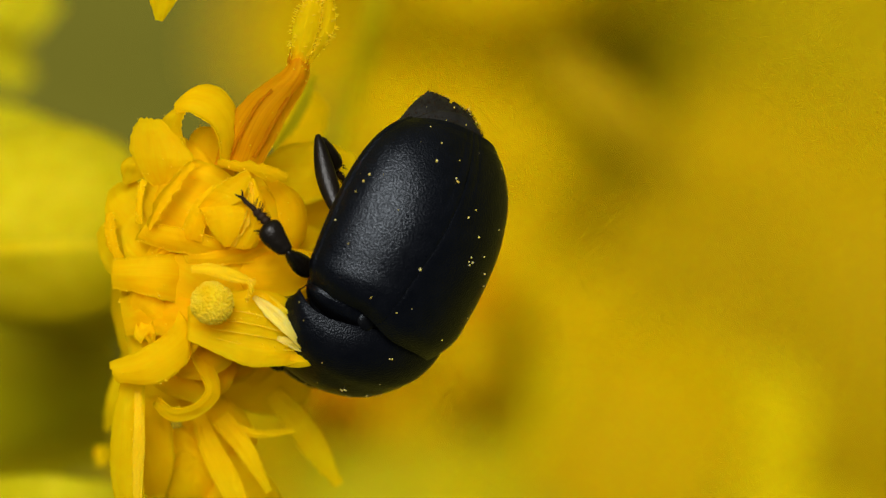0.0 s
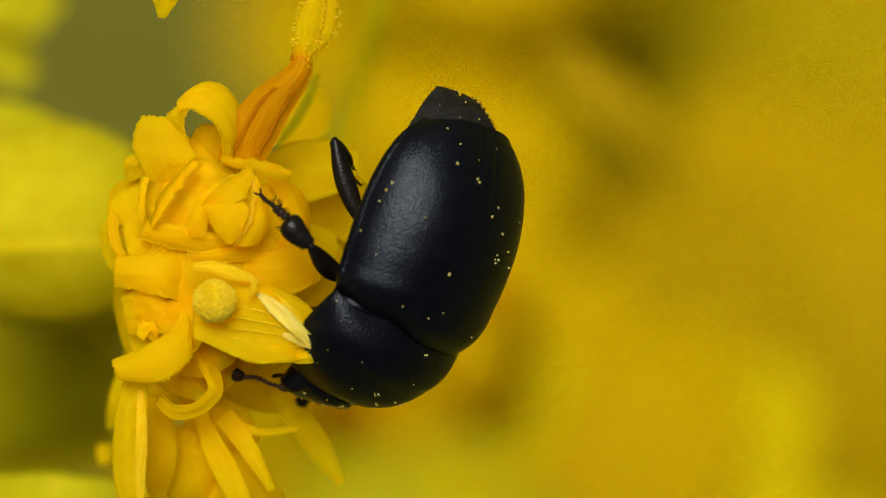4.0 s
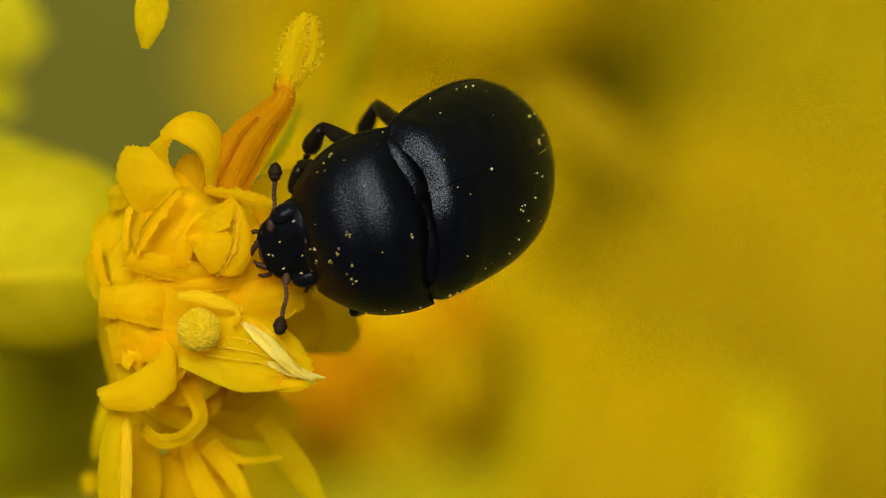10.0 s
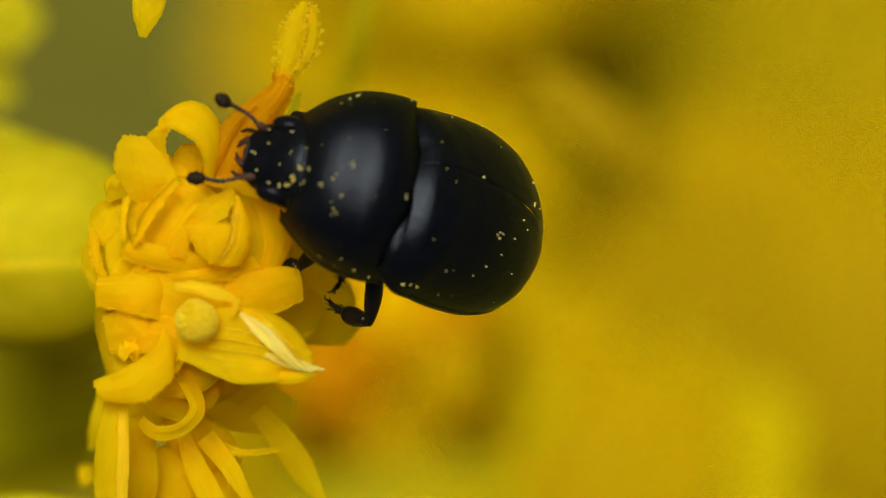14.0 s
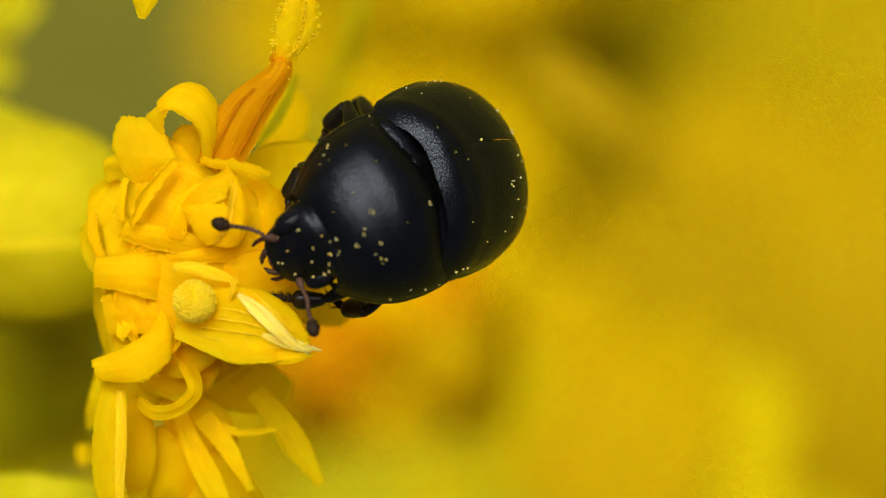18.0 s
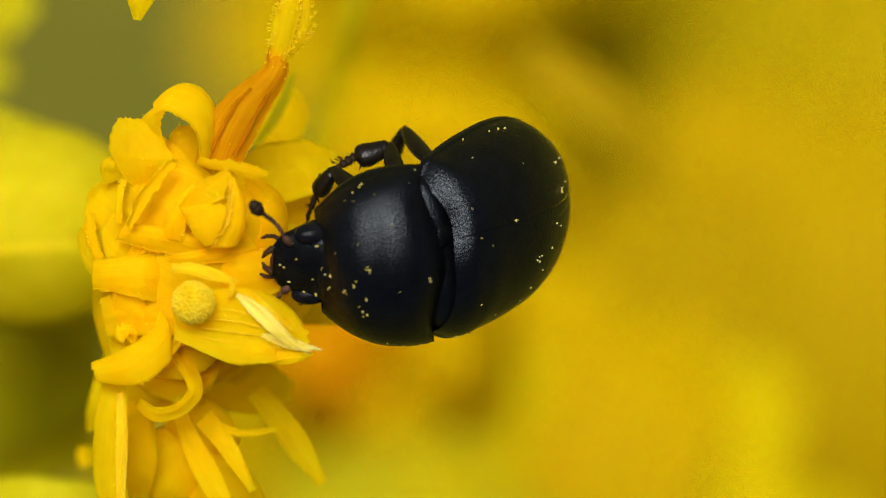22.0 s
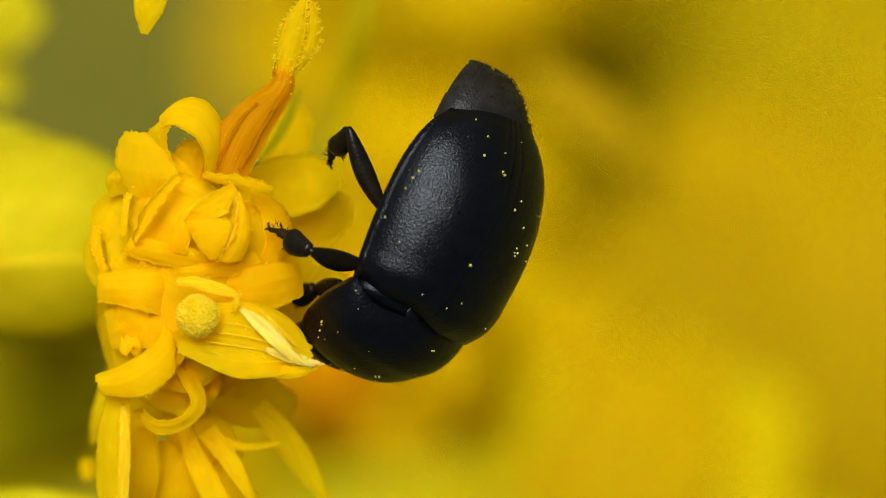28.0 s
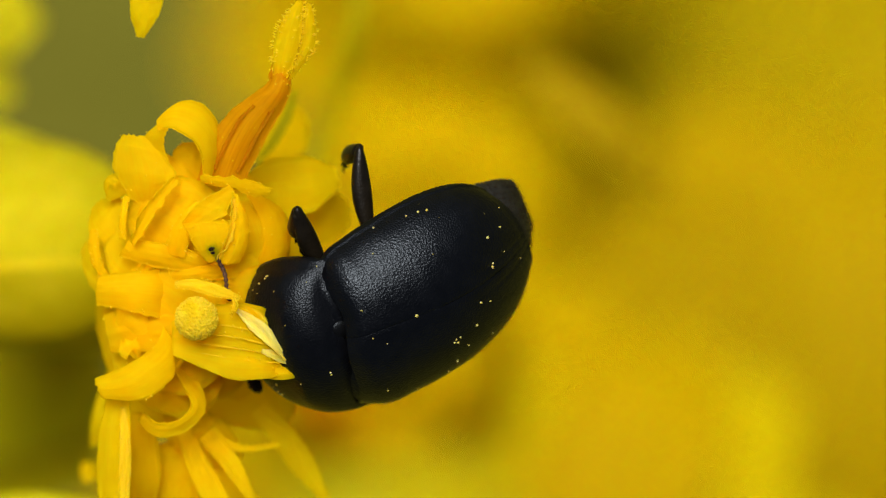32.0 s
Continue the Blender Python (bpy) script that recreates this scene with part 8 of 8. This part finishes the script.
    walk(femora["LH"], [
        (0, P(-0.54, 0.44, -0.192, -122.4553, 36.0399, -75.9638)), (0.5, P(-0.54, 0.44, -0.192, -122.4553, 36.0399, -75.9638)), (1, P(-0.54, 0.44, -0.192, -122.4553, 36.0399, -75.9638)), (1.5, P(-0.54, 0.44, -0.192, -122.4553, 36.0399, -75.9638)),
        (2, P(-0.54, 0.44, -0.192, -122.4553, 36.0399, -75.9638)), (2.5, P(-0.54, 0.44, -0.192, -122.4553, 36.0399, -75.9638)), (3, P(-0.54, 0.44, -0.192, -122.4553, 36.0399, -75.9638)), (3.5, P(-0.54, 0.44, -0.192, -122.4553, 36.0399, -75.9638)),
        (5.5, P(-0.54, 0.44, -0.192, -122.4553, 36.0399, -75.9638)), (6, P(-0.54, 0.44, -0.192, -122.4553, 36.0399, -75.9638)), (6.5, P(-0.54, 0.44, -0.192, -122.4553, 36.0399, -75.9638)), (7, P(-0.54, 0.44, -0.192, -122.4553, 36.0399, -75.9638)),
        (7.5, P(-0.54, 0.44, -0.192, -122.4553, 36.0399, -75.9638)), (8, P(-0.54, 0.44, -0.192, -122.4553, 36.0399, -75.9638)), (8.5, P(-0.54, 0.44, -0.192, -122.4553, 36.0399, -75.9638)), (9, P(-0.54, 0.44, -0.192, -122.4553, 36.0399, -75.9638)),
        (9.5, P(-0.54, 0.44, -0.192, -122.4553, 36.0399, -75.9638)), (10, P(-0.54, 0.44, -0.192, -122.4553, 36.0399, -75.9638)), (10.5, P(-0.54, 0.44, -0.192, -122.4553, 36.0399, -75.9638)), (11, P(-0.54, 0.44, -0.192, -122.4553, 36.0399, -75.9638)),
        (11.5, P(-0.54, 0.44, -0.192, -122.4553, 36.0399, -75.9638)), (12, P(-0.54, 0.44, -0.192, -122.4553, 36.0399, -75.9638)), (12.5, P(-0.54, 0.44, -0.192, -122.4553, 36.0399, -75.9638)), (13, P(-0.54, 0.44, -0.192, -122.4553, 36.0399, -75.9638)),
        (13.5, P(-0.54, 0.44, -0.192, -122.4553, 36.0399, -75.9638)), (15.5, P(-0.54, 0.44, -0.192, 27.2913, 25.5405, 153.6159)), (16, P(-0.54, 0.44, -0.192, -0.6185, -11.8613, 155.4427)), (16.5, P(-0.54, 0.44, -0.192, -0.3871, -11.5718, 155.8379)),
        (17, P(-0.54, 0.44, -0.192, -122.4553, 36.0399, -75.9638)), (17.5, P(-0.54, 0.44, -0.192, -122.4553, 36.0399, -75.9638)), (18, P(-0.54, 0.44, -0.192, -122.4553, 36.0399, -75.9638)), (18.5, P(-0.54, 0.44, -0.192, -122.4553, 36.0399, -75.9638)),
        (19, P(-0.54, 0.44, -0.192, -122.4553, 36.0399, -75.9638)), (19.5, P(-0.54, 0.44, -0.192, -122.4553, 36.0399, -75.9638)), (20, P(-0.54, 0.44, -0.192, -122.4553, 36.0399, -75.9638)), (20.5, P(-0.54, 0.44, -0.192, -122.4553, 36.0399, -75.9638)),
        (21, P(-0.54, 0.44, -0.192, -122.4553, 36.0399, -75.9638)), (21.5, P(-0.54, 0.44, -0.192, -122.4553, 36.0399, -75.9638)), (22, P(-0.54, 0.44, -0.192, -122.4553, 36.0399, -75.9638)), (22.5, P(-0.54, 0.44, -0.192, -122.4553, 36.0399, -75.9638)),
        (23, P(-0.54, 0.44, -0.192, -122.4553, 36.0399, -75.9638)), (23.5, P(-0.54, 0.44, -0.192, -122.4553, 36.0399, -75.9638)), (24, P(-0.54, 0.44, -0.192, -122.4553, 36.0399, -75.9638)), (24.5, P(-0.54, 0.44, -0.192, -122.4553, 36.0399, -75.9638)),
        (25, P(-0.54, 0.44, -0.192, -122.4553, 36.0399, -75.9638)), (25.5, P(-0.54, 0.44, -0.192, -122.4553, 36.0399, -75.9638)), (27.5, P(-0.54, 0.44, -0.192, -122.4553, 36.0399, -75.9638)), (28, P(-0.54, 0.44, -0.192, -122.4553, 36.0399, -75.9638)),
        (28.5, P(-0.54, 0.44, -0.192, -122.4553, 36.0399, -75.9638)), (29, P(-0.54, 0.44, -0.192, -122.4553, 36.0399, -75.9638)), (29.5, P(-0.54, 0.44, -0.192, -122.4553, 36.0399, -75.9638)), (30, P(-0.54, 0.44, -0.192, -122.4553, 36.0399, -75.9638)),
        (30.5, P(-0.54, 0.44, -0.192, -122.4553, 36.0399, -75.9638)), (31, P(-0.54, 0.44, -0.192, -122.4553, 36.0399, -75.9638)), (31.5, P(-0.54, 0.44, -0.192, -122.4553, 36.0399, -75.9638)), (32, P(-0.54, 0.44, -0.192, -122.4553, 36.0399, -75.9638)),
    ])
    walk(tibiae["LH"], [
        (0, P(-0.4145, -0.0621, -0.5685, 10.9551, 34.4814, 105.9454)), (0.5, P(-0.4145, -0.0621, -0.5685, 10.9551, 34.4814, 105.9454)), (1, P(-0.4145, -0.0621, -0.5685, 10.9551, 34.4814, 105.9454)), (1.5, P(-0.4145, -0.0621, -0.5685, 10.9551, 34.4814, 105.9454)),
        (2, P(-0.4145, -0.0621, -0.5685, 10.9551, 34.4814, 105.9454)), (2.5, P(-0.4145, -0.0621, -0.5685, 10.9551, 34.4814, 105.9454)), (3, P(-0.4145, -0.0621, -0.5685, 10.9551, 34.4814, 105.9454)), (3.5, P(-0.4145, -0.0621, -0.5685, 10.9551, 34.4814, 105.9454)),
        (5.5, P(-0.4145, -0.0621, -0.5685, 10.9551, 34.4814, 105.9454)), (6, P(-0.4145, -0.0621, -0.5685, 10.9551, 34.4814, 105.9454)), (6.5, P(-0.4145, -0.0621, -0.5685, 10.9551, 34.4814, 105.9454)), (7, P(-0.4145, -0.0621, -0.5685, 10.9551, 34.4814, 105.9454)),
        (7.5, P(-0.4145, -0.0621, -0.5685, 10.9551, 34.4814, 105.9454)), (8, P(-0.4145, -0.0621, -0.5685, 10.9551, 34.4814, 105.9454)), (8.5, P(-0.4145, -0.0621, -0.5685, 10.9551, 34.4814, 105.9454)), (9, P(-0.4145, -0.0621, -0.5685, 10.9551, 34.4814, 105.9454)),
        (9.5, P(-0.4145, -0.0621, -0.5685, 10.9551, 34.4814, 105.9454)), (10, P(-0.4145, -0.0621, -0.5685, 10.9551, 34.4814, 105.9454)), (10.5, P(-0.4145, -0.0621, -0.5685, 10.9551, 34.4814, 105.9454)), (11, P(-0.4145, -0.0621, -0.5685, 10.9551, 34.4814, 105.9454)),
        (11.5, P(-0.4145, -0.0621, -0.5685, 10.9551, 34.4814, 105.9454)), (12, P(-0.4145, -0.0621, -0.5685, 10.9551, 34.4814, 105.9454)), (12.5, P(-0.4145, -0.0621, -0.5685, 10.9551, 34.4814, 105.9454)), (13, P(-0.4145, -0.0621, -0.5685, 10.9551, 34.4814, 105.9454)),
        (13.5, P(-0.4145, -0.0621, -0.5685, 10.9551, 34.4814, 105.9454)), (15.5, P(-1.0573, 0.6966, -0.4679, 138.0286, 77.7832, -136.9535)), (16, P(-1.1097, 0.7003, -0.0605, 136.2185, 57.2941, -128.897)), (16.5, P(-1.1121, 0.6966, -0.0636, 134.8307, 57.9771, -130.1386)),
        (17, P(-0.4145, -0.0621, -0.5685, 10.9551, 34.4814, 105.9454)), (17.5, P(-0.4145, -0.0621, -0.5685, 10.9551, 34.4814, 105.9454)), (18, P(-0.4145, -0.0621, -0.5685, 10.9551, 34.4814, 105.9454)), (18.5, P(-0.4145, -0.0621, -0.5685, 10.9551, 34.4814, 105.9454)),
        (19, P(-0.4145, -0.0621, -0.5685, 10.9551, 34.4814, 105.9454)), (19.5, P(-0.4145, -0.0621, -0.5685, 10.9551, 34.4814, 105.9454)), (20, P(-0.4145, -0.0621, -0.5685, 10.9551, 34.4814, 105.9454)), (20.5, P(-0.4145, -0.0621, -0.5685, 10.9551, 34.4814, 105.9454)),
        (21, P(-0.4145, -0.0621, -0.5685, 10.9551, 34.4814, 105.9454)), (21.5, P(-0.4145, -0.0621, -0.5685, 10.9551, 34.4814, 105.9454)), (22, P(-0.4145, -0.0621, -0.5685, 10.9551, 34.4814, 105.9454)), (22.5, P(-0.4145, -0.0621, -0.5685, 10.9551, 34.4814, 105.9454)),
        (23, P(-0.4145, -0.0621, -0.5685, 10.9551, 34.4814, 105.9454)), (23.5, P(-0.4145, -0.0621, -0.5685, 10.9551, 34.4814, 105.9454)), (24, P(-0.4145, -0.0621, -0.5685, 10.9551, 34.4814, 105.9454)), (24.5, P(-0.4145, -0.0621, -0.5685, 10.9551, 34.4814, 105.9454)),
        (25, P(-0.4145, -0.0621, -0.5685, 10.9551, 34.4814, 105.9454)), (25.5, P(-0.4145, -0.0621, -0.5685, 10.9551, 34.4814, 105.9454)), (27.5, P(-0.4145, -0.0621, -0.5685, 10.9551, 34.4814, 105.9454)), (28, P(-0.4145, -0.0621, -0.5685, 10.9551, 34.4814, 105.9454)),
        (28.5, P(-0.4145, -0.0621, -0.5685, 10.9551, 34.4814, 105.9454)), (29, P(-0.4145, -0.0621, -0.5685, 10.9551, 34.4814, 105.9454)), (29.5, P(-0.4145, -0.0621, -0.5685, 10.9551, 34.4814, 105.9454)), (30, P(-0.4145, -0.0621, -0.5685, 10.9551, 34.4814, 105.9454)),
        (30.5, P(-0.4145, -0.0621, -0.5685, 10.9551, 34.4814, 105.9454)), (31, P(-0.4145, -0.0621, -0.5685, 10.9551, 34.4814, 105.9454)), (31.5, P(-0.4145, -0.0621, -0.5685, 10.9551, 34.4814, 105.9454)), (32, P(-0.4145, -0.0621, -0.5685, 10.9551, 34.4814, 105.9454)),
    ])
    walk(tip, [
        (0, P(-1.9036, -0.5284, 0.04, 0, 9.9069, -0.7747)), (0.5, P(-1.8941, -0.5289, 0.04, 0, 7.5227, -0.8652)), (1, P(-1.8895, -0.524, 0.04, 0, 6.3811, 0)), (1.5, P(-1.8884, -0.524, 0.04, 0, 6.0949, 0)),
        (2, P(-1.8859, -0.524, 0.04, 0, 5.4773, 0)), (2.5, P(-1.8834, -0.524, 0.04, 0, 4.8586, 0)), (3, P(-1.8798, -0.524, 0.04, 0, 3.9497, 0)), (3.5, P(-1.8802, -0.524, 0.04, 0, 4.0464, 0)),
        (5.5, P(-1.8782, -0.524, 0.04, 0, 3.5499, 0)), (6, P(-1.8765, -0.524, 0.04, 0, 3.1232, 0)), (6.5, P(-1.8737, -0.524, 0.04, 0, 2.4308, 0)), (7, P(-1.8732, -0.524, 0.04, 0, 2.2891, 0)),
        (7.5, P(-1.8732, -0.524, 0.04, 0, 2.3023, 0)), (8, P(-1.8726, -0.524, 0.04, 0, 2.1515, 0)), (8.5, P(-1.8726, -0.524, 0.04, 0, 2.1505, 0)), (9, P(-1.8729, -0.524, 0.04, 0, 2.2305, 0)),
        (9.5, P(-1.8729, -0.5282, 0.04, 0, 2.2157, -0.746)), (10, P(-1.8729, -0.524, 0.04, 0, 2.225, 0)), (10.5, P(-1.8707, -0.524, 0.04, 0, 1.6856, 0)), (11, P(-1.8713, -0.524, 0.04, 0, 1.8329, 0)),
        (11.5, P(-1.864, -0.524, 0.04, 0, -0, 0)), (12, P(-1.8714, -0.524, 0.04, 0, 1.8588, 0)), (12.5, P(-1.8684, -0.524, 0.04, 0, 1.0949, 0)), (13, P(-1.8691, -0.524, 0.04, 0, 1.2791, 0)),
        (13.5, P(-1.864, -0.524, 0.04, 0, -0, 0)), (15.5, P(-1.864, -0.524, 0.04, 0, -0, 0)), (16, P(-1.8682, -0.524, 0.04, 0, 1.0567, 0)), (16.5, P(-1.864, -0.524, 0.04, 0, -0, 0)),
        (17, P(-1.864, -0.524, 0.04, 0, -0, 0)), (17.5, P(-1.864, -0.524, 0.04, 0, -0, 0)), (18, P(-1.864, -0.524, 0.04, 0, -0, 0)), (18.5, P(-1.864, -0.524, 0.04, 0, -0, 0)),
        (19, P(-1.864, -0.524, 0.04, 0, -0, 0)), (19.5, P(-1.864, -0.524, 0.04, 0, -0, 0)), (20, P(-1.864, -0.524, 0.04, 0, -0, 0)), (20.5, P(-1.864, -0.524, 0.04, 0, -0, 0)),
        (21, P(-1.864, -0.524, 0.04, 0, -0, 0)), (21.5, P(-1.864, -0.524, 0.04, 0, -0, 0)), (22, P(-1.864, -0.524, 0.04, 0, -0, 0)), (22.5, P(-1.864, -0.524, 0.04, 0, -0, 0)),
        (23, P(-1.864, -0.524, 0.04, 0, -0, 0)), (23.5, P(-1.864, -0.524, 0.04, 0, -0, 0)), (24, P(-1.864, -0.524, 0.04, 0, -0, 0)), (24.5, P(-1.864, -0.524, 0.04, 0, -0, 0)),
        (25, P(-1.864, -0.524, 0.04, 0, -0, 0)), (25.5, P(-1.864, -0.524, 0.04, 0, -0, 0)), (27.5, P(-1.864, -0.524, 0.04, 0, -0, 0)), (28, P(-1.864, -0.524, 0.04, 0, -0, 0)),
        (28.5, P(-1.864, -0.524, 0.04, 0, -0, 0)), (29, P(-1.8596, -0.524, 0.04, 0, -1.0906, 0)), (29.5, P(-1.864, -0.524, 0.04, 0, -0, 0)), (30, P(-1.8598, -0.524, 0.04, 0, -1.0586, 0)),
        (30.5, P(-1.864, -0.524, 0.04, 0, -0, 0)), (31, P(-1.864, -0.524, 0.04, 0, -0, 0)), (31.5, P(-1.8894, -0.5325, 0.04, 0, 6.3595, -1.5036)), (32, P(-1.9064, -0.524, 0.04, 0, 10.5942, 0)),
    ])


motions()
